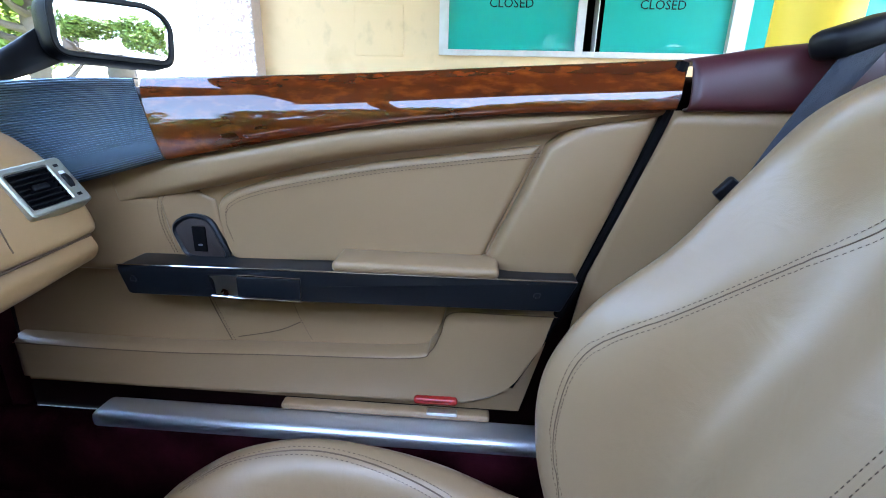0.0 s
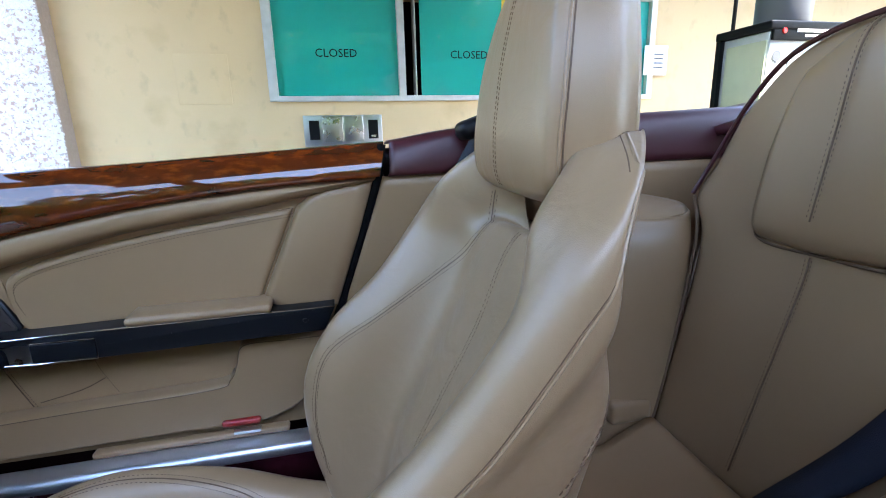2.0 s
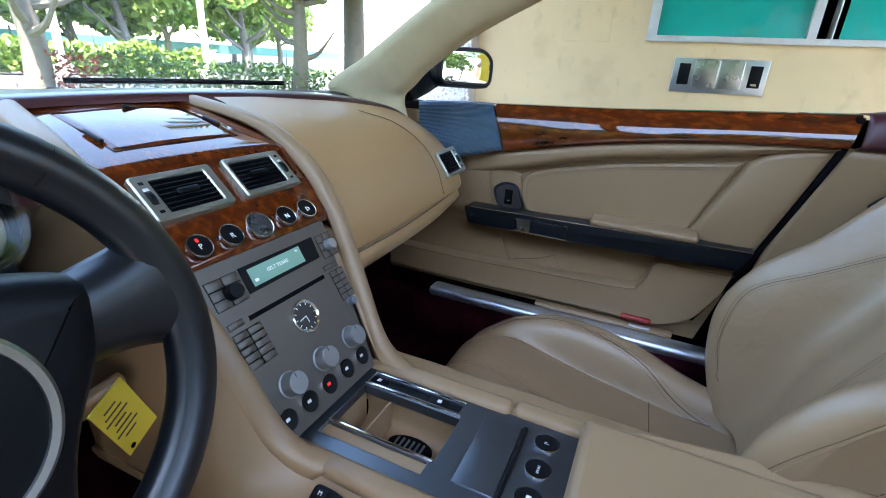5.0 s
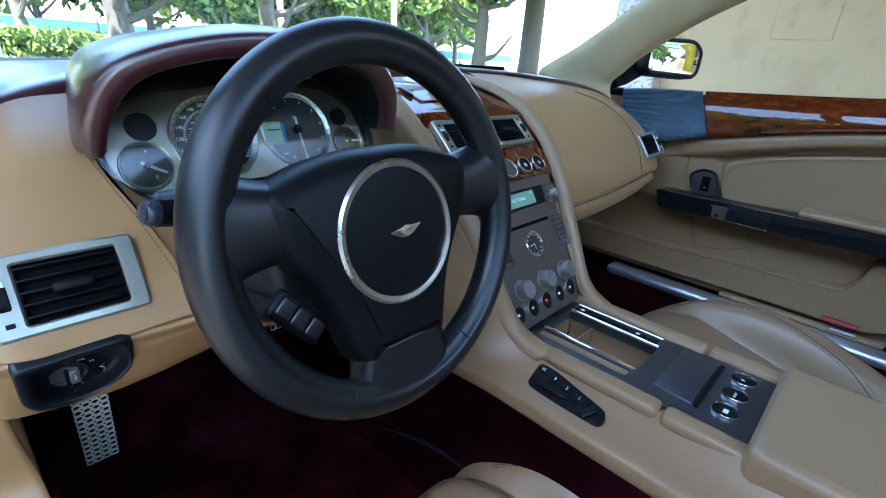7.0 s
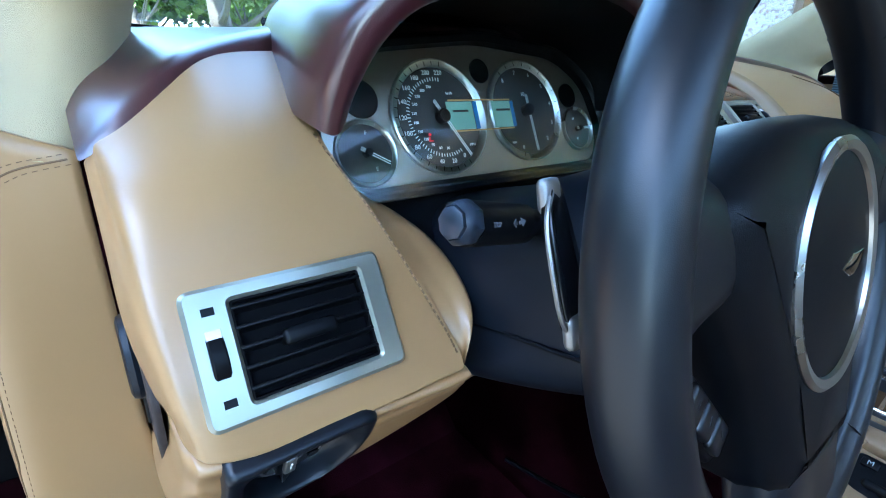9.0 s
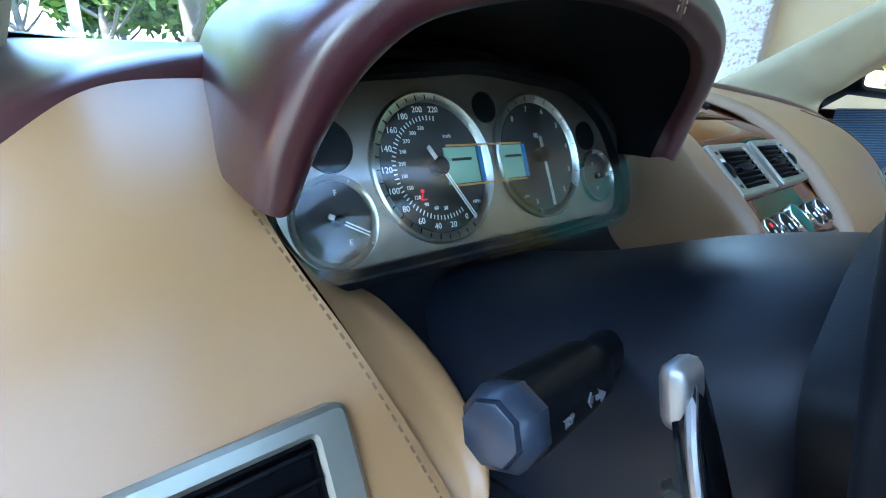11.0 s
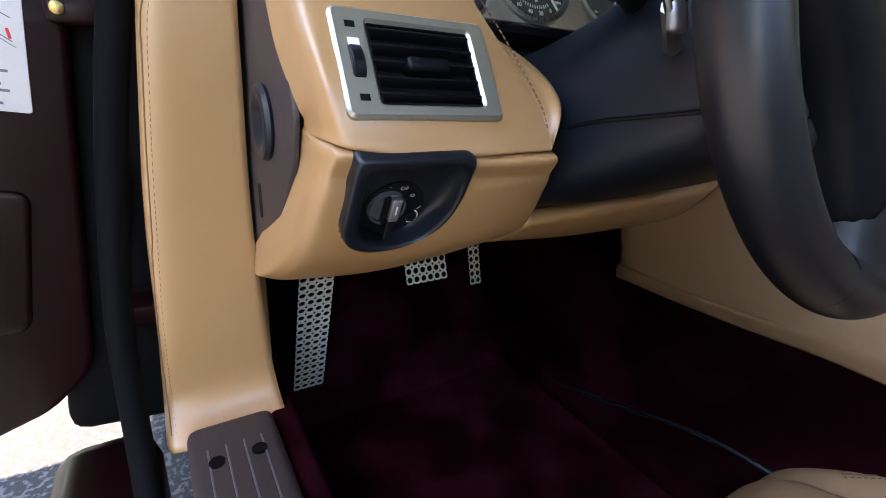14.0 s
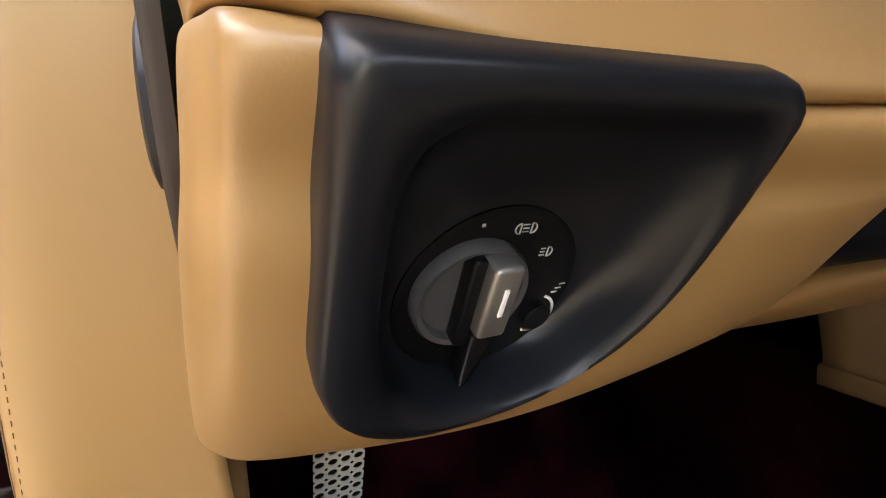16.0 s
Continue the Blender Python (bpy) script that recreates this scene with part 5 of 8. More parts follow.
def centre_stack():
    s = thing("centre_stack", "centre stack with a grey metal control panel and burr walnut fascia", "control panel", (0.0, 0, 0.5))
    o = [Vector(p) for p in ((-0.095, 0.02), (0.082, 0.02), (0.122, 0.255), (-0.115, 0.255))]
    part("panel", plate(rounded(o, 0.004), ST, -0.02, 0.0, 0.001), STACK, s, "brushed grey-brown metal panel", smooth=False)
    part("display_surround", plate([Vector(p) for p in ((-0.054, 0.203), (0.081, 0.205), (0.084, 0.238), (-0.054, 0.238))], ST, 0, 0.0012, 0.0004), BLACK, s)
    d = part("display", plate([Vector(p) for p in ((-0.043, 0.2085), (0.052, 0.2095), (0.052, 0.2335), (-0.043, 0.2325))], ST, 0, 0.0018, 0.0002), LCD, s, "lit green radio display")
    part("lettering", letters("102.7 TEARS", 0.0075, at(0.004, 0.2215, 0.002, ST), 0.0001), WHITE, d, smooth=False)
    part("lettering", letters("93", 0.0055, at(0.044, 0.2285, 0.002, ST), 0.0001), WHITE, d, smooth=False)
    part("lettering", box((0.006, 0.004, 0.0002), at(-0.036, 0.2155, 0.002, ST)), WHITE, d)
    part("slot", box((0.142, 0.006, 0.002), at(0.0, 0.177, 0.0, ST)), RUBBER, s, "disc slot")

    def key(x0, x1, y0, y1):
        part("key", box((x1 - x0 - 0.0012, y1 - y0 - 0.0012, 0.002), at((x0 + x1) / 2, (y0 + y1) / 2, 0.0005, ST), 0.0006, 2), STACK, s)

    def keys(x0, x1, y0, y1, nx, ny):
        part("key_gap", box((x1 - x0, y1 - y0, 0.0006), at((x0 + x1) / 2, (y0 + y1) / 2, 0.0001, ST)), RUBBER, s)
        for i in range(nx):
            for j in range(ny):
                key(x0 + (x1 - x0) * i / nx, x0 + (x1 - x0) * (i + 1) / nx, y0 + (y1 - y0) * j / ny, y0 + (y1 - y0) * (j + 1) / ny)

    keys(-0.104, -0.057, 0.199, 0.237, 2, 3)
    keys(0.090, 0.122, 0.199, 0.236, 2, 3)
    keys(-0.103, -0.060, 0.120, 0.168, 2, 5)
    keys(0.084, 0.114, 0.130, 0.178, 2, 5)
    keys(-0.103, -0.080, 0.174, 0.182, 1, 1)
    keys(0.078, 0.104, 0.183, 0.190, 1, 1)

    def knob(a, b, r, h, mat, name="knob"):
        part(name, lathe([(r * 1.12, 0), (r * 1.12, 0.001), (r, 0.0015), (r * 0.96, h * 0.9), (r * 0.9, h), (0, h)], at(a, b, 0, ST), 32), mat, s, "turning knob")

    knob(-0.0765, 0.215, 0.0105, 0.014, BLACK)
    knob(0.107, 0.216, 0.0085, 0.014, KNOB_METAL)
    knob(0.096, 0.124, 0.0065, 0.010, GREY)
    for a in (-0.065, -0.001, 0.063):
        knob(a, 0.079, 0.0155, 0.018, KNOB_METAL)
        part("knob_mark", box((0.0008, 0.006, 0.0004), at(a, 0.09, 0.018, ST)), BLACK, s)
    for k, a in enumerate((-0.092, -0.053, -0.013, 0.027, 0.064)):
        b = part("round_button", lathe([(0.014, 0), (0.014, 0.003), (0.0135, 0.004), (0.0130, 0.001)], at(a, 0.046, 0, ST), 32), CHROME, s, "chrome ring")
        part("button_face", lathe([(0.0131, 0), (0.0131, 0.002), (0.006, 0.001), (0, 0.0008)], at(a, 0.046, 0, ST), 32), BLACK, b, "black button")
        part("mark", box((0.006, 0.004, 0.0003), at(a, 0.046, 0.0015, ST)), RED_LAMP if k == 2 else WHITE, b)
    # clock
    c = part("clock", lathe([(0.023, 0), (0.023, 0.003), (0.0215, 0.004), (0.019, 0.002)], at(0.006, 0.142, 0, ST), 40), CHROME, s, "small analogue clock in a chrome ring")
    part("clock_face", lathe([(0.020, 0), (0.020, 0.0015), (0, 0.0015)], at(0.006, 0.142, 0, ST), 40), DIAL, c)
    for ang, ln in ((100, 0.013), (185, 0.010)):
        part("clock_hand", box((0.0012, ln, 0.0004), at(0.006, 0.142, 0.0022, ST) @ Matrix.Rotation(radians(ang), 4, "Z") @ Matrix.Translation((0, ln / 2, 0))), WHITE, c)
    bm = bmesh.new()
    for k in range(12):
        join(bm, box((0.001, 0.003, 0.0004), at(0.006, 0.142, 0.002, ST) @ Matrix.Rotation(radians(30 * k), 4, "Z") @ Matrix.Translation((0, 0.017, 0))))
    part("hour_marks", bm, WHITE, c)
    # walnut fascia, curving forward into the screen lid
    prof = [(-0.012, 0.722), (-0.02, 0.735), (-0.058, 0.7705), (-0.1, 0.812), (-0.118, 0.829), (-0.17, 0.848), (-0.24, 0.868), (-0.33, 0.885), (-0.40, 0.888)]
    half = [(-0.113, 0.150), (-0.115, 0.153), (-0.125, 0.170), (-0.124, 0.167), (-0.125, 0.160), (-0.120, 0.157), (-0.112, 0.148), (-0.095, 0.13), (-0.08, 0.115)]
    rows = [[(x - 0.006, a, z - 0.008), (x - 0.006, a * 0.5 + 0.01, z - 0.0055), (x - 0.006, 0.01, z - 0.005), (x - 0.006, b * 0.5, z - 0.0055), (x - 0.006, b, z - 0.008)] for (x, z), (a, b) in zip(prof, half)]
    part("walnut_fascia", loft(rows, 40, 60), WOOD, s, "glossy burr walnut fascia", solid=0.006)
    lid = [[(x - 0.004, a, z - 0.0035), (x - 0.004, 0.012, z - 0.001), (x - 0.004, b, z - 0.0035)] for x, z, a, b in ((-0.150, 0.841, -0.079, 0.108), (-0.21, 0.860, -0.079, 0.106), (-0.275, 0.8745, -0.077, 0.101))]
    part("screen_lid", loft(lid, 16, 16), WOOD, s, "closed walnut screen lid", solid=0.003)
    edge = [lid[0][0], lid[0][1], lid[0][2], lid[1][2], lid[2][2], lid[2][1], lid[2][0], lid[1][0], lid[0][0]]
    part("lid_gap", tube([(x, y, z - 0.001) for x, y, z in edge], 0.0018, 6), RUBBER, s)
    for p in ((-0.19, -0.08, 0.858), (-0.272, 0.03, 0.8775), (-0.205, 0.106, 0.8615)):
        part("lid_grip", box((0.035, 0.006, 0.005), pose(p[0], p[1], p[2] - 0.005, 0, 16, 90 if p[1] == 0.03 else 0), 0.002), BLACK, s)
    for a, word in ((-0.079, "P"), (-0.032, "R"), (0.016, ""), (0.066, "N"), (0.110, "D")):
        big = 1.25 if not word else 1.0
        b = part("gear_button", lathe([(0.0165 * big, -0.004), (0.0165 * big, 0.0014), (0.0160 * big, 0.0024), (0.0150 * big, 0.0024), (0.0142 * big, 0.001)], at(a, 0.009, 0, WD), 36), CHROME, s, "chrome-ringed round button")
        part("button_face", lathe([(0.0148 * big, 0), (0.0144 * big, 0.0018), (0.009, 0.0014), (0, 0.0012)], at(a, 0.009, 0, WD), 36), BLACK if word else CRYSTAL, b, "black button" if word else "clear crystal start button")
        if word:
            part("lettering", letters(word, 0.010, at(a, 0.007, 0.0020, WD), 0.0004), WHITE, b, smooth=False)
        if word == "P":
            part("lamp", box((0.004, 0.005, 0.001), at(a, 0.016, 0.0022, WD), 0.0003, 1), RED_LAMP, b, "red lamp")
    vent(s, at(-0.049, 0.083, 0.002, WD), 0.112, 0.066, 7, -1)
    vent(s, at(0.081, 0.085, 0.002, WD), 0.106, 0.066, 7, 1)
    # leather rims that frame the stack and run down into the console
    for sgn, ys in ((1, (0.130, 0.160, 0.168, 0.155, 0.124, 0.102, 0.088)), (-1, (-0.095, -0.125, -0.130, -0.118, -0.108, -0.100, -0.088))):
        xz = ((-0.33, 0.888), (-0.17, 0.853), (-0.08, 0.797), (-0.015, 0.728), (0.052, 0.63), (0.108, 0.54), (0.17, 0.512))
        rows = []
        for dy, dn, dz in ((-0.004, -0.01, 0), (0.001, 0.004, 0), (0.010, 0.008, 0), (0.022, 0.004, 0), (0.030, -0.010, 0), (0.038, -0.06, -0.02), (0.045, -0.12, -0.1)):
            rows.append([(x + dn * 0.75, y + sgn * dy, z + dn * 0.6 + dz * (1 if 0 < k < 6 else 0.3)) for k, ((x, z), y) in enumerate(zip(xz, ys))])
        part("leather_rim", loft(rows, 50, 24), LEATHER, s, "tan leather rim", solid=0.003)
    return s


centre_stack()


# ---- dashboard ----
SWITCH_FACE = axes((0, -0.62, 0.66), (0, 1, 0), (0.5, 0, 0.866))
SWITCH_OUTLINE = rounded([Vector(p) for p in ((-0.0375, 0.0065), (0.039, 0.0072), (0.0457, 0.003), (0.0464, -0.020), (0.0460, -0.040), (0.0396, -0.060), (0.0165, -0.0755), (-0.003, -0.0778), (-0.017, -0.0768), (-0.031, -0.0695), (-0.0375, -0.054))], [0.003, 0.004, 0.004, 0.006, 0.01, 0.012, 0.014, 0.008, 0.010, 0.010, 0.010], 6)


def dashboard():
    d = thing("dashboard", "two-tone dashboard in tan and burgundy stitched leather", "dashboard", (-0.2, 0, 0.5))
    pas = [[(-0.118, 0.697, 0.780), (-0.105, 0.686, 0.792), (-0.165, 0.61, 0.845), (-0.215, 0.50, 0.868), (-0.25, 0.35, 0.880), (-0.27, 0.17, 0.885)],
           [(-0.085, 0.700, 0.755), (-0.070, 0.690, 0.767), (-0.085, 0.61, 0.803), (-0.11, 0.50, 0.828), (-0.135, 0.35, 0.842), (-0.15, 0.17, 0.846)],
           [(-0.055, 0.700, 0.72), (-0.034, 0.689, 0.738), (-0.033, 0.61, 0.751), (-0.038, 0.50, 0.765), (-0.05, 0.35, 0.78), (-0.07, 0.17, 0.79)],
           [(-0.03, 0.698, 0.68), (-0.003, 0.687, 0.697), (0.0, 0.61, 0.70), (0.002, 0.50, 0.703), (-0.003, 0.35, 0.706), (-0.015, 0.17, 0.71)],
           [(-0.03, 0.696, 0.665), (0.0, 0.684, 0.668), (0.006, 0.61, 0.665), (0.006, 0.50, 0.660), (0.0, 0.35, 0.650), (-0.008, 0.17, 0.645)],
           [(-0.05, 0.690, 0.655), (-0.02, 0.68, 0.655), (-0.012, 0.61, 0.653), (-0.012, 0.50, 0.646), (-0.015, 0.35, 0.634), (-0.02, 0.17, 0.63)]]
    pas = [[(x - q, y, z) for x, y, z in r] for r, q in zip(pas, (0, 0.003, 0.012, 0.014, 0.006, 0))]
    pv = axes((-0.0195, 0.636, 0.733), (0.16, 0.98, 0.12), (-0.040, 0, 0.056))
    ring = rounded([Vector(p) for p in ((-0.0385, -0.0325), (0.0385, -0.0325), (0.0385, 0.0325), (-0.0385, 0.0325))], 0.006)
    part("passenger_fascia", punch(loft(pas, 140, 110), pv, ring), DASH_TAN, d, "smooth tan leather fascia")
    glove = [[(-0.02, 0.69, 0.656), (-0.012, 0.50, 0.647), (-0.02, 0.17, 0.63)], [(-0.012, 0.69, 0.635), (-0.004, 0.50, 0.625), (-0.012, 0.17, 0.605)], [(-0.03, 0.69, 0.615), (-0.015, 0.50, 0.60), (-0.03, 0.17, 0.575)],
             [(-0.07, 0.69, 0.61), (-0.06, 0.50, 0.59), (-0.07, 0.17, 0.565)], [(-0.20, 0.69, 0.53), (-0.20, 0.50, 0.50), (-0.20, 0.17, 0.48)], [(-0.45, 0.69, 0.45), (-0.45, 0.50, 0.42), (-0.45, 0.17, 0.40)]]
    part("glovebox", loft(glove, 30, 40), DASH_TAN, d, "tan leather glovebox lid")
    part("seam", tube([(-0.012, 0.17, 0.632), (-0.004, 0.35, 0.638), (-0.004, 0.50, 0.6475), (-0.008, 0.61, 0.6545), (-0.014, 0.685, 0.6575)], 0.0016, 6, 40), SEAM, d)
    part("seam", tube([(-0.164, 0.452, 0.855), (-0.11, 0.51, 0.8305), (-0.06, 0.545, 0.789), (-0.02, 0.555, 0.735), (0.004, 0.555, 0.672)], 0.0009, 5, 40), SEAM, d)
    vent(d, pv, 0.080, 0.068, 7, 1)
    drv = [[(-0.140, -0.681, 0.790), (-0.136, -0.677, 0.797), (-0.139, -0.666, 0.808), (-0.165, -0.61, 0.845), (-0.205, -0.543, 0.862)],
           [(-0.092, -0.681, 0.757), (-0.078, -0.676, 0.769), (-0.074, -0.665, 0.785), (-0.085, -0.61, 0.803), (-0.101, -0.556, 0.806)],
           [(-0.055, -0.681, 0.72), (-0.034, -0.675, 0.738), (-0.032, -0.66, 0.748), (-0.034, -0.61, 0.751), (-0.048, -0.535, 0.752)],
           [(-0.032, -0.676, 0.69), (-0.005, -0.671, 0.702), (0.0, -0.657, 0.705), (0.0, -0.60, 0.705), (-0.006, -0.518, 0.704)],
           [(-0.038, -0.672, 0.680), (-0.008, -0.668, 0.679), (0.004, -0.655, 0.676), (0.006, -0.60, 0.672), (0.005, -0.510, 0.674)],
           [(-0.055, -0.671, 0.674), (-0.018, -0.668, 0.672), (-0.006, -0.652, 0.668), (-0.004, -0.60, 0.662), (-0.002, -0.512, 0.664)], [(-0.06, -0.670, 0.680), (-0.05, -0.665, 0.680), (-0.05, -0.652, 0.679), (-0.05, -0.60, 0.667), (-0.05, -0.515, 0.667)]]
    drv = [[(x - q, y, z) for x, y, z in r] for r, q in zip(drv, (0, 0.003, 0.012, 0.014, 0.006, 0, 0))]
    dv = axes((-0.0235, -0.604, 0.7140), (-0.0, 1, 0), (-0.035, 0, 0.056))
    hole = lambda w, h: rounded([Vector(p) for p in ((-w, -h), (w, -h), (w, h), (-w, h))], 0.006)
    part("driver_fascia", punch(loft(drv, 90, 110), dv, hole(0.0515, 0.0325)), DASH_TAN, d, "smooth tan leather fascia")
    part("stitching", stitches([(-0.1, -0.562, 0.8075), (-0.047, -0.542, 0.7555), (-0.0045, -0.525, 0.702), (0.002, -0.517, 0.682)], 0.0042, 0.0030, 0.0006), TAN_THREAD, d, "brown stitched edge")
    vent(d, at(-0.0015, -0.0008, 0, dv), 0.108, 0.069, 5, -1)
    ret = [[(-0.113, -0.553, 0.801), (-0.068, -0.533, 0.752), (-0.026, -0.517, 0.70), (-0.010, -0.507, 0.667), (-0.02, -0.508, 0.65)],
           [(-0.145, -0.538, 0.778), (-0.078, -0.512, 0.742), (-0.022, -0.503, 0.70), (-0.006, -0.5045, 0.667), (-0.02, -0.505, 0.64)],
           [(-0.155, -0.515, 0.755), (-0.078, -0.486, 0.730), (-0.022, -0.487, 0.70), (-0.005, -0.503, 0.667), (-0.02, -0.50, 0.63)],
           [(-0.17, -0.49, 0.745), (-0.12, -0.472, 0.722), (-0.08, -0.475, 0.69), (-0.05, -0.48, 0.66), (-0.05, -0.48, 0.62)]]
    part("fascia_return", loft(ret, 30, 24), DASH_TAN, d, "tan leather return beside the column")
    low = [[(-0.040, -0.672, 0.674), (-0.030, -0.670, 0.675), (-0.022, -0.655, 0.674), (-0.020, -0.58, 0.669), (-0.012, -0.512, 0.669)],
           [(-0.018, -0.6725, 0.666), (0.006, -0.6690, 0.668), (0.015, -0.655, 0.667), (0.017, -0.58, 0.661), (0.022, -0.5115, 0.661)],
           [(-0.022, -0.674, 0.651), (0.000, -0.670, 0.651), (0.006, -0.655, 0.650), (0.007, -0.58, 0.645), (0.012, -0.506, 0.646)],
           [(-0.04, -0.677, 0.63), (-0.012, -0.673, 0.632), (-0.003, -0.655, 0.630), (0.000, -0.58, 0.629), (0.002, -0.500, 0.632)],
           [(-0.085, -0.681, 0.578), (-0.055, -0.677, 0.580), (-0.044, -0.655, 0.578), (-0.036, -0.58, 0.576), (-0.042, -0.48, 0.582)],
           [(-0.16, -0.683, 0.53), (-0.140, -0.679, 0.53), (-0.13, -0.655, 0.528), (-0.115, -0.58, 0.532), (-0.105, -0.46, 0.55)],
           [(-0.23, -0.681, 0.505), (-0.215, -0.680, 0.508), (-0.215, -0.655, 0.508), (-0.20, -0.58, 0.52), (-0.15, -0.45, 0.535)],
           [(-0.26, -0.682, 0.51), (-0.25, -0.681, 0.515), (-0.25, -0.655, 0.515), (-0.23, -0.58, 0.53), (-0.18, -0.45, 0.55)]]
    low = [[(r[0][0] - 0.075, r[0][1] + 0.003, r[0][2])] + [(x - 0.018, y, z) for x, y, z in r] + [(r[-1][0] - 0.028, r[-1][1] + 0.006, r[-1][2]), (r[-1][0] - 0.07, r[-1][1] + 0.006, r[-1][2])] for r in low]
    knee_bm = punch(loft(low, 130, 150), SWITCH_FACE, shrink(SWITCH_OUTLINE, 0.0026), True)
    part("knee_panel", knee_bm, DASH_TAN, d, "tan leather lower panel")
    knee = [[(-0.10, -0.45, 0.575), (-0.08, -0.34, 0.585), (-0.075, -0.27, 0.588), (-0.075, -0.18, 0.60)], [(-0.083, -0.455, 0.589), (-0.064, -0.34, 0.599), (-0.057, -0.275, 0.602), (-0.057, -0.18, 0.612)], [(-0.078, -0.46, 0.578), (-0.058, -0.34, 0.588), (-0.052, -0.275, 0.592), (-0.052, -0.18, 0.60)],
            [(-0.115, -0.462, 0.553), (-0.11, -0.34, 0.548), (-0.105, -0.275, 0.548), (-0.10, -0.18, 0.55)], [(-0.168, -0.455, 0.535), (-0.175, -0.34, 0.522), (-0.18, -0.275, 0.518), (-0.186, -0.18, 0.516)], [(-0.22, -0.45, 0.55), (-0.22, -0.34, 0.54), (-0.22, -0.275, 0.54), (-0.22, -0.18, 0.54)]]
    part("knee_lip", loft(knee, 30, 30), DASH_TAN, d, "tan leather pocket lip under the column", solid=0.004)
    cap = [Vector(p) for p in ((-0.136, 0.796), (-0.084, 0.762), (-0.060, 0.724), (-0.044, 0.682), (-0.054, 0.650), (-0.070, 0.630), (-0.120, 0.577), (-0.192, 0.536), (-0.25, 0.512), (-0.245, 0.66), (-0.19, 0.80))]
    c = part("end_cap", plate(rounded(cap, 0.006), axes((0, -0.6785, 0), (1, 0, 0), (0, 0, 1)), -0.004, 0.0, 0.002), BROWN, d, "dark brown end cap")
    part("end_knob", lathe([(0.027, 0), (0.0280, 0.0025), (0.0265, 0.0058), (0.0230, 0.0070), (0.0185, 0.0055), (0.0140, 0.0015), (0.010, 0.0003), (0, 0.0)], at(-0.123, 0.670, 0.0, axes((0, -0.6785, 0), (1, 0, 0), (0, 0, 1))), 40, 1.0), SHROUD, c, "round dished black plastic boss")
    part("end_slot", box((0.008, 0.03, 0.004), at(-0.165, 0.60, 0.0, axes((0, -0.6785, 0), (1, 0, 0), (0, 0, 1))), 0.002), BLACK, c)
    top = []
    for y, x0, z0 in ((-0.6835, -0.135, 0.796), (-0.677, -0.134, 0.799), (-0.664, -0.134, 0.810), (-0.640, -0.145, 0.828), (-0.61, -0.165, 0.847), (-0.50, -0.22, 0.872), (-0.25, -0.26, 0.884), (0, -0.33, 0.884), (0.25, -0.26, 0.885), (0.50, -0.215, 0.871), (0.61, -0.165, 0.848), (0.640, -0.145, 0.828), (0.664, -0.134, 0.810), (0.680, -0.134, 0.799), (0.695, -0.135, 0.796)):
        far = [(-0.46 + 0.10 * (y / 0.69) ** 2, y * 0.98, 0.884 - 0.012 * (y / 0.69) ** 4), (-0.62 + 0.2 * (y / 0.69) ** 2, y * 0.96, 0.876 - 0.012 * (y / 0.69) ** 4)]
        if abs(y) > 0.66:
            low = 0.016 * max(0, (abs(y) - 0.672) / 0.0115)
            top.append([(x0 + 0.003, y, z0 - 0.004), (x0 - 0.004, y, z0 + 0.005 - low * 0.3), (x0 - 0.018, y, z0 + 0.013 - low * 0.6), (-0.191, y, 0.838 - low), (-0.235, y * 0.998, 0.848 - low)] + far)
        else:
            top.append([(x0 + 0.004, y, z0 - 0.006), (x0 - 0.003, y, z0 + 0.006), (x0 - 0.016, y, z0 + 0.011), (x0 - 0.045, y, z0 + 0.012), (x0 - 0.09, y, max(z0 + 0.010, 0.858))] + far)
    top.insert(1, [(p[0] * 0.7 + q[0] * 0.3, -0.6815, p[2] * 0.7 + q[2] * 0.3) for p, q in zip(top[0], top[1])])
    part("top_pad", grid(top), BURGUNDY_DASH, d, "burgundy leather top pad", sub=3)
    return d


dashboard()
HC = -0.372


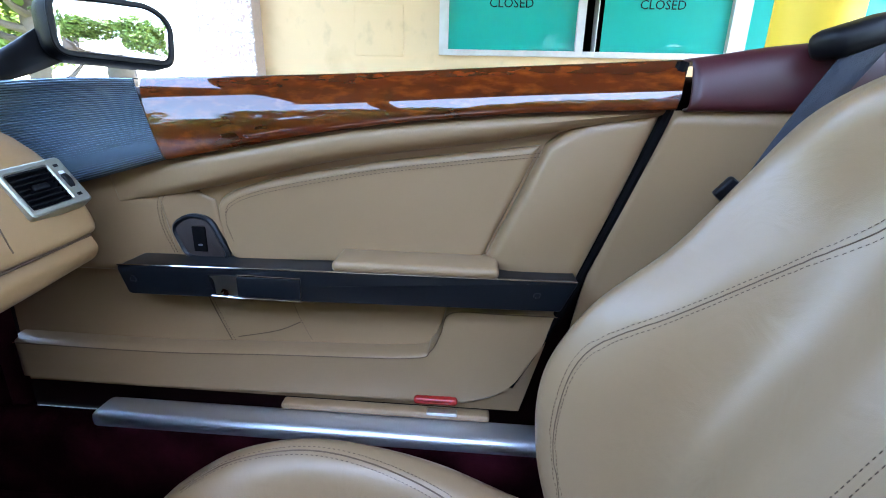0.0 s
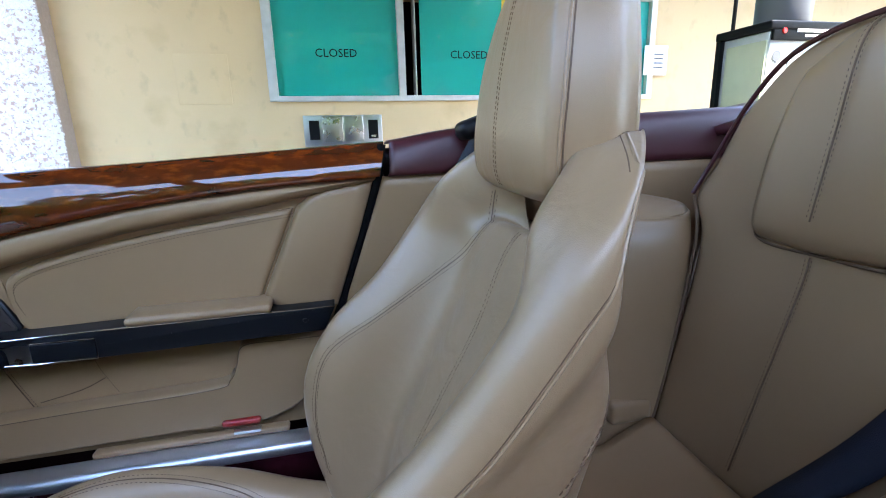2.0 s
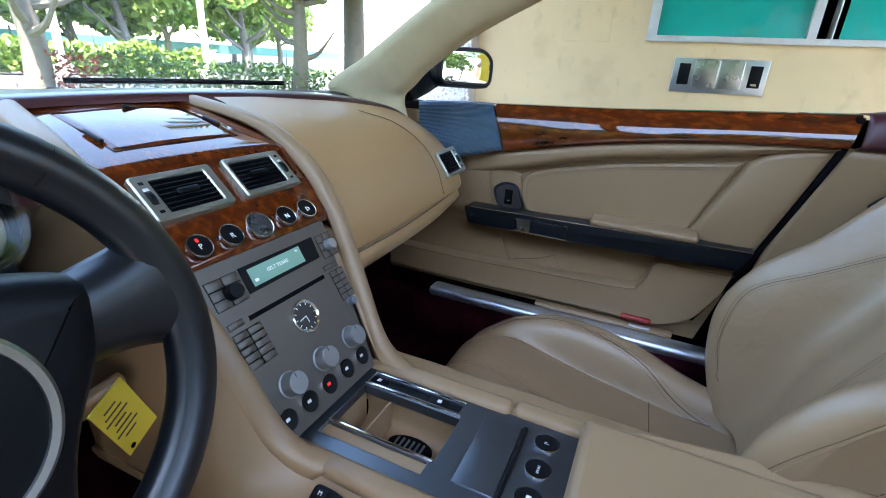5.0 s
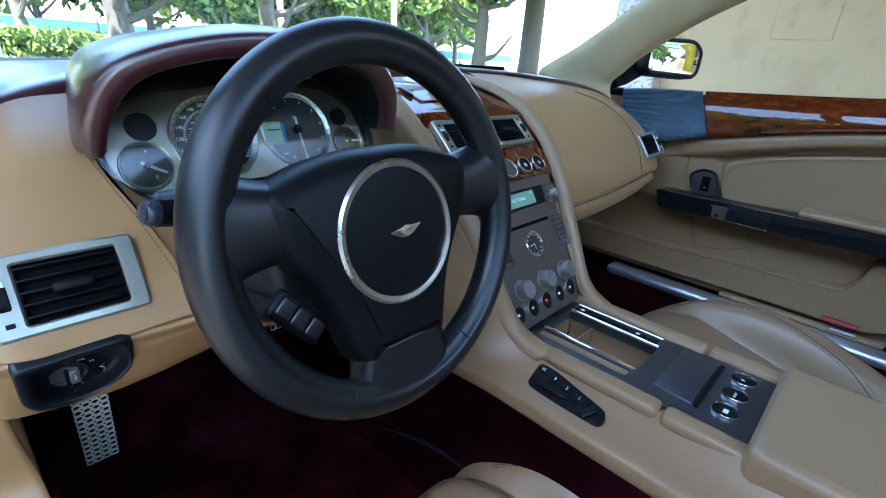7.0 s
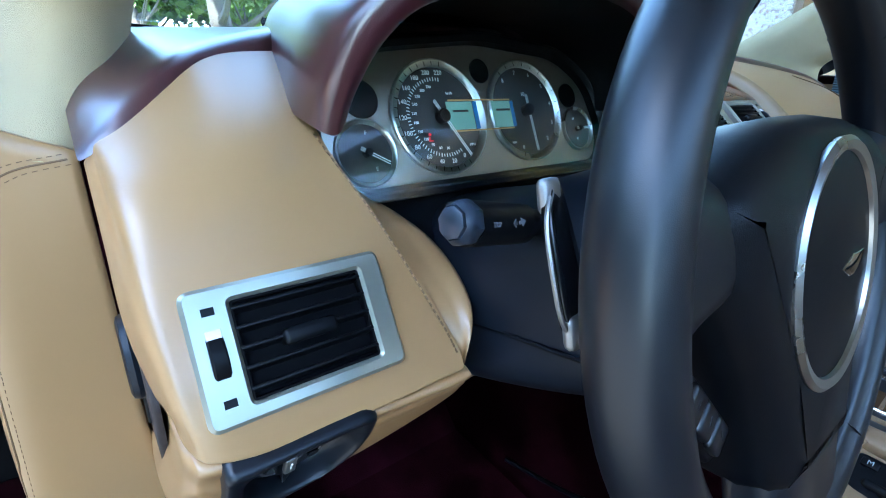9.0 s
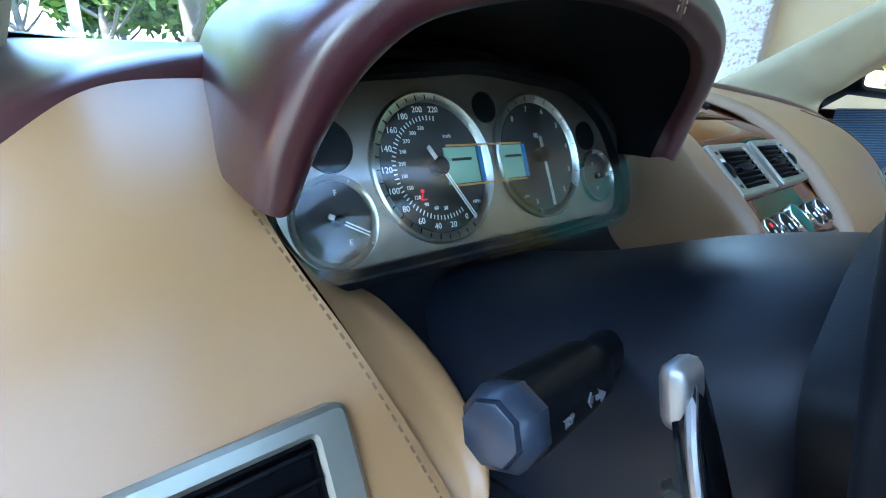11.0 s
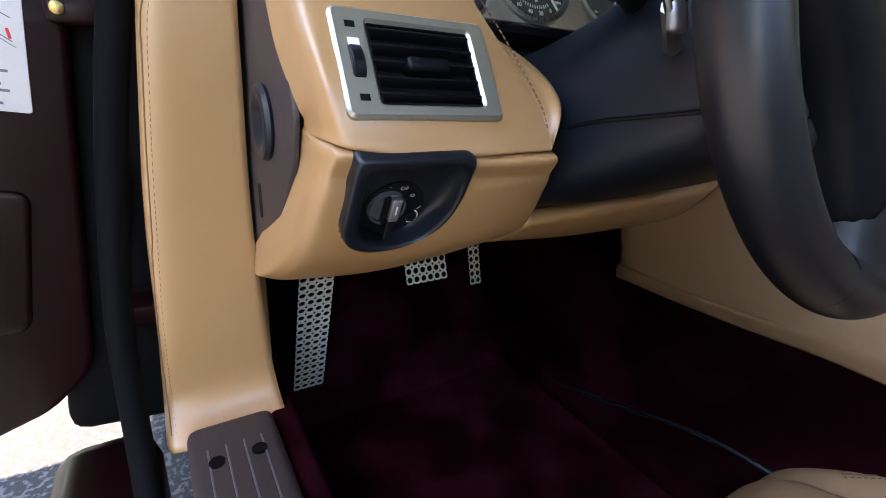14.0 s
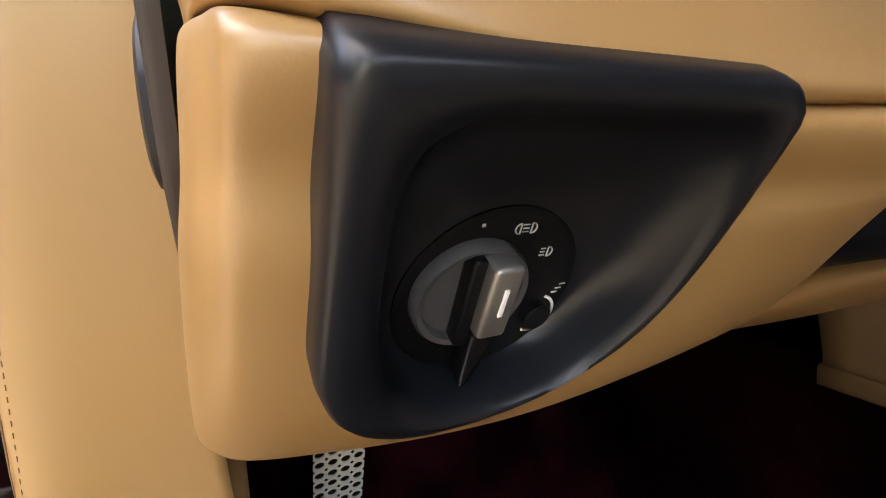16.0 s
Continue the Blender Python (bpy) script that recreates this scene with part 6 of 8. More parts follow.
def binnacle():
    b = thing("instrument_binnacle", "instrument cluster under a burgundy leather hood", "instrument cluster", (-0.14, HC, 0.7))
    # the lip of the opening, from its left tip over the crown to its right tip
    lip = list(zip((-0.177, -0.173, -0.160, -0.134, -0.074, 0, 0.07, 0.115, 0.145, 0.160, 0.163), (0.811, 0.838, 0.865, 0.885, 0.900, 0.905, 0.899, 0.884, 0.862, 0.838, 0.812), (-0.085, -0.070, -0.058, -0.050, -0.046, -0.046, -0.050, -0.060, -0.076, -0.090, -0.098)))
    wide = (-0.194, -0.192, -0.178, -0.146, -0.077, 0, 0.078, 0.132, 0.166, 0.182, 0.185)
    rise = [max(0, z - 0.811) / 0.094 for y, z, x in lip]
    shell = lambda x, base, top, k: [(x, HC + w * k, base + (top - base) * r) for w, r in zip(wide, rise)]
    rows = [[(x - 0.006, HC + y * 0.985, z - 0.003) for y, z, x in lip], [(x + 0.004, HC + y, z - 0.001) for y, z, x in lip],
            [(x + 0.009, HC + (y + w) / 2, z + 0.010 * r - 0.004 * (1 - r)) for (y, z, x), w, r in zip(lip, wide, rise)],
            [(x + 0.002, HC + w, z + 0.021 * r) for (y, z, x), w, r in zip(lip, wide, rise)],
            [(x - 0.040, HC + w, z + 0.027 * r + 0.006 * (1 - r)) for (y, z, x), w, r in zip(lip, wide, rise)],
            shell(-0.165, 0.820, 0.930, 0.955), shell(-0.23, 0.847, 0.924, 0.89), shell(-0.30, 0.866, 0.905, 0.76), shell(-0.38, 0.872, 0.886, 0.66)]
    part("hood", loft(rows, 90, 60), BURGUNDY_DASH, b, "burgundy leather hood")
    inner = [rows[0], [(-0.13, HC + y * 0.985, z - 0.004) for y, z, x in lip], [(-0.195, HC + y * 0.97, z - 0.012) for y, z, x in lip]]
    part("hood_lining", loft(inner, 60, 16), BLACK, b, "black hood lining")
    tree_row = [(x, HC + 0.018, z) for x, z in ((-0.036, 0.899), (-0.036, 0.912), (-0.046, 0.923), (-0.09, 0.928), (-0.165, 0.930), (-0.23, 0.924), (-0.30, 0.905))]
    part("seam", tube([(x, y + 0.0, z + 0.0005) for x, y, z in tree_row], 0.0010, 5, 40), SEAM, b)
    for dy in (-0.004, 0.004):
        part("stitching", stitches([(x, y + dy, z + 0.0008) for x, y, z in tree_row], 0.0045, 0.003, 0.0005), THREAD, b, "pale stitching across the hood")
    part("lower_lining", loft([[(-0.165, HC + k * 0.17, 0.80), (-0.13, HC + k * 0.165, 0.735), (-0.09, HC + k * 0.15, 0.715)] for k in (-0.97, -0.5, 0, 0.5, 0.97)], 12, 20), BLACK, b)
    g = axes((-0.144, -0.425, 0.806), (0, 1, 0), (-0.4, 0, 0.917))
    face = rounded([Vector(p) for p in ((-0.100, -0.055), (0.205, -0.055), (0.218, -0.02), (0.205, 0.03), (0.165, 0.058), (0.055, 0.068), (-0.058, 0.055), (-0.112, 0.03), (-0.118, -0.02))], 0.02)
    part("panel", plate(face, g, -0.01, 0.0, 0.002), CLUSTER, b, "brushed metal instrument panel")
    part("surround", ring_plate(shrink(face, -0.010), shrink(face, 0.0), g, -0.01, 0.012, 0.004), BLACK, b, "black surround")

    def dial(a, bb, r, marks, first, last, numbers, numeral_r, size, needle, nr):
        m = at(a, bb, 0, g)
        dd = part("gauge", lathe([(r, 0), (r, 0.003), (r * 0.97, 0.004), (r * 0.90, 0.003), (r * 0.86, 0.001)], m, 56), SATIN, b, "gauge in a satin metal ring")
        part("dial_face", lathe([(r * 0.88, -0.001), (r * 0.88, 0.0008), (0, 0.0008)], m, 48), DIAL, dd, "dark dial face")
        bm = bmesh.new()
        for k in range(marks):
            ang = first + (last - first) * k / (marks - 1)
            long = k % 2 == 0
            join(bm, box((0.0007, r * (0.09 if long else 0.06), 0.0003), m @ Matrix.Rotation(radians(ang), 4, "Z") @ Matrix.Translation((0, r * 0.92, 0.0036))))
        part("marks", bm, BLACK if marks > 15 else WHITE, dd)
        bm = bmesh.new()
        for k, word in enumerate(numbers):
            ang = radians(first + (last - first) * k / max(1, len(numbers) - 1))
            join(bm, letters(word, size, at(-math.sin(ang) * numeral_r, math.cos(ang) * numeral_r, 0.0012, m)))
        part("numerals", bm, WHITE, dd, smooth=False)
        nb = bmesh.new()
        for e in (-0.0009, 0.0009):
            join(nb, box((0.0008, nr, 0.0006), m @ Matrix.Rotation(radians(needle), 4, "Z") @ Matrix.Translation((e, nr * 0.44, 0.0062))))
        part("needle", nb, WHITE, dd, "slim white twin-line needle")
        part("needle_tail", box((0.0034, nr * 0.30, 0.001), m @ Matrix.Rotation(radians(needle + 180), 4, "Z") @ Matrix.Translation((0, nr * 0.19, 0.0062)), 0.0004, 1), SATIN, dd)
        part("hub", lathe([(r * 0.12, 0), (r * 0.12, 0.0075), (r * 0.10, 0.0085), (0, 0.0085)], m, 24), BLACK, dd)
        return dd

    sp = dial(0.0, 0.0, 0.051, 23, 207, -9, [str(20 * k) for k in range(12)], 0.0395, 0.0058, 211, 0.046)
    m = at(0, 0, 0, g)
    bm, bn = bmesh.new(), bmesh.new()
    for k in range(1, 12):
        ang = radians(182 - 16.7 * (k - 1))
        join(bm, letters(str(30 * k), 0.0036, at(-math.sin(ang) * 0.0275, math.cos(ang) * 0.0275, 0.0012, m)))
    for k in range(45):
        ang = radians(207 - 216 * k / 44)
        if not 285 < (math.degrees(ang) % 360) < 345:
            join(bn, box((0.0008, 0.0026 if k % 2 else 0.0034, 0.0003), m @ Matrix.Rotation(ang, 4, "Z") @ Matrix.Translation((0, 0.0335, 0.001))))
    part("inner_numerals", bm, WHITE, sp, smooth=False)
    part("inner_marks", bn, WHITE, sp)
    part("warning_lamp", join(join(lathe([(0.0014, 0), (0.0014, 0.0003), (0, 0.0003)], at(-0.0155, -0.0145, 0.0010, m), 14), box((0.0012, 0.0045, 0.0003), at(-0.0168, -0.0185, 0.0012, m) @ Matrix.Rotation(radians(-24), 4, "Z"))), box((0.0036, 0.0010, 0.0003), at(-0.0148, -0.0200, 0.0012, m))), RED_LAMP, sp, "lit red warning lamp")
    part("lettering", join(letters("km/h", 0.0035, at(0.014, 0.021, 0.0012, m)), letters("MPH", 0.0035, at(0.030, -0.026, 0.0012, m))), WHITE, sp, smooth=False)
    tc = dial(0.108, 0.003, 0.0505, 17, 161, 399, list("012345678"), 0.0385, 0.0060, 183, 0.044)
    part("lettering", join(letters("10", 0.006, at(0.108, 0.0195, 0.0012, g)), letters("RPM", 0.003, at(0.084, -0.028, 0.0012, g))), WHITE, tc, smooth=False)
    fu = dial(-0.080, -0.026, 0.027, 3, 232, -28, [], 0.02, 0.006, 240, 0.021)
    part("lettering", join(letters("F", 0.005, at(-0.077, -0.010, 0.0014, g)), letters("E", 0.005, at(-0.073, -0.039, 0.0014, g))), WHITE, fu, smooth=False)
    te = dial(0.184, -0.019, 0.024, 3, -150, -30, [], 0.02, 0.006, -90, 0.018)
    part("lettering", join(letters("H", 0.004, at(0.180, -0.008, 0.0014, g)), letters("C", 0.004, at(0.182, -0.030, 0.0014, g))), WHITE, te, smooth=False)
    for a, bb, r in ((-0.075, 0.017, 0.0155), (0.056, 0.042, 0.0115), (0.178, 0.018, 0.013)):
        part("lamp_window", lathe([(r, 0), (r, 0.0012), (r * 0.95, 0.0004), (0, 0.0004)], at(a, bb, 0, g), 32), BLACK, b, "round dark lamp window")
    for x0, x1 in ((0.006, 0.036), (0.060, 0.088)):
        w = part("display", box((x1 - x0, 0.025, 0.001), at((x0 + x1) / 2, 0.0, 0.0035, g), 0.0003, 1), LCD, b, "lit pale green display")
        part("display_bar", box((0.018, 0.002, 0.0003), at((x0 + x1) / 2, 0.004, 0.0042, g)), DIAL, w)
        for sgn in (1, -1):
            part("display_edge", box((x1 - x0 + 0.010, 0.0012, 0.001), at((x0 + x1) / 2 + (0.008 if x0 < 0.03 else -0.008), sgn * 0.0138, 0.0038, g)), AMBER, w, "amber edge line")
        part("blue_edge", box((0.0045, 0.025, 0.0012), at(x1 + 0.003 if x0 < 0.03 else x1 - 0.0015, 0.0, 0.0038, g), 0.0004, 1), BLUE_EDGE, w, "blue glowing display edge")
    cover = part("cover_glass", plate(shrink(face, -0.012), at(0, 0, 0.022, g), -0.001, 0.001, 0.0004), GLASS, b, "clear cover glass")
    cover.visible_shadow = False
    return b


binnacle()


# ---- steering ----
WH = axes((0.137, -0.376, 0.759), (0, 1, 0), (-0.238, 0, 0.971))


def steering():
    w = thing("steering_wheel", "black leather steering wheel with a silver-ringed centre pad", "steering wheel", (0.147, -0.376, 0.759))
    cx, cy, R = -0.002, 0.006, 0.163
    # rim: a hand-shaped section with a shallow groove along its inner front
    rim = []
    for k in range(96):
        a = 2 * math.pi * k / 96
        row = []
        for q in range(32):
            f = 2 * math.pi * q / 32
            wide = abs((f - 2.15 + math.pi) % (2 * math.pi) - math.pi)
            r = 0.0182 * (1 - 0.10 * math.exp(-(wide / 0.22) ** 2) + 0.03 * math.exp(-((wide - 0.55) / 0.3) ** 2))
            rad = R + r * math.cos(f) * 1.02
            row.append(WH @ Vector((cx + rad * math.sin(a), cy + rad * math.cos(a), -0.012 + r * math.sin(f))))
        rim.append(row)
    rim.append(rim[0])
    bm = grid(rim, True)
    bmesh.ops.remove_doubles(bm, verts=bm.verts, dist=1e-6)
    part("rim", bm, BLACK_LEATHER, w, "black leather rim")
    for ang in (-42, 40, 152, -152):
        a = radians(ang)
        c = WH @ Vector((cx + R * math.sin(a), cy + R * math.cos(a), -0.012))
        d = (WH.to_3x3() @ Vector((math.cos(a), -math.sin(a), 0))).normalized()
        q = d.to_track_quat("Z", "Y").to_matrix().to_4x4()
        q.translation = c
        part("rim_seam", lathe([(0.0178, -0.0008), (0.0186, 0), (0.0178, 0.0008)], q, 20), BLACK, w)
    for a0, a1 in ((25, 70), (105, 150), (-165, -145)):
        bm = bmesh.new()
        for k in range(26):
            a = radians(a0 + (a1 - a0) * k / 25)
            c = WH @ Vector((cx + (R - 0.0160) * math.sin(a), cy + (R - 0.0160) * math.cos(a), -0.004))
            tdir = WH.to_3x3() @ Vector((math.cos(a), -math.sin(a), 0))
            side = WH.to_3x3() @ Vector((math.sin(a) * 0.6, math.cos(a) * 0.6, 0.8))
            e = (tdir * (0.8 if k % 2 else -0.8) + side).normalized() * 0.0016
            join(bm, tube([c - e, c + e], 0.00026, 4))
        part("rim_stitching", bm, GREY_THREAD, w, "grey cross stitching")
    pad_o = [Vector(p) for p in ((-0.128, 0.052), (-0.118, 0.012), (-0.075, -0.05), (-0.055, -0.118), (0.045, -0.120), (0.062, -0.05), (0.100, 0.012), (0.108, 0.058), (0.05, 0.078), (-0.06, 0.078))]
    out = rounded(pad_o, [0.02, 0.02, 0.03, 0.012, 0.012, 0.03, 0.02, 0.02, 0.05, 0.05], 6)
    rows = [[WH @ Vector((p.x, p.y, h)) for p in shrink(out, d)] for d, h in ((0.0, -0.045), (-0.002, -0.02), (0.002, -0.006), (0.008, 0.001), (0.022, 0.006))]
    part("airbag_pad", grid(rows, True, True), BLACK, w, "black grained centre pad")
    for sx in (-1, 1):
        sp = [[WH @ Vector((sx * x + (-0.004), y, h)) for x, y, h in r] for r in (((0.09, 0.055, -0.028), (0.13, 0.065, -0.024), (0.160, 0.075, -0.018)), ((0.09, 0.045, -0.008), (0.13, 0.05, -0.006), (0.158, 0.06, -0.004)), ((0.09, 0.015, -0.008), (0.13, 0.012, -0.006), (0.160, 0.005, -0.004)), ((0.09, 0.0, -0.028), (0.13, -0.004, -0.026), (0.163, -0.015, -0.018)))]
        part("spoke", loft(sp, 16, 16), BLACK_LEATHER, w, "black leather spoke", solid=0.01)
    low = [[WH @ Vector((x, y, h)) for x, y, h in r] for r in (((-0.05, -0.10, -0.03), (-0.058, -0.13, -0.026), (-0.075, -0.152, -0.02)), ((-0.04, -0.10, -0.002), (-0.045, -0.13, -0.004), (-0.05, -0.156, -0.004)), ((0.03, -0.10, -0.002), (0.036, -0.13, -0.004), (0.042, -0.156, -0.004)), ((0.04, -0.10, -0.03), (0.05, -0.13, -0.026), (0.068, -0.152, -0.02)))]
    part("spoke", loft(low, 16, 16), BLACK_LEATHER, w, "black leather lower spoke", solid=0.01)
    tilt = Matrix.Rotation(radians(5), 4, "Z")
    rm = at(-0.004, 0.001, 0.006, WH) @ tilt
    part("silver_ring", lathe([(0.066, -0.002), (0.0665, 0.001), (0.064, 0.003), (0.0595, 0.002), (0.0585, -0.002)], rm, 72), SATIN, w, "brushed silver ring")
    part("centre_disc", lathe([(0.059, -0.003), (0.059, 0.0), (0.03, 0.003), (0, 0.004)], rm, 60), BLACK, w, "black centre disc")
    badge = [Vector(p) for p in ((-0.019, 0.003), (-0.006, 0.0045), (0.0, 0.006), (0.006, 0.0045), (0.019, 0.003), (0.008, -0.004), (0, -0.0055), (-0.008, -0.004))]
    part("badge", plate(badge, rm @ Matrix.Translation((0.004, 0, 0)), 0.002, 0.0055, 0.0006), CHROME, w, "small plain winged silver badge")
    bp = at(-0.103, -0.053, -0.022, WH) @ Matrix.Rotation(radians(-49), 4, "Z")
    pod = part("button_pod", box((0.058, 0.026, 0.010), bp, 0.005), BLACK, w, "black switch pod on the spoke")
    for k in range(3):
        part("spoke_button", box((0.0152, 0.017, 0.006), at(-0.0165 + 0.0165 * k, 0, 0.0055, bp), 0.0025), BLACK_LEATHER, pod)
    for k in range(3):
        part("mark", box((0.0008, 0.005, 0.0003), at(-0.0165 + 0.0165 * k, 0.001, 0.0086, bp) @ Matrix.Rotation(radians(30 * k), 4, "Z")), GREY_THREAD, pod)
    # column shroud and controls
    c = thing("steering_column", "dark steering column shroud with indicator stalk and shift paddles", "steering column", (0.0, -0.376, 0.65))
    sec = lambda x, z0, z1, w2: [(x, -0.376 + a * w2, z0 + (z1 - z0) * b) for a, b in ((-1, 0.35), (-0.95, 0.7), (-0.6, 0.95), (0, 1), (0.6, 0.95), (0.95, 0.7), (1, 0.35), (0.85, 0.05), (0, 0), (-0.85, 0.05))]
    part("shroud", loft([sec(0.095, 0.68, 0.800, 0.08), sec(0.08, 0.664, 0.812, 0.098), sec(0.02, 0.634, 0.795, 0.105), sec(-0.06, 0.60, 0.760, 0.105), sec(-0.14, 0.57, 0.735, 0.10)], 60, 24, True, True), SHROUD, c, "dark blue-black plastic shroud")
    part("shroud_seam", tube([(0.086, -0.478, 0.700), (0.02, -0.482, 0.688), (-0.05, -0.482, 0.67)], 0.0014, 6), BLACK, c)
    st = part("stalk", tube([(0.015, -0.46, 0.762), (0.026, -0.50, 0.771), (0.036, -0.546, 0.782)], 0.0112, 20, 12, taper=lambda f: 0.72 if f < 0.42 else 1.0), BLACK, c, "black indicator stalk")
    q = (Vector((0.037, -0.548, 0.783)) - Vector((0.03, -0.50, 0.773))).to_track_quat("Z", "Y").to_matrix().to_4x4()
    q.translation = (0.037, -0.548, 0.783)
    part("stalk_end", lathe([(0.0108, -0.003), (0.0112, 0.0), (0.0110, 0.004), (0.0085, 0.0070), (0.0080, 0.0066), (0.0078, 0.0085), (0.0070, 0.0090), (0.0, 0.0090)], q, 8), STALK_END, st, "faceted grey end button")
    part("lettering", letters("TRIP", 0.0036, axes((0.0448, -0.533, 0.7815), (-0.2, 0.96, -0.2), (-0.3, 0.1, 0.9))), GREY, st, smooth=False)
    for k in (0, 1):
        part("arrow_mark", plate([Vector(p) for p in ((-0.002, 0), (0.0005, 0.0022), (0.0005, 0.0009), (0.002, 0.0009), (0.002, -0.0009), (0.0005, -0.0009), (0.0005, -0.0022))], axes((0.0412, -0.517 + 0.0048 * k, 0.7785), (-0.2, 0.96 if not k else -0.96, -0.2), (-0.3, 0.1, 0.9)), -0.0004, 0.0002, 0.0001), GREY, st)
    for s in (-1, 1):
        P = lambda x, w, z: (x, -0.376 + s * (w - 0.005), 0.739 + (z - 0.72) * 0.70)
        part("paddle", loft([[P(0.062, 0.148, 0.815), P(0.064, 0.154, 0.814)], [P(0.067, 0.146, 0.80), P(0.071, 0.160, 0.795)], [P(0.079, 0.144, 0.76), P(0.083, 0.163, 0.76)], [P(0.086, 0.146, 0.735), P(0.088, 0.160, 0.733)], [P(0.088, 0.148, 0.722), P(0.090, 0.154, 0.721)]], 6, 24), GLOSS, c, "glossy black shift paddle", solid=0.005)
        part("paddle_edge", tube([P(0.064, 0.149, 0.816), P(0.073, 0.162, 0.795), P(0.084, 0.166, 0.762), P(0.089, 0.162, 0.735), P(0.090, 0.150, 0.720)], 0.0013, 8, 24), KNOB_METAL, c, "satin metal paddle edge")
        for tx, tz, ty in ((0.065, 0.806, 0.153), (0.090, 0.728, 0.155)):
            q2 = P(tx, ty, tz)
            part("paddle_tip", box((0.007, 0.012, 0.016), pose(*q2, 0, -15, 0), 0.0034), KNOB_METAL, c, "satin metal tip")
        part("paddle_arm", tube([(0.084, -0.376 + s * 0.148, 0.75), (0.07, -0.376 + s * 0.12, 0.735), (0.05, -0.376 + s * 0.09, 0.735)], 0.005, 8, 12), SATIN, c)
    tag = part("tag", box((0.002, 0.040, 0.075), pose(0.05, -0.237, 0.640, 22, 0, 14), 0.001), YELLOW, c, "yellow paper tag hanging from the column")
    tm = pose(0.05, -0.237, 0.640, 22, 0, 14)
    part("punch_hole", lathe([(0.003, 0), (0, 0.0003)], at(0.0012, -0.012, -0.031, tm) @ Matrix.Rotation(radians(90), 4, "Y"), 12), RUBBER, tag)
    for k in range(7):
        part("text_bar", box((0.0004, 0.014 + 0.006 * (k % 3), 0.0018), at(0.0012, -0.004, 0.024 - 0.0065 * k, tm)), SEAM, tag)


STALK_END = material("stalk_end", (0.020, 0.027, 0.040), 0.35)
GREY_THREAD = material("grey_thread", (0.016, 0.017, 0.019), 0.8)
steering()


# ---- driver's side ----
def light_switch():
    m = SWITCH_FACE
    s = thing("light_switch", "black headlamp switch panel with a rotary knob", "switch", (0, -0.62, 0.66))
    c = Vector((0.007, -0.042))
    inner = rounded([Vector(p) for p in ((-0.0275, -0.001), (0.036, -0.0005), (0.0425, -0.020), (0.0425, -0.045), (0.028, -0.068), (0.008, -0.0745), (-0.011, -0.0715), (-0.0235, -0.060), (-0.0277, -0.035))], [0.018, 0.012, 0.01, 0.01, 0.014, 0.012, 0.012, 0.012, 0.012], 7)
    n = 120
    o, i = radial(SWITCH_OUTLINE, c, n), radial(inner, c, n)
    dm = at(0.0050, -0.0510, -0.0125, m) @ Matrix.Rotation(radians(-4), 4, "X") @ Matrix.Scale(1.0, 4)
    face = [dm @ Vector((0.0235 * math.cos(2 * math.pi * k / n), 0.0235 * math.sin(2 * math.pi * k / n), 0)) for k in range(n)]
    row = lambda f, h: [m @ Vector((*(p.lerp(q, f)), h)) for p, q in zip(o, i)]
    rows = [row(0, -0.03), row(0, 0.000), row(0.05, 0.0030), row(0.16, 0.0045), row(0.55, 0.0048), row(0.85, 0.0040), row(1.0, 0.0012)]
    rim = rows[-1]
    for f, drop in ((0.10, 0.0035), (0.25, 0.0055), (0.55, 0.0055), (0.80, 0.0030), (1.0, 0.0)):
        rows.append([a.lerp(b, f) - (dm.to_3x3() @ Vector((0, 0, drop))) for a, b in zip(rim, face)])
    part("surround", grid(rows, True), SWITCH, s, "black plastic surround with a smooth dish", auto=70)
    part("dial_plate", lathe([(0.0235, -0.004), (0.0235, 0.0006), (0.0225, 0.001), (0, 0.001)], dm, 64), BLACK, s, "round black dial plate")
    d = at(-0.0065, 0.0028, 0.001, dm)
    k = part("rotary_knob", lathe([(0.0139, 0), (0.0139, 0.0025), (0.0133, 0.0036), (0.0121, 0.0032), (0.0114, 0.001), (0, 0.001)], d, 56), KNOB, s, "grey rotary knob ring")
    part("knob_web", box((0.0034, 0.024, 0.005), at(-0.0018, 0, 0.0030, d), 0.0010), BLACK, k)
    part("knob_bar", box((0.0074, 0.0195, 0.007), at(0.0035, 0.002, 0.0050, d), 0.0014), KNOB_METAL, k, "raised satin grip")
    fin = [Vector(p) for p in ((0.0, -0.007), (0.007, -0.007), (0.0065, -0.013), (0.0028, -0.0255), (0.0010, -0.0255))]
    part("knob_fin", plate(fin, d, 0.0, 0.0065, 0.0012), BLACK, k, "black tapering grip end")
    part("fin_edge", tube([d @ Vector(p) for p in ((0.0, -0.008, 0.0066), (0.0003, -0.016, 0.0064), (0.0010, -0.0255, 0.0060))], 0.0003, 5), KNOB, k)
    part("knob_line", box((0.0012, 0.0075, 0.0006), at(0.0035, 0.003, 0.0087, d), 0.0002, 1), WHITE, k)
    part("dimmer", lathe([(0.0040, 0), (0.0040, 0.002), (0.0034, 0.0024), (0, 0.002)], at(0.0150, -0.0085, 0.001, dm), 24), BLACK, s, "small dimmer wheel")
    arc = [dm @ Vector((0.0150 + 0.0056 * math.cos(a), -0.0085 + 0.0056 * math.sin(a), 0.0012)) for a in [radians(-110 + 15 * j) for j in range(13)]]
    part("dimmer_arc", tube(arc, 0.00045, 5), WHITE, s, "white printed arc")
    bm = bmesh.new()
    bar = lambda x, y, w, h: join(bm, box((w, h, 0.0003), at(x, y, 0.0011, dm), 0.0001, 1))

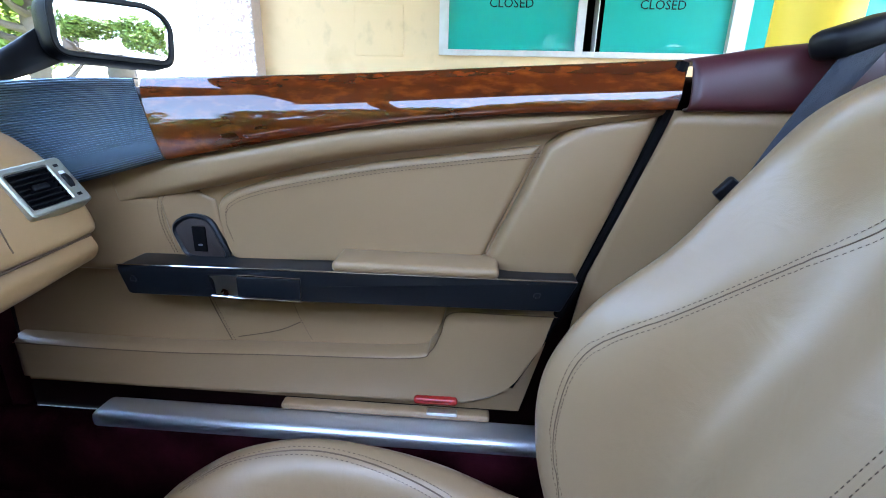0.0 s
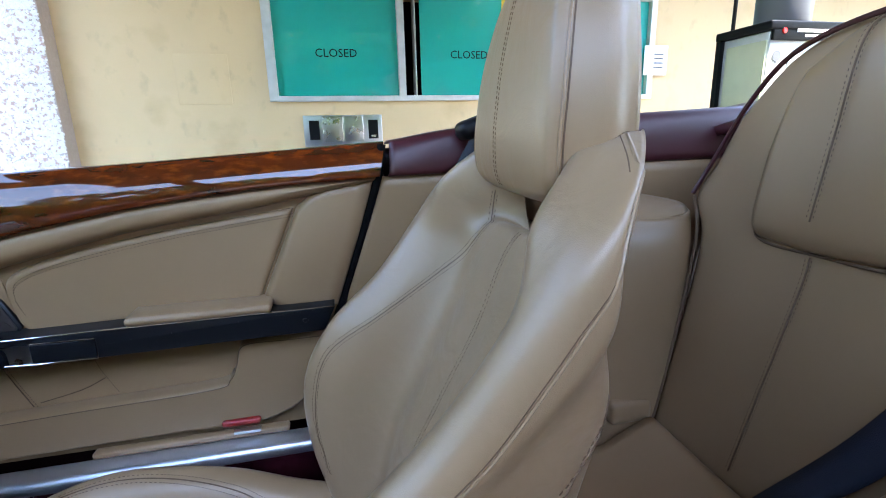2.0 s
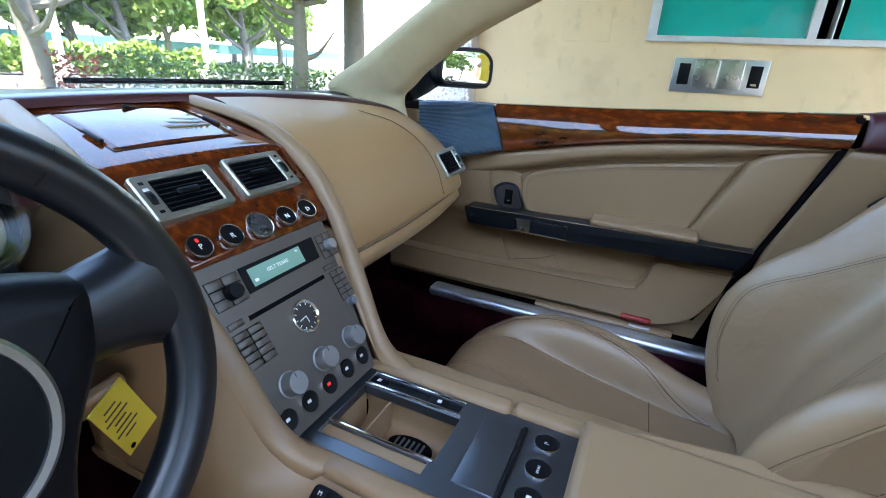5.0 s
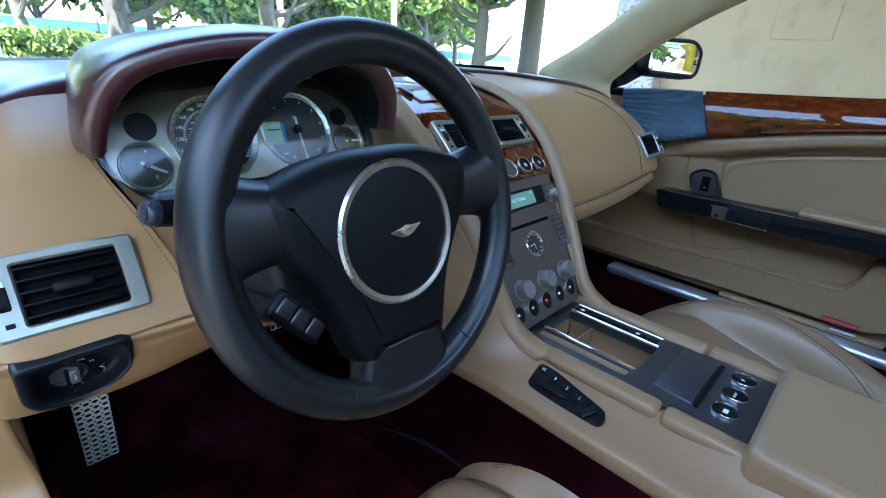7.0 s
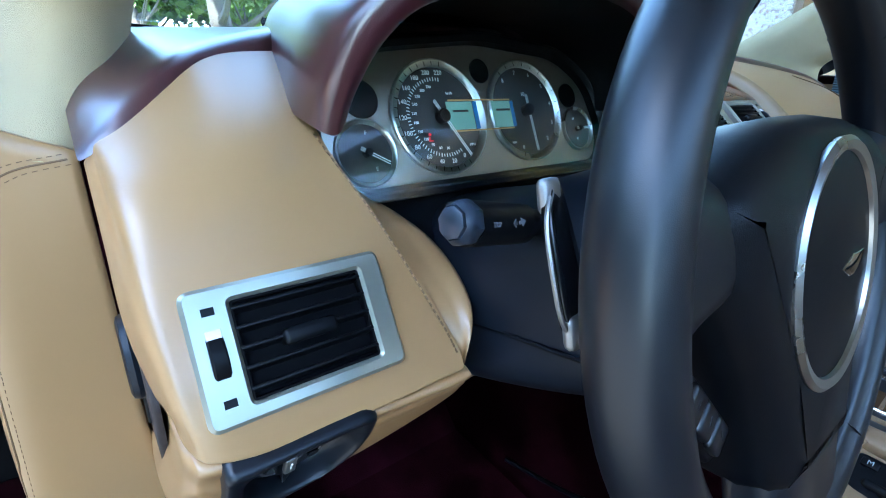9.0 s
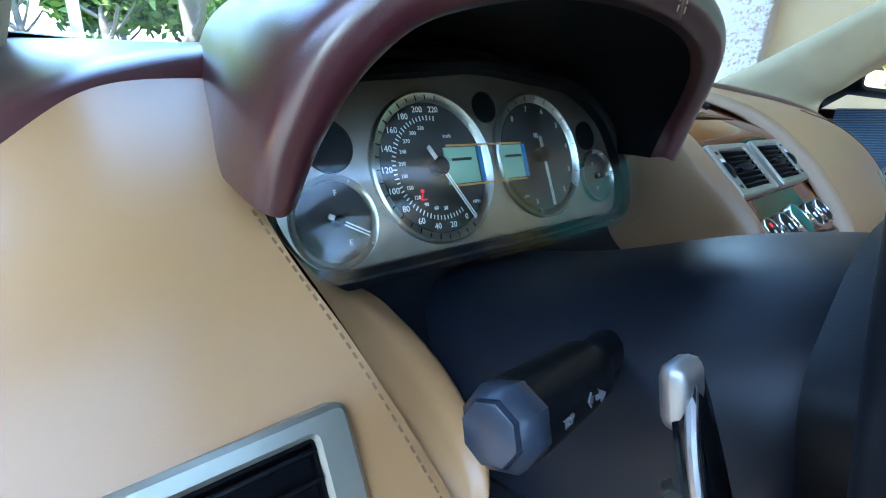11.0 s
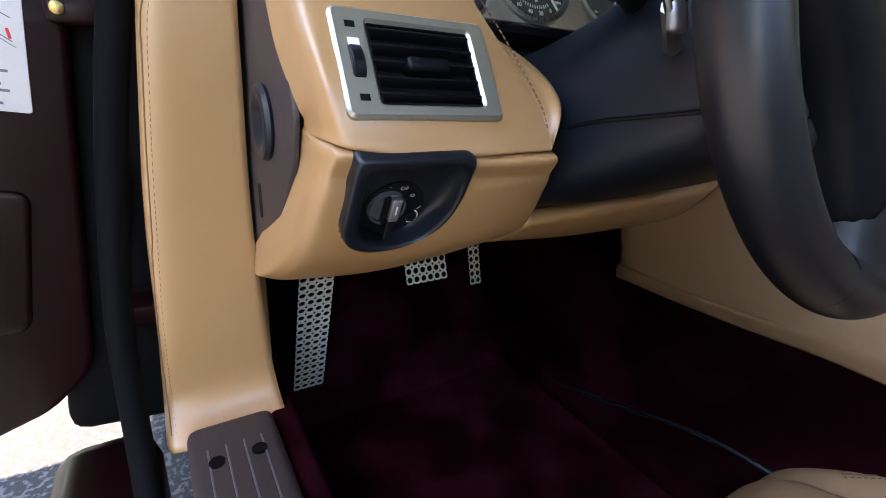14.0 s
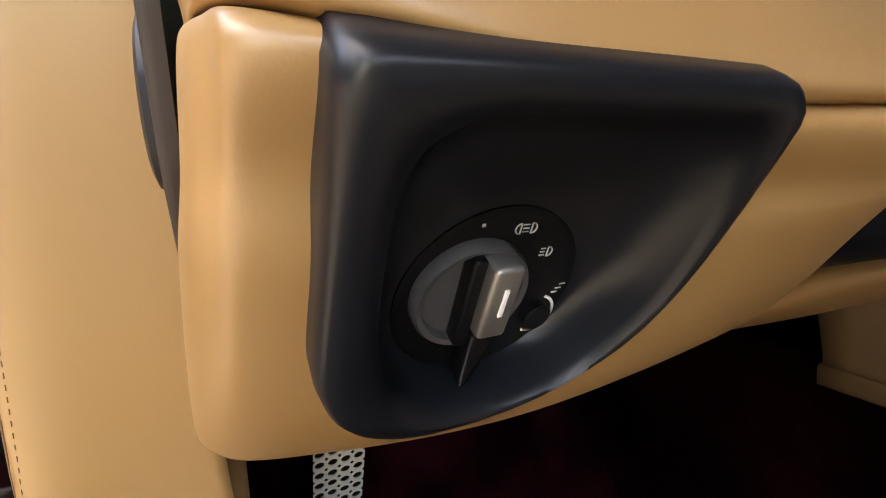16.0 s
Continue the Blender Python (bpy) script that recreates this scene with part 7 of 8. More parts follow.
    def lamp(x, y, sg):
        """A printed lamp: a half-round outline with three rays."""
        ring = [dm @ Vector((x + sg * 0.0013 * math.sin(q), y + 0.0013 * math.cos(q), 0.0012)) for q in [math.pi * k / 8 for k in range(9)]]
        join(bm, tube(ring + [ring[0]], 0.0002, 4))
        for k in (-1, 0, 1):
            bar(x - sg * 0.0013, y + k * 0.0009, 0.0015, 0.0003)

    lamp(0.0025, 0.0182, -1), lamp(0.0053, 0.0182, 1), lamp(0.0120, 0.0112, 1)
    bar(-0.0068, 0.0198, 0.0008, 0.0008)
    for x, y, w, h in ((0.0192, -0.0022, 0.0018, 0.0004), (0.0200, -0.0010, 0.0018, 0.0004), (0.0208, 0.0002, 0.0018, 0.0004), (0.002, -0.0205, 0.0016, 0.0005), (0.002, -0.0205, 0.0005, 0.0016)):
        bar(x, y, w, h)
    part("symbol_print", bm, GREY_PRINT, s, "small grey printed symbols")["kind"] = "stuff"


SWITCH = material("switch_plastic", (0.007, 0.0085, 0.012), 0.34, mottle=0.05, spec=0.35)
KNOB = material("knob_grey", (0.055, 0.055, 0.06), 0.35, mottle=0.05)
GREY_PRINT = material("grey_print", (0.45, 0.45, 0.45), 0.6)
light_switch()


def pedals():
    def pad(name, label, m, w, h, nx, ny, cat="pedal"):
        t = thing(name, label, cat, m.translation)
        part("backing", box((w - 0.002, h - 0.002, 0.004), at(0, 0, -0.0038, m)), RUBBER, t)
        sx, sy = w / nx, h / ny
        bm = bmesh.new()
        for i in range(nx):
            for j in range(ny):
                cx, cy = -w / 2 + sx * (i + 0.5), -h / 2 + sy * (j + 0.5)
                n = 16
                outer, inner = [], []
                for k in range(n):
                    a = 2 * math.pi * k / n + math.pi / n
                    c, s = math.cos(a), math.sin(a)
                    f = 1 / max(abs(c), abs(s))
                    outer.append(Vector((cx + c * f * sx / 2, cy + s * f * sy / 2)))
                    inner.append(Vector((cx + c * min(sx, sy) * 0.385, cy + s * min(sx, sy) * 0.385)))
                v = [[bm.verts.new(m @ Vector((p.x, p.y, hh))) for p in q] for q, hh in ((outer, 0.0), (inner, 0.0), (inner, -0.0016))]
                for q0, q1 in zip(v, v[1:]):
                    for k in range(n):
                        bm.faces.new((q0[k], q0[(k + 1) % n], q1[(k + 1) % n], q1[k]))
        bmesh.ops.remove_doubles(bm, verts=bm.verts, dist=1e-5)
        part("drilled_plate", bm, PEDAL, t, "drilled aluminium plate")
        return t

    pad("foot_rest", "drilled aluminium driver's foot rest", axes((-0.336, -0.592, 0.352), (0, 1, 0), (0.073, 0, 0.231)), 0.047, 0.25, 4, 18, "foot rest")
    pad("brake_pedal", "drilled aluminium brake pedal", axes((-0.428, -0.356, 0.384), (0, 1, 0), (-0.35, 0, 0.9)), 0.085, 0.062, 6, 4)
    pad("accelerator_pedal", "drilled aluminium accelerator pedal", axes((-0.444, -0.236, 0.370), (0, 1, 0), (-0.25, 0, 0.9)), 0.026, 0.10, 2, 7)


pedals()


def jamb():
    j = thing("door_jamb", "tan leather front door jamb with black rubber seal", "door jamb", (-0.2, -0.72, 0.3), kind="structure")
    xz = ((-0.170, 0.80), (-0.182, 0.70), (-0.198, 0.58), (-0.212, 0.46), (-0.222, 0.38), (-0.190, 0.338))
    ys = ((-0.683, -0.683, -0.682, -0.676, -0.668, -0.664), (-0.712, -0.714, -0.716, -0.715, -0.714, -0.714), (-0.735, -0.745, -0.755, -0.760, -0.764, -0.766), (-0.738, -0.752, -0.764, -0.770, -0.775, -0.778), (-0.738, -0.752, -0.764, -0.770, -0.775, -0.778))
    rise = (-0.008, 0.004, 0.017, 0.020, 0.020)
    rows = [[(x - (0, 0.001, 0.002, 0.012, 0.05)[k] - (0.14 * rise[k] if n == 0 else 0), y, z + (rise[k] if n == 0 else 0)) for n, ((x, z), y) in enumerate(zip(xz, r))] for k, r in enumerate(ys)]
    cover = loft(rows, 40, 24)
    collar = [(0, -0.774, 0.35), (0, -0.771, 0.42), (0, -0.767, 0.50), (0, -0.761, 0.58), (0, -0.756, 0.64), (0, -0.750, 0.70), (0, -0.745, 0.742), (0, -0.735, 0.768), (0, -0.716, 0.782), (0, -0.688, 0.788)]
    part("collar_seam", tube([tuple(p) for p in drape(cover, collar, 0.0020, ahead=True)], 0.0007, 6), TAN_THREAD, j)
    for d in (0.0030, -0.0030):
        part("stitching", stitches([tuple(p) for p in drape(cover, [(x, y + d, z - d) for x, y, z in collar], 0.0021, ahead=True)], 0.0046, 0.0028, 0.00032), TAN_THREAD, j)
    part("leather", cover, DASH_TAN, j, "tan leather jamb cover", solid=0.004)
    part("kick_panel", box((0.10, 0.02, 0.36), pose(-0.275, -0.678, 0.37, 0, 0, 0), 0.008), DASH_TAN, j, "tan kick panel")
    part("kick_carpet", box((0.4, 0.02, 0.5), pose(-0.46, -0.675, 0.36), 0.008), CARPET, j)
    part("seal", tube([(0.27, -0.64, 1.135), (0.03, -0.704, 1.03), (-0.10, -0.742, 0.957), (-0.165, -0.753, 0.91), (-0.198, -0.755, 0.87), (-0.213, -0.752, 0.80), (-0.217, -0.768, 0.716), (-0.219, -0.785, 0.611), (-0.219, -0.799, 0.489), (-0.215, -0.802, 0.42), (-0.20, -0.802, 0.36), (-0.16, -0.80, 0.318), (-0.08, -0.80, 0.300), (0.3, -0.80, 0.295)], 0.012, 10, 90), RUBBER, j, "black rubber seal")
    # Black block stands in for the dark hinge gap and hides the daylight behind.
    part("hinge_filler", box((0.12, 0.60, 0.12), axes((-0.365, -0.783, 0.60), (1, 0, 0), (0, 0.11, 1)), 0.02), RUBBER, j, "black block added to fill the dark hinge gap")
    for z in (0.742, 0.46):
        h = part("hinge", box((0.05, 0.042, 0.022), at(-0.290, -0.790, z), 0.004), PAINT, j, "burgundy door hinge")
        part("bolt", lathe([(0.005, 0), (0.005, 0.003), (0.003, 0.004), (0, 0.004)], at(-0.275, -0.806, z, Matrix()) @ Matrix.Translation((0.010, 0.004, 0)) @ Matrix.Rotation(radians(90), 4, "Y"), 12), BRASS, h, "yellow passivated bolt")
    part("cable_boot", tube([(-0.305, -0.785, 0.63), (-0.290, -0.792, 0.60), (-0.290, -0.798, 0.55), (-0.305, -0.802, 0.52)], 0.009, 10, 14), RUBBER, j, "black corrugated cable boot")
    s = thing("driver_sill_plate", "dark brown ribbed sill tread with two screws", "sill plate", (0.0, -0.72, 0.34))
    part("tread", box((1.0, 0.082, 0.03), pose(0.31, -0.722, 0.352), 0.010), BROWN, s)
    for k in range(4):
        part("rib", box((0.9, 0.0016, 0.0016), at(0.30, -0.747 + 0.016 * k, 0.3672), 0.0006, 2), GREY, s)
    for y in (-0.741, -0.704):
        part("screw", lathe([(0.007, 0), (0.007, 0.002), (0.003, 0.0025), (0, 0.001)], at(-0.13, y, 0.367), 16), RUBBER, s)
    part("inner_carpet", box((1.1, 0.03, 0.20), at(0.30, -0.668, 0.25), 0.008), CARPET, s)
    part("outer_sill", box((1.3, 0.10, 0.16), at(0.35, -0.84, 0.23), 0.03), PAINT, s)


jamb()


def driver_door():
    """The open driver's door, seen from its hinge end."""
    d = thing("driver_door", "open burgundy car door with a tan lining", "car door", (-0.40, -0.86, 0.33))
    m = axes((-0.29, -0.808, 0.657), (0.0, 1, -0.11), (0.0, 0.11, 0.99))
    P = lambda *q: [Vector((-x, z)) for x, z in q]
    part("shell", plate(rounded(P((0.0, -0.26), (0.035, -0.305), (0.12, -0.345), (1.05, -0.37), (1.12, 0.19), (0.0, 0.20))[::-1], 0.02), m, -0.13, 0.0, 0.006), PAINT, d, "burgundy painted door shell")
    part("pressing", plate(rounded(P((0.045, -0.21), (0.6, -0.21), (0.6, -0.07), (0.035, -0.07))[::-1], 0.015), m, -0.002, 0.005, 0.004), PAINT, d, "pressed stiffening panel")
    part("lining", plate(rounded(P((0.108, -0.25), (0.125, -0.31), (1.0, -0.31), (1.05, -0.06), (0.085, -0.05))[::-1], 0.05), m, 0, 0.085, 0.02), DASH_TAN, d, "tan leather door lining")
    lb = part("warning_label", plate(rounded(P((0.028, -0.002), (0.120, -0.002), (0.120, 0.104), (0.028, 0.104))[::-1], 0.003), m, 0.0, 0.0012, 0.0003), PAPER, d, "white paper roll-bar warning label")
    part("label_header", plate(P((0.029, 0.089), (0.119, 0.089), (0.119, 0.103), (0.029, 0.103))[::-1], m, 0.001, 0.0016, 0.0002), ORANGE, lb, "orange heading band")
    part("lettering", letters("Deployable Rollbar", 0.0088, at(-0.074, 0.096, 0.0018, m), 0.0001), BLACK, lb, smooth=False)
    for k, (px, pz) in enumerate(((0.050, 0.064), (0.082, 0.075))):
        mark = part("picture_mark", plate(rounded([Vector(p) for p in ((-0.007, -0.008), (0.006, -0.009), (0.007, 0.006), (0.003, 0.010), (-0.005, 0.010))], 0.002), at(-px, pz, 0, m), 0.001, 0.0016, 0.0001), RED_PRINT, lb, "red printed hoop")
        for dz in (-0.003, 0.002, 0.006):
            part("gap", box((0.007, 0.0012, 0.0003), at(-px, pz + dz, 0.0017, m)), PAPER, mark)
        part("accent", box((0.0022, 0.008, 0.0004), at(-px + 0.012, pz - 0.004, 0.0014, m) @ Matrix.Rotation(radians(12), 4, "Z")), RED_PRINT, mark)
    for a, b, c in (((-0.118, 0.082), (-0.075, 0.090), (-0.036, 0.072)), ((-0.118, 0.070), (-0.075, 0.076), (-0.036, 0.054)), ((-0.118, 0.056), (-0.090, 0.052), (-0.062, 0.058)), ((-0.066, 0.046), (-0.058, 0.062), (-0.034, 0.050))):
        part("drawn_line", tube([at(px, pz, 0.0014, m).translation for px, pz in (a, b, c)], 0.0004, 4, 14), GREY, lb, "thin grey drawn line")
    for k in range(8):
        part("text_bar", box((0.05 + 0.01 * (k % 3), 0.0022, 0.0003), at(-0.076, 0.041 - 0.0052 * k, 0.0014, m)), GREY, lb)
    part("mirror_mount", plate(P((-0.03, 0.145), (0.40, 0.145), (0.40, 0.49), (-0.03, 0.187))[::-1], m, -0.05, 0.008, 0.004), BLACK, d, "black plastic corner cover")
    return d


driver_door()


def windscreen():
    s = thing("windscreen", "raked windscreen in cream suede-trimmed pillars", "windscreen", (-0.35, 0, 0.88))
    base = lambda y: (-0.60 + 0.26 * (y / 0.72) ** 2, y, 0.88)
    head = lambda y: (0.20 + 0.10 * (y / 0.72) ** 2, y * 0.78, 1.27 - 0.03 * (y / 0.72) ** 2)
    ys = [-0.72, -0.5, -0.25, 0, 0.25, 0.5, 0.72]
    rows = []
    for k in range(5):
        f = k / 4
        rows.append([tuple(a + (b - a) * f + (0.02 * math.sin(math.pi * f) if n == 2 else 0) for n, (a, b) in enumerate(zip(base(y), head(y)))) for y in ys])
    g = part("glass", loft(rows, 40, 30), GLASS, s, "clear windscreen glass", solid=0.005)
    g.visible_shadow = False
    for sg in (-1, 1):
        pil = []
        for (ux, uz), (lx, lz), yi, yo in (((-0.33, 0.840), (-0.180, 0.788), 0.655, 0.745), ((-0.42, 0.888), (-0.205, 0.866), 0.655, 0.760), ((-0.30, 0.962), (-0.165, 0.905), 0.645, 0.745), ((-0.225, 1.008), (-0.105, 0.955), 0.635, 0.73), ((-0.07, 1.098), (0.035, 1.036), 0.605, 0.69), ((0.20, 1.225), (0.275, 1.14), 0.555, 0.63)):
            if sg < 0 and uz > 0.85:
                yi, yo = yi - 0.022, yo - 0.022
            mx, mz = (ux + lx) / 2, (uz + lz) / 2
            pil.append([(ux, sg * (yi + 0.02), uz), (mx - 0.03, sg * (yi - 0.008), mz + 0.015), (mx + 0.03, sg * (yi - 0.004), mz - 0.005), (lx, sg * (yi + 0.02), lz), (lx + 0.004, sg * (yi + 0.06), lz + 0.002), (mx, sg * yo, mz), (ux, sg * yo, uz)])
        part("pillar_trim", loft(pil, 48, 50, True, True), SUEDE, s, "cream suede pillar trim")
    part("header", tube([head(y) for y in (-0.735, -0.5, -0.2, 0.2, 0.5, 0.735)], 0.03, 12, 30), SUEDE, s, "cream header rail")
    for y0, y1 in ((-0.45, 0.02), (0.12, 0.55)):
        part("wiper", tube([(base(y)[0] - 0.015, y, 0.892) for y in (y0, (y0 + y1) / 2, y1)], 0.006, 6, 10), RUBBER, s, "black wiper blade")
    part("scuttle", loft([[(base(y)[0] + 0.06, y, 0.872), (base(y)[0] - 0.05, y, 0.875), (base(y)[0] - 0.12, y, 0.86)] for y in ys], 10, 20), BLACK, s, "black scuttle panel")
    b = alone("bonnet", loft([[(-0.68, y, 0.86 - 0.10 * (y / 0.9) ** 2), (-1.2, y, 0.83 - 0.12 * (y / 0.9) ** 2), (-1.8, y, 0.74 - 0.12 * (y / 0.9) ** 2), (-2.15, y * 0.9, 0.60)] for y in (-0.9, -0.5, 0, 0.5, 0.9)], 24, 24), PAINT, "burgundy painted car bonnet beyond the windscreen", "bonnet", solid=0.02)


windscreen()


def door_mirror():
    t = thing("door_mirror", "burgundy-black door mirror reflecting the car park", "mirror", (-0.2, 0.82, 0.87))
    m = axes((-0.118, 0.935, 0.950), (0.52, 0.85, 0), (-0.10, 0.05, 1))
    o = rounded([Vector(p) for p in ((-0.095, -0.045), (0.095, -0.052), (0.105, 0.03), (0.07, 0.058), (-0.09, 0.055))], 0.03, 6)
    rows = [[m @ Vector((p.x * k, p.y * k, h)) for p in o] for k, h in ((1.0, 0.0), (1.06, -0.01), (1.05, -0.05), (0.8, -0.09), (0.4, -0.105))]
    part("housing", grid(rows, True, True), BLACK, t, "dark mirror housing")
    part("glass", plate(shrink(o, 0.010), m, -0.002, 0.001, 0.0005), MIRROR, t, "mirror glass")
    part("rim", ring_plate(o, shrink(o, 0.010), m, -0.002, 0.004, 0.002), BLACK, t)
    part("arm", loft([[(-0.27, 0.76, 0.862), (-0.20, 0.765, 0.860), (-0.235, 0.76, 0.90)], [(-0.27, 0.82, 0.875), (-0.20, 0.83, 0.872), (-0.235, 0.82, 0.905)], [(-0.24, 0.88, 0.905), (-0.18, 0.89, 0.90), (-0.21, 0.88, 0.95)]], 18, 12, True, True), BLACK, t, "dark mirror arm")


door_mirror()


# ---- distance ----
def leaf_cloud(count, rnd, inside, size):
    verts, faces = [], []
    while len(faces) < count:
        c = inside(rnd)
        if c is None:
            continue
        n = Vector((rnd.gauss(0, 1), rnd.gauss(0, 1), rnd.gauss(0.4, 1))).normalized()
        t = n.orthogonal().normalized()
        t = Matrix.Rotation(rnd.uniform(0, 6.28), 3, n) @ t
        b = n.cross(t)
        s = size * rnd.uniform(0.6, 1.3)
        k = len(verts)
        verts += [c - t * s, c + b * s * 0.45, c + t * s, c - b * s * 0.45]
        faces.append((k, k + 1, k + 2, k + 3))
    me = bpy.data.meshes.new("leaves")
    me.from_pydata(verts, [], faces)
    return me


def hedge(x, y0, y1, h, seed):
    rnd = random.Random(seed)

    def inside(r):
        y = r.uniform(y0, y1)
        top = h * (0.75 + 0.3 * noise.noise((y * 0.9, seed, 0)))
        return Vector((x + r.gauss(0, 0.35), y, r.uniform(0.03, max(0.2, top))))

    me = leaf_cloud(int((y1 - y0) * 900), rnd, inside, 0.07)
    me.materials.append(HEDGE)
    ob = new("hedge", me)
    tagged(ob, "clipped green hedge along the car park edge", "hedge", kind="stuff")


def hedge_along(p, q, h, seed, leaf, label):
    rnd = random.Random(seed)
    p, q = Vector(p), Vector(q)
    long = (q - p).length

    def inside(r):
        c = p.lerp(q, r.random())
        top = h * (0.85 + 0.3 * noise.noise((c.x * 0.9, c.y * 0.9, seed)))
        return Vector((c.x + r.gauss(0, 0.22), c.y + r.gauss(0, 0.22), r.uniform(0.1, max(0.2, top))))

    me = leaf_cloud(int(max(500, long * 900)), rnd, inside, 0.05 if long < 6 else 0.12)
    me.materials.append(leaf)
    tagged(new("shrub" if long < 1 else "hedge", me), label, "shrub" if long < 1 else "hedge", kind="stuff")


def tree(x, y, h, crown_r, crown_h, seed, trunk=0.16, leaves=5000, lean=0.0, leaf_size=0.13, leaf=None):
    rnd = random.Random(seed)
    t = thing("tree", "shade tree with a pale trunk and loose green crown", "tree", (x, y, 0), group="car park trees")
    top = Vector((x + lean, y + rnd.uniform(-0.4, 0.4), h))
    trunk_pts = [(x, y, -0.05), (x + 0.02 + lean * 0.2, y + 0.05, h * 0.3), (x + lean * 0.6, y - 0.05, h * 0.65), top]
    bm = tube(trunk_pts, trunk, 10, 14, taper=lambda f: 1.25 - 0.8 * f)
    for k in range(7):
        a = rnd.uniform(0, 6.28)
        f = rnd.uniform(0.3, 0.7)
        s = Vector((x + lean * f, y, h * f))
        e = s + Vector((math.cos(a) * crown_r * 0.7, math.sin(a) * crown_r * 0.7, crown_h * 0.5))
        join(bm, tube([s, s.lerp(e, 0.5) + Vector((0, 0, -0.15)), e], trunk * 0.45, 7, 10, taper=lambda q: 1 - 0.75 * q))
    part("trunk", bm, BARK, t, "pale forked trunk")
    blobs = [(top + Vector((rnd.gauss(0, crown_r * 0.5), rnd.gauss(0, crown_r * 0.5), rnd.uniform(-0.3, 0.6) * crown_h)), rnd.uniform(0.35, 0.6) * crown_r) for _ in range(13)]

    def inside(r):
        c, rad = r.choice(blobs)
        d = Vector((r.gauss(0, 1), r.gauss(0, 1), r.gauss(0, 0.8)))
        d = d.normalized() * rad * r.uniform(0.55, 1.0)
        return c + d

    me = leaf_cloud(leaves, rnd, inside, leaf_size)
    me.materials.append(leaf or LEAF)
    ob = new("crown", me)
    ob.parent = t
    ob.matrix_parent_inverse = t.matrix_basis.inverted()


BEECH = material("fresh_leaf", (0.17, 0.25, 0.04), 0.5, mottle=0.4, mottle_size=2)
hedge(-9.4, -14, 1.5, 0.45, 1)
hedge_along((-8.3, 4.7), (-5.9, 7.6), 0.98, 3, HEDGE, "clipped green hedge in the planting bed")
hedge_along((-8.55, 4.25), (-8.35, 4.55), 1.0, 4, RED_LEAF, "small reddish-brown shrub in the planting bed")
hedge_along((-21, -14), (-17, 14), 1.15, 5, BEECH, "low bright green hedge across the road")
# trees in the planting bed ahead of the car
for k, (x, y, h, r, ch, w) in enumerate(((-8.6, 3.9, 3.1, 1.6, 1.2, 0.17), (-6.2, 7.1, 3.0, 1.4, 1.1, 0.15), (-11.5, 2.2, 3.8, 1.9, 1.6, 0.24), (-11.5, -3.6, 4.6, 2.2, 2.2, 0.18), (-10.5, -8.5, 4.6, 2.4, 2.4, 0.18))):
    tree(x, y, h, r, ch, 20 + k, w, 7500, 0.3)
# far trees
for k, (x, y, h, r, ch) in enumerate(((-24, 13, 3.4, 2.6, 2.6), (-26, 7, 3.8, 2.8, 2.8), (-23, 2, 3.3, 2.4, 2.6), (-27, -4, 3.8, 2.8, 3.0), (-24, -10, 3.6, 2.8, 2.8), (-19, 18, 3.4, 2.6, 2.6), (-30, 22, 4.2, 3, 3.4), (-28, 30, 4, 3, 3.2), (-21, 8.5, 2.9, 1.9, 2.2), (-30, 12, 4.2, 3, 3.2), (-25, 24, 3.4, 2.6, 2.8), (-19.5, 12.5, 2.7, 1.8, 2.0))):
    tree(x, y, h, r, ch, 40 + k, 0.2, 5200, 0.0, 0.24, BEECH if k % 2 else LEAF)
# a taller belt of trees behind them
for k in range(11):
    tree(-37 - 2.5 * (k % 3), -16 + 5.2 * k, 4.6 + 0.5 * (k % 2), 3.6, 5.0, 80 + k, 0.22, 4200, 0.0, 0.40, LEAF if k % 3 else BEECH)
# dense trees along the driver's side
for k, (x, y, h, r, ch) in enumerate(((-9, -11.5, 4.4, 2.6, 3.0), (-4.5, -13, 5.2, 3.2, 3.8), (-0.5, -12, 3.9, 2.6, 3.0), (3.2, -13, 5.4, 3.2, 4.0), (7.5, -12.5, 4.2, 3.0, 3.2), (12, -12, 5.5, 3.2, 3.8), (17, -5, 5, 3, 3.4), (18, 2, 5.6, 3.2, 3.6))):
    tree(x, y, h, r, ch, 60 + k, 0.2, 6500, 0.0, 0.28, LEAF)


def palm_trunk(x, y):
    t = thing("palm_tree", "palm with a ringed grey trunk", "tree", (x, y, 0), group="car park trees")
    rings = [(0.235 + 0.012 * (k % 2) - 0.0012 * k, 0.09 * k) for k in range(60)]
    part("trunk", lathe(rings, at(x, y, -0.02), 18), BARK, t, "ringed grey trunk")
    bm = bmesh.new()
    rnd = random.Random(9)
    for k in range(22):
        a, drop = rnd.uniform(0, 6.28), rnd.uniform(-0.6, 1.2)
        ax = [Vector((x + math.cos(a) * d * 2.6, y + math.sin(a) * d * 2.6, 5.3 + 1.1 * d * (1 - drop * d))) for d in (0.05, 0.3, 0.55, 0.8, 1.0)]
        side = Vector((-math.sin(a), math.cos(a), 0))
        for p, q in zip(spline(ax, 26), spline(ax, 26)[1:]):
            for sg in (-1, 1):
                tip = p + side * sg * 0.5 + (q - p) * 3 - Vector((0, 0, 0.25))
                v = [bm.verts.new(c) for c in (p, q, tip)]
                bm.faces.new(v)
    part("crown", bm, LEAF, t, "drooping palm fronds")


palm_trunk(-5.9, 8.6)


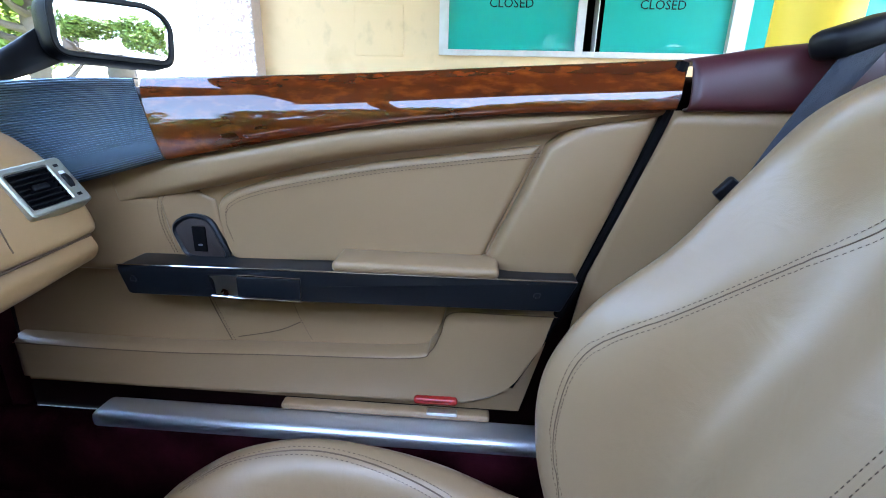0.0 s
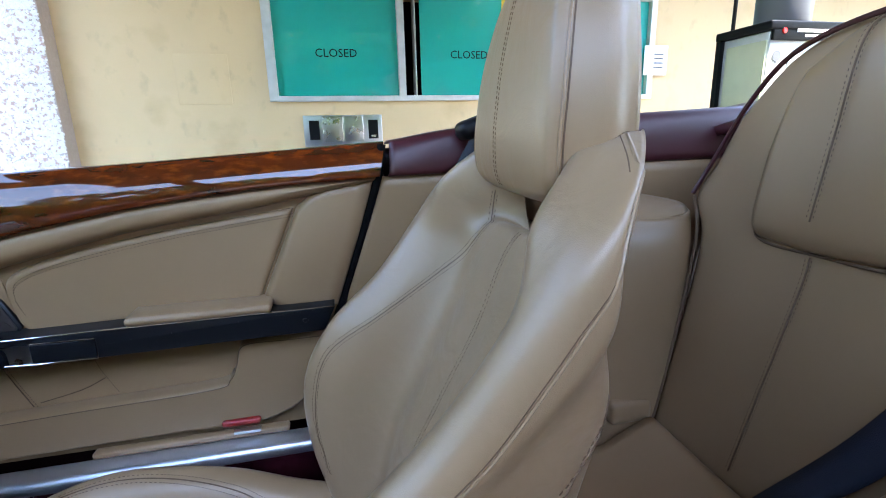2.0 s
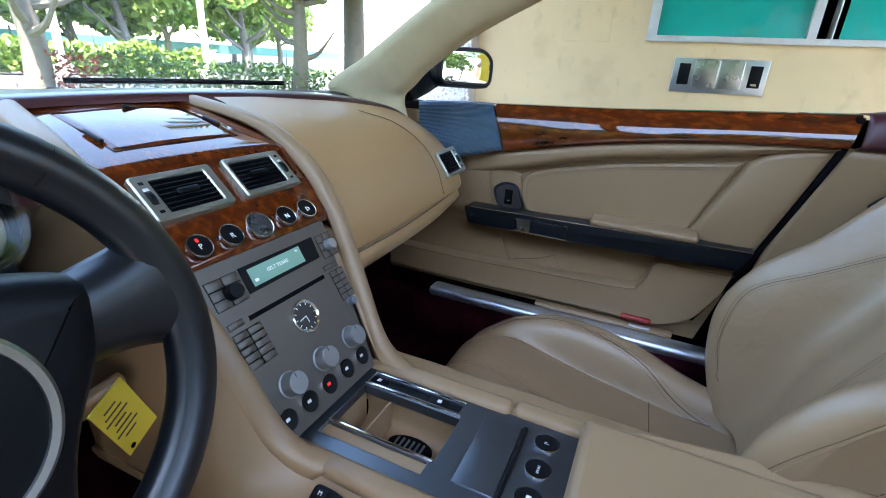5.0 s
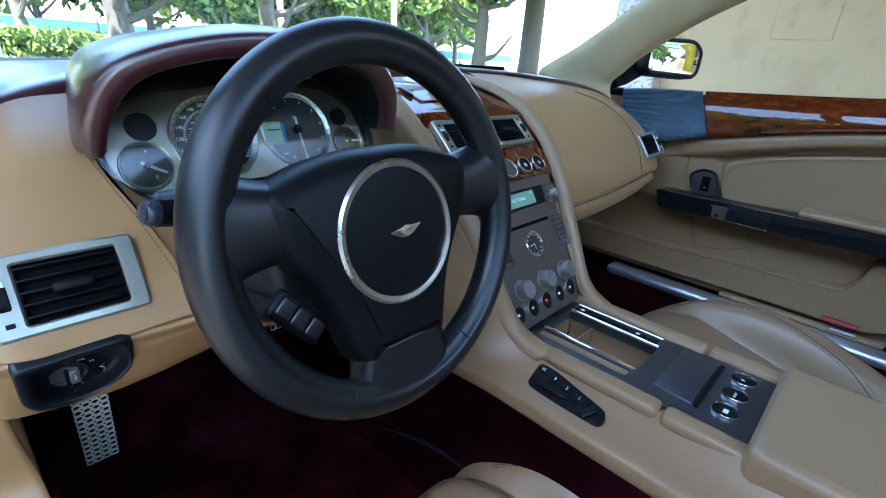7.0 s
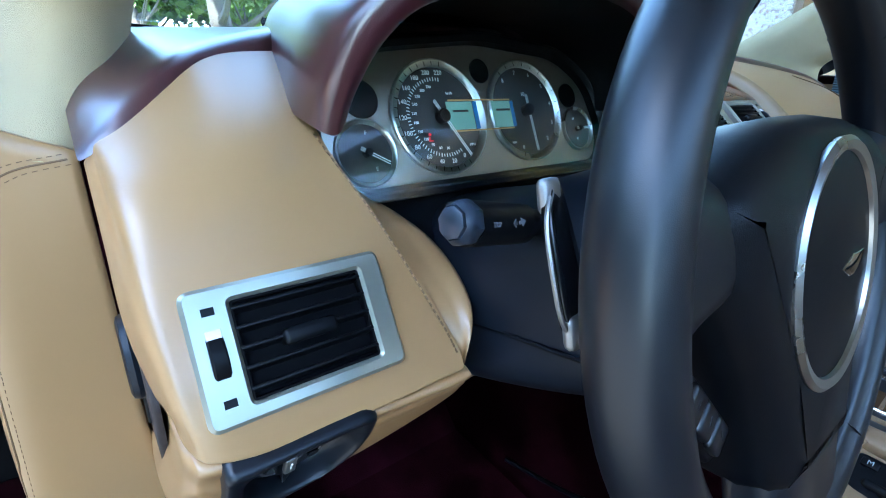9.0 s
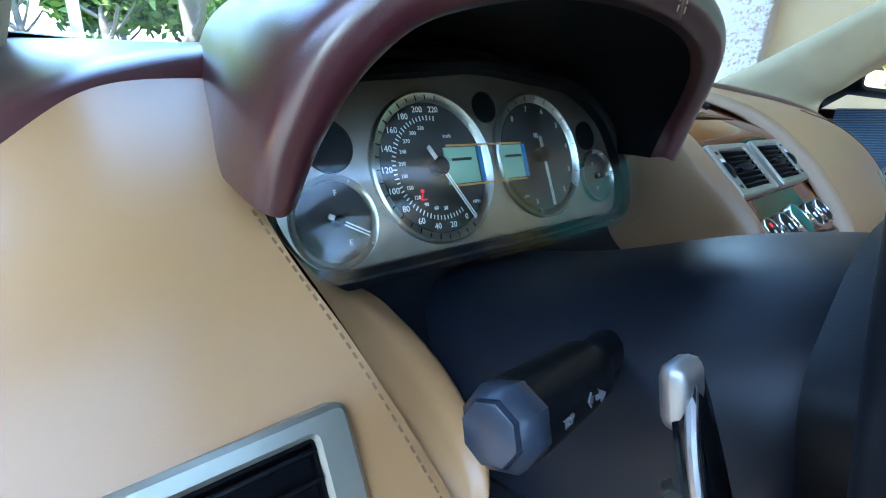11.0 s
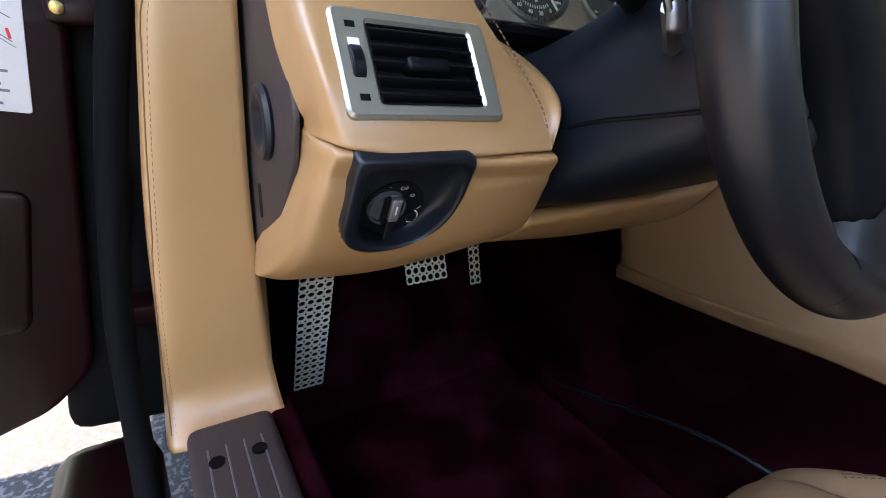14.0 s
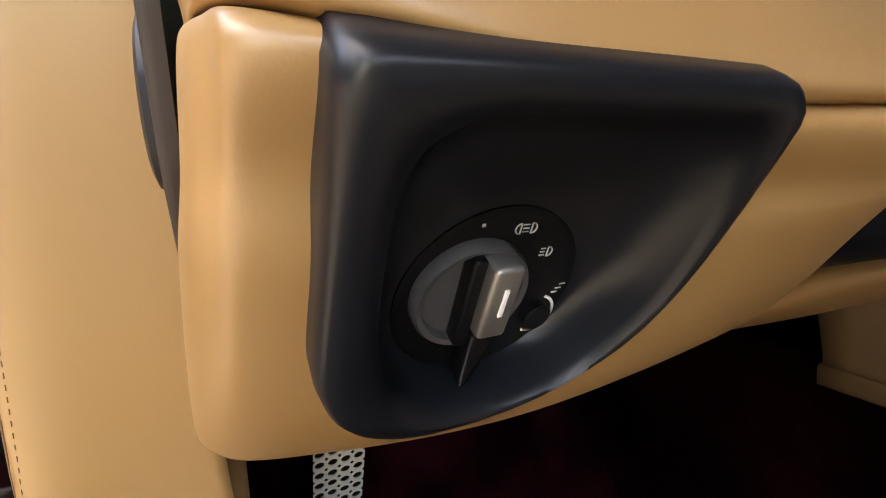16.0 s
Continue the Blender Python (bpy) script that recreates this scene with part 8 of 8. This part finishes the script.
def light_pole(x, y):
    t = thing("light_pole", "white painted car park light pole", "light pole", (x, y, 0), group="car park light poles")
    part("shaft", lathe([(0.16, 0), (0.14, 0.1), (0.12, 0.12), (0.09, 6.5)], at(x, y, 0), 16, caps=True), WHITE_PAINT, t)
    part("base", box((0.5, 0.5, 0.35), at(x, y, 0.17), 0.03), CONCRETE, t)
    part("lamp_head", box((0.5, 0.25, 0.1), at(x + 0.2, y, 6.5), 0.03), GREY, t)


WHITE_PAINT = material("white_paint", (0.8, 0.8, 0.78), 0.4, mottle=0.05)
light_pole(-17.3, 8.9)
light_pole(-15.0, 12.4)
light_pole(-13.5, 0.4)


def distance():
    alone("lawn", box((4.0, 18, 0.05), at(-9.2, -1.0, 0.02), 0.02), GRASS, "grass verge between the parking bays", "lawn", kind="structure", smooth=False)
    alone("planting_bed", box((4.6, 5.0, 0.05), at(-7.0, 6.6, 0.021) @ Matrix.Rotation(radians(-35), 4, "Z"), 0.02), GRASS, "mulched planting bed beside the lane", "planting bed", kind="structure", smooth=False)
    alone("far_lawn", box((14, 60, 0.04), at(-27, 4, 0.02)), GRASS, "grass strip across the road", "lawn", kind="structure", smooth=False)
    f = thing("fence", "teal fabric fence between the trees in the distance", "fence", (-31, 8, 0))
    for k in range(16):
        part("fabric_panel", box((0.05, 3.9, 0.65), at(-31, -20 + 4 * k, 1.2)), FENCE, f)
        part("post", box((0.08, 0.08, 1.7), at(-31, -22 + 4 * k, 0.85)), GREY, f)


distance()


def parked_car(x, y, turn):
    m = pose(x, y, 0, 0, 0, turn)
    c = thing("parked_car", "white saloon car parked beside the building", "car", (x, y, 0))
    prof = [(-2.2, 0.45), (-2.15, 0.80), (-1.2, 0.92), (-0.55, 1.42), (0.7, 1.45), (1.5, 1.0), (2.15, 0.95), (2.2, 0.45)]
    rows = [[m @ Vector((px, w * (0.80 if pz > 1.2 else 0.9), pz)) for px, pz in prof] for w in (-1, -0.97, 0.97, 1)]
    part("body", grid(rows, False), WHITE_PAINT, c, "white painted body", solid=0.03)
    part("windscreen", grid([[m @ Vector((-1.16, s * 0.70, 0.97)), m @ Vector((-0.58, s * 0.60, 1.41))] for s in (-1, 1)]), TEAL, c, "dark tinted windscreen", solid=0.02)
    for sx in (-1.4, 1.35):
        for sy in (-0.8, 0.8):
            part("wheel", lathe([(0.0, -0.11), (0.2, -0.11), (0.32, -0.10), (0.33, 0.0), (0.32, 0.10), (0.2, 0.11), (0, 0.11)], at(sx, sy, 0.33, m) @ Matrix.Rotation(radians(90), 4, "X"), 24), RUBBER, c, "black tyre")


parked_car(-9.5, 17.5, -60)


def opposite_building():
    """The pale building across the lane."""
    y = -19.0
    b = thing("office_building", "pale flat-roofed building with paired dark windows behind the trees", "building", (2, y, 0))
    part("wall", box((46, 8.0, 7.0), at(2, y - 4.0, 3.5), 0.02), CONCRETE, b, "pale rendered wall")
    part("roof", box((46.6, 8.6, 0.3), at(2, y - 4.0, 7.15), 0.03), FRAME, b, "white roof edge")
    for k in range(11):
        x = -19 + 4.2 * k
        w = part("window", box((2.5, 0.12, 1.1), at(x, y + 0.03, 4.9), 0.01), FRAME, b, "dark window pair in a pale frame")
        for e in (-0.6, 0.6):
            part("pane", box((1.08, 0.05, 0.95), at(x + e, y + 0.09, 4.9)), GLOSS, w)


opposite_building()
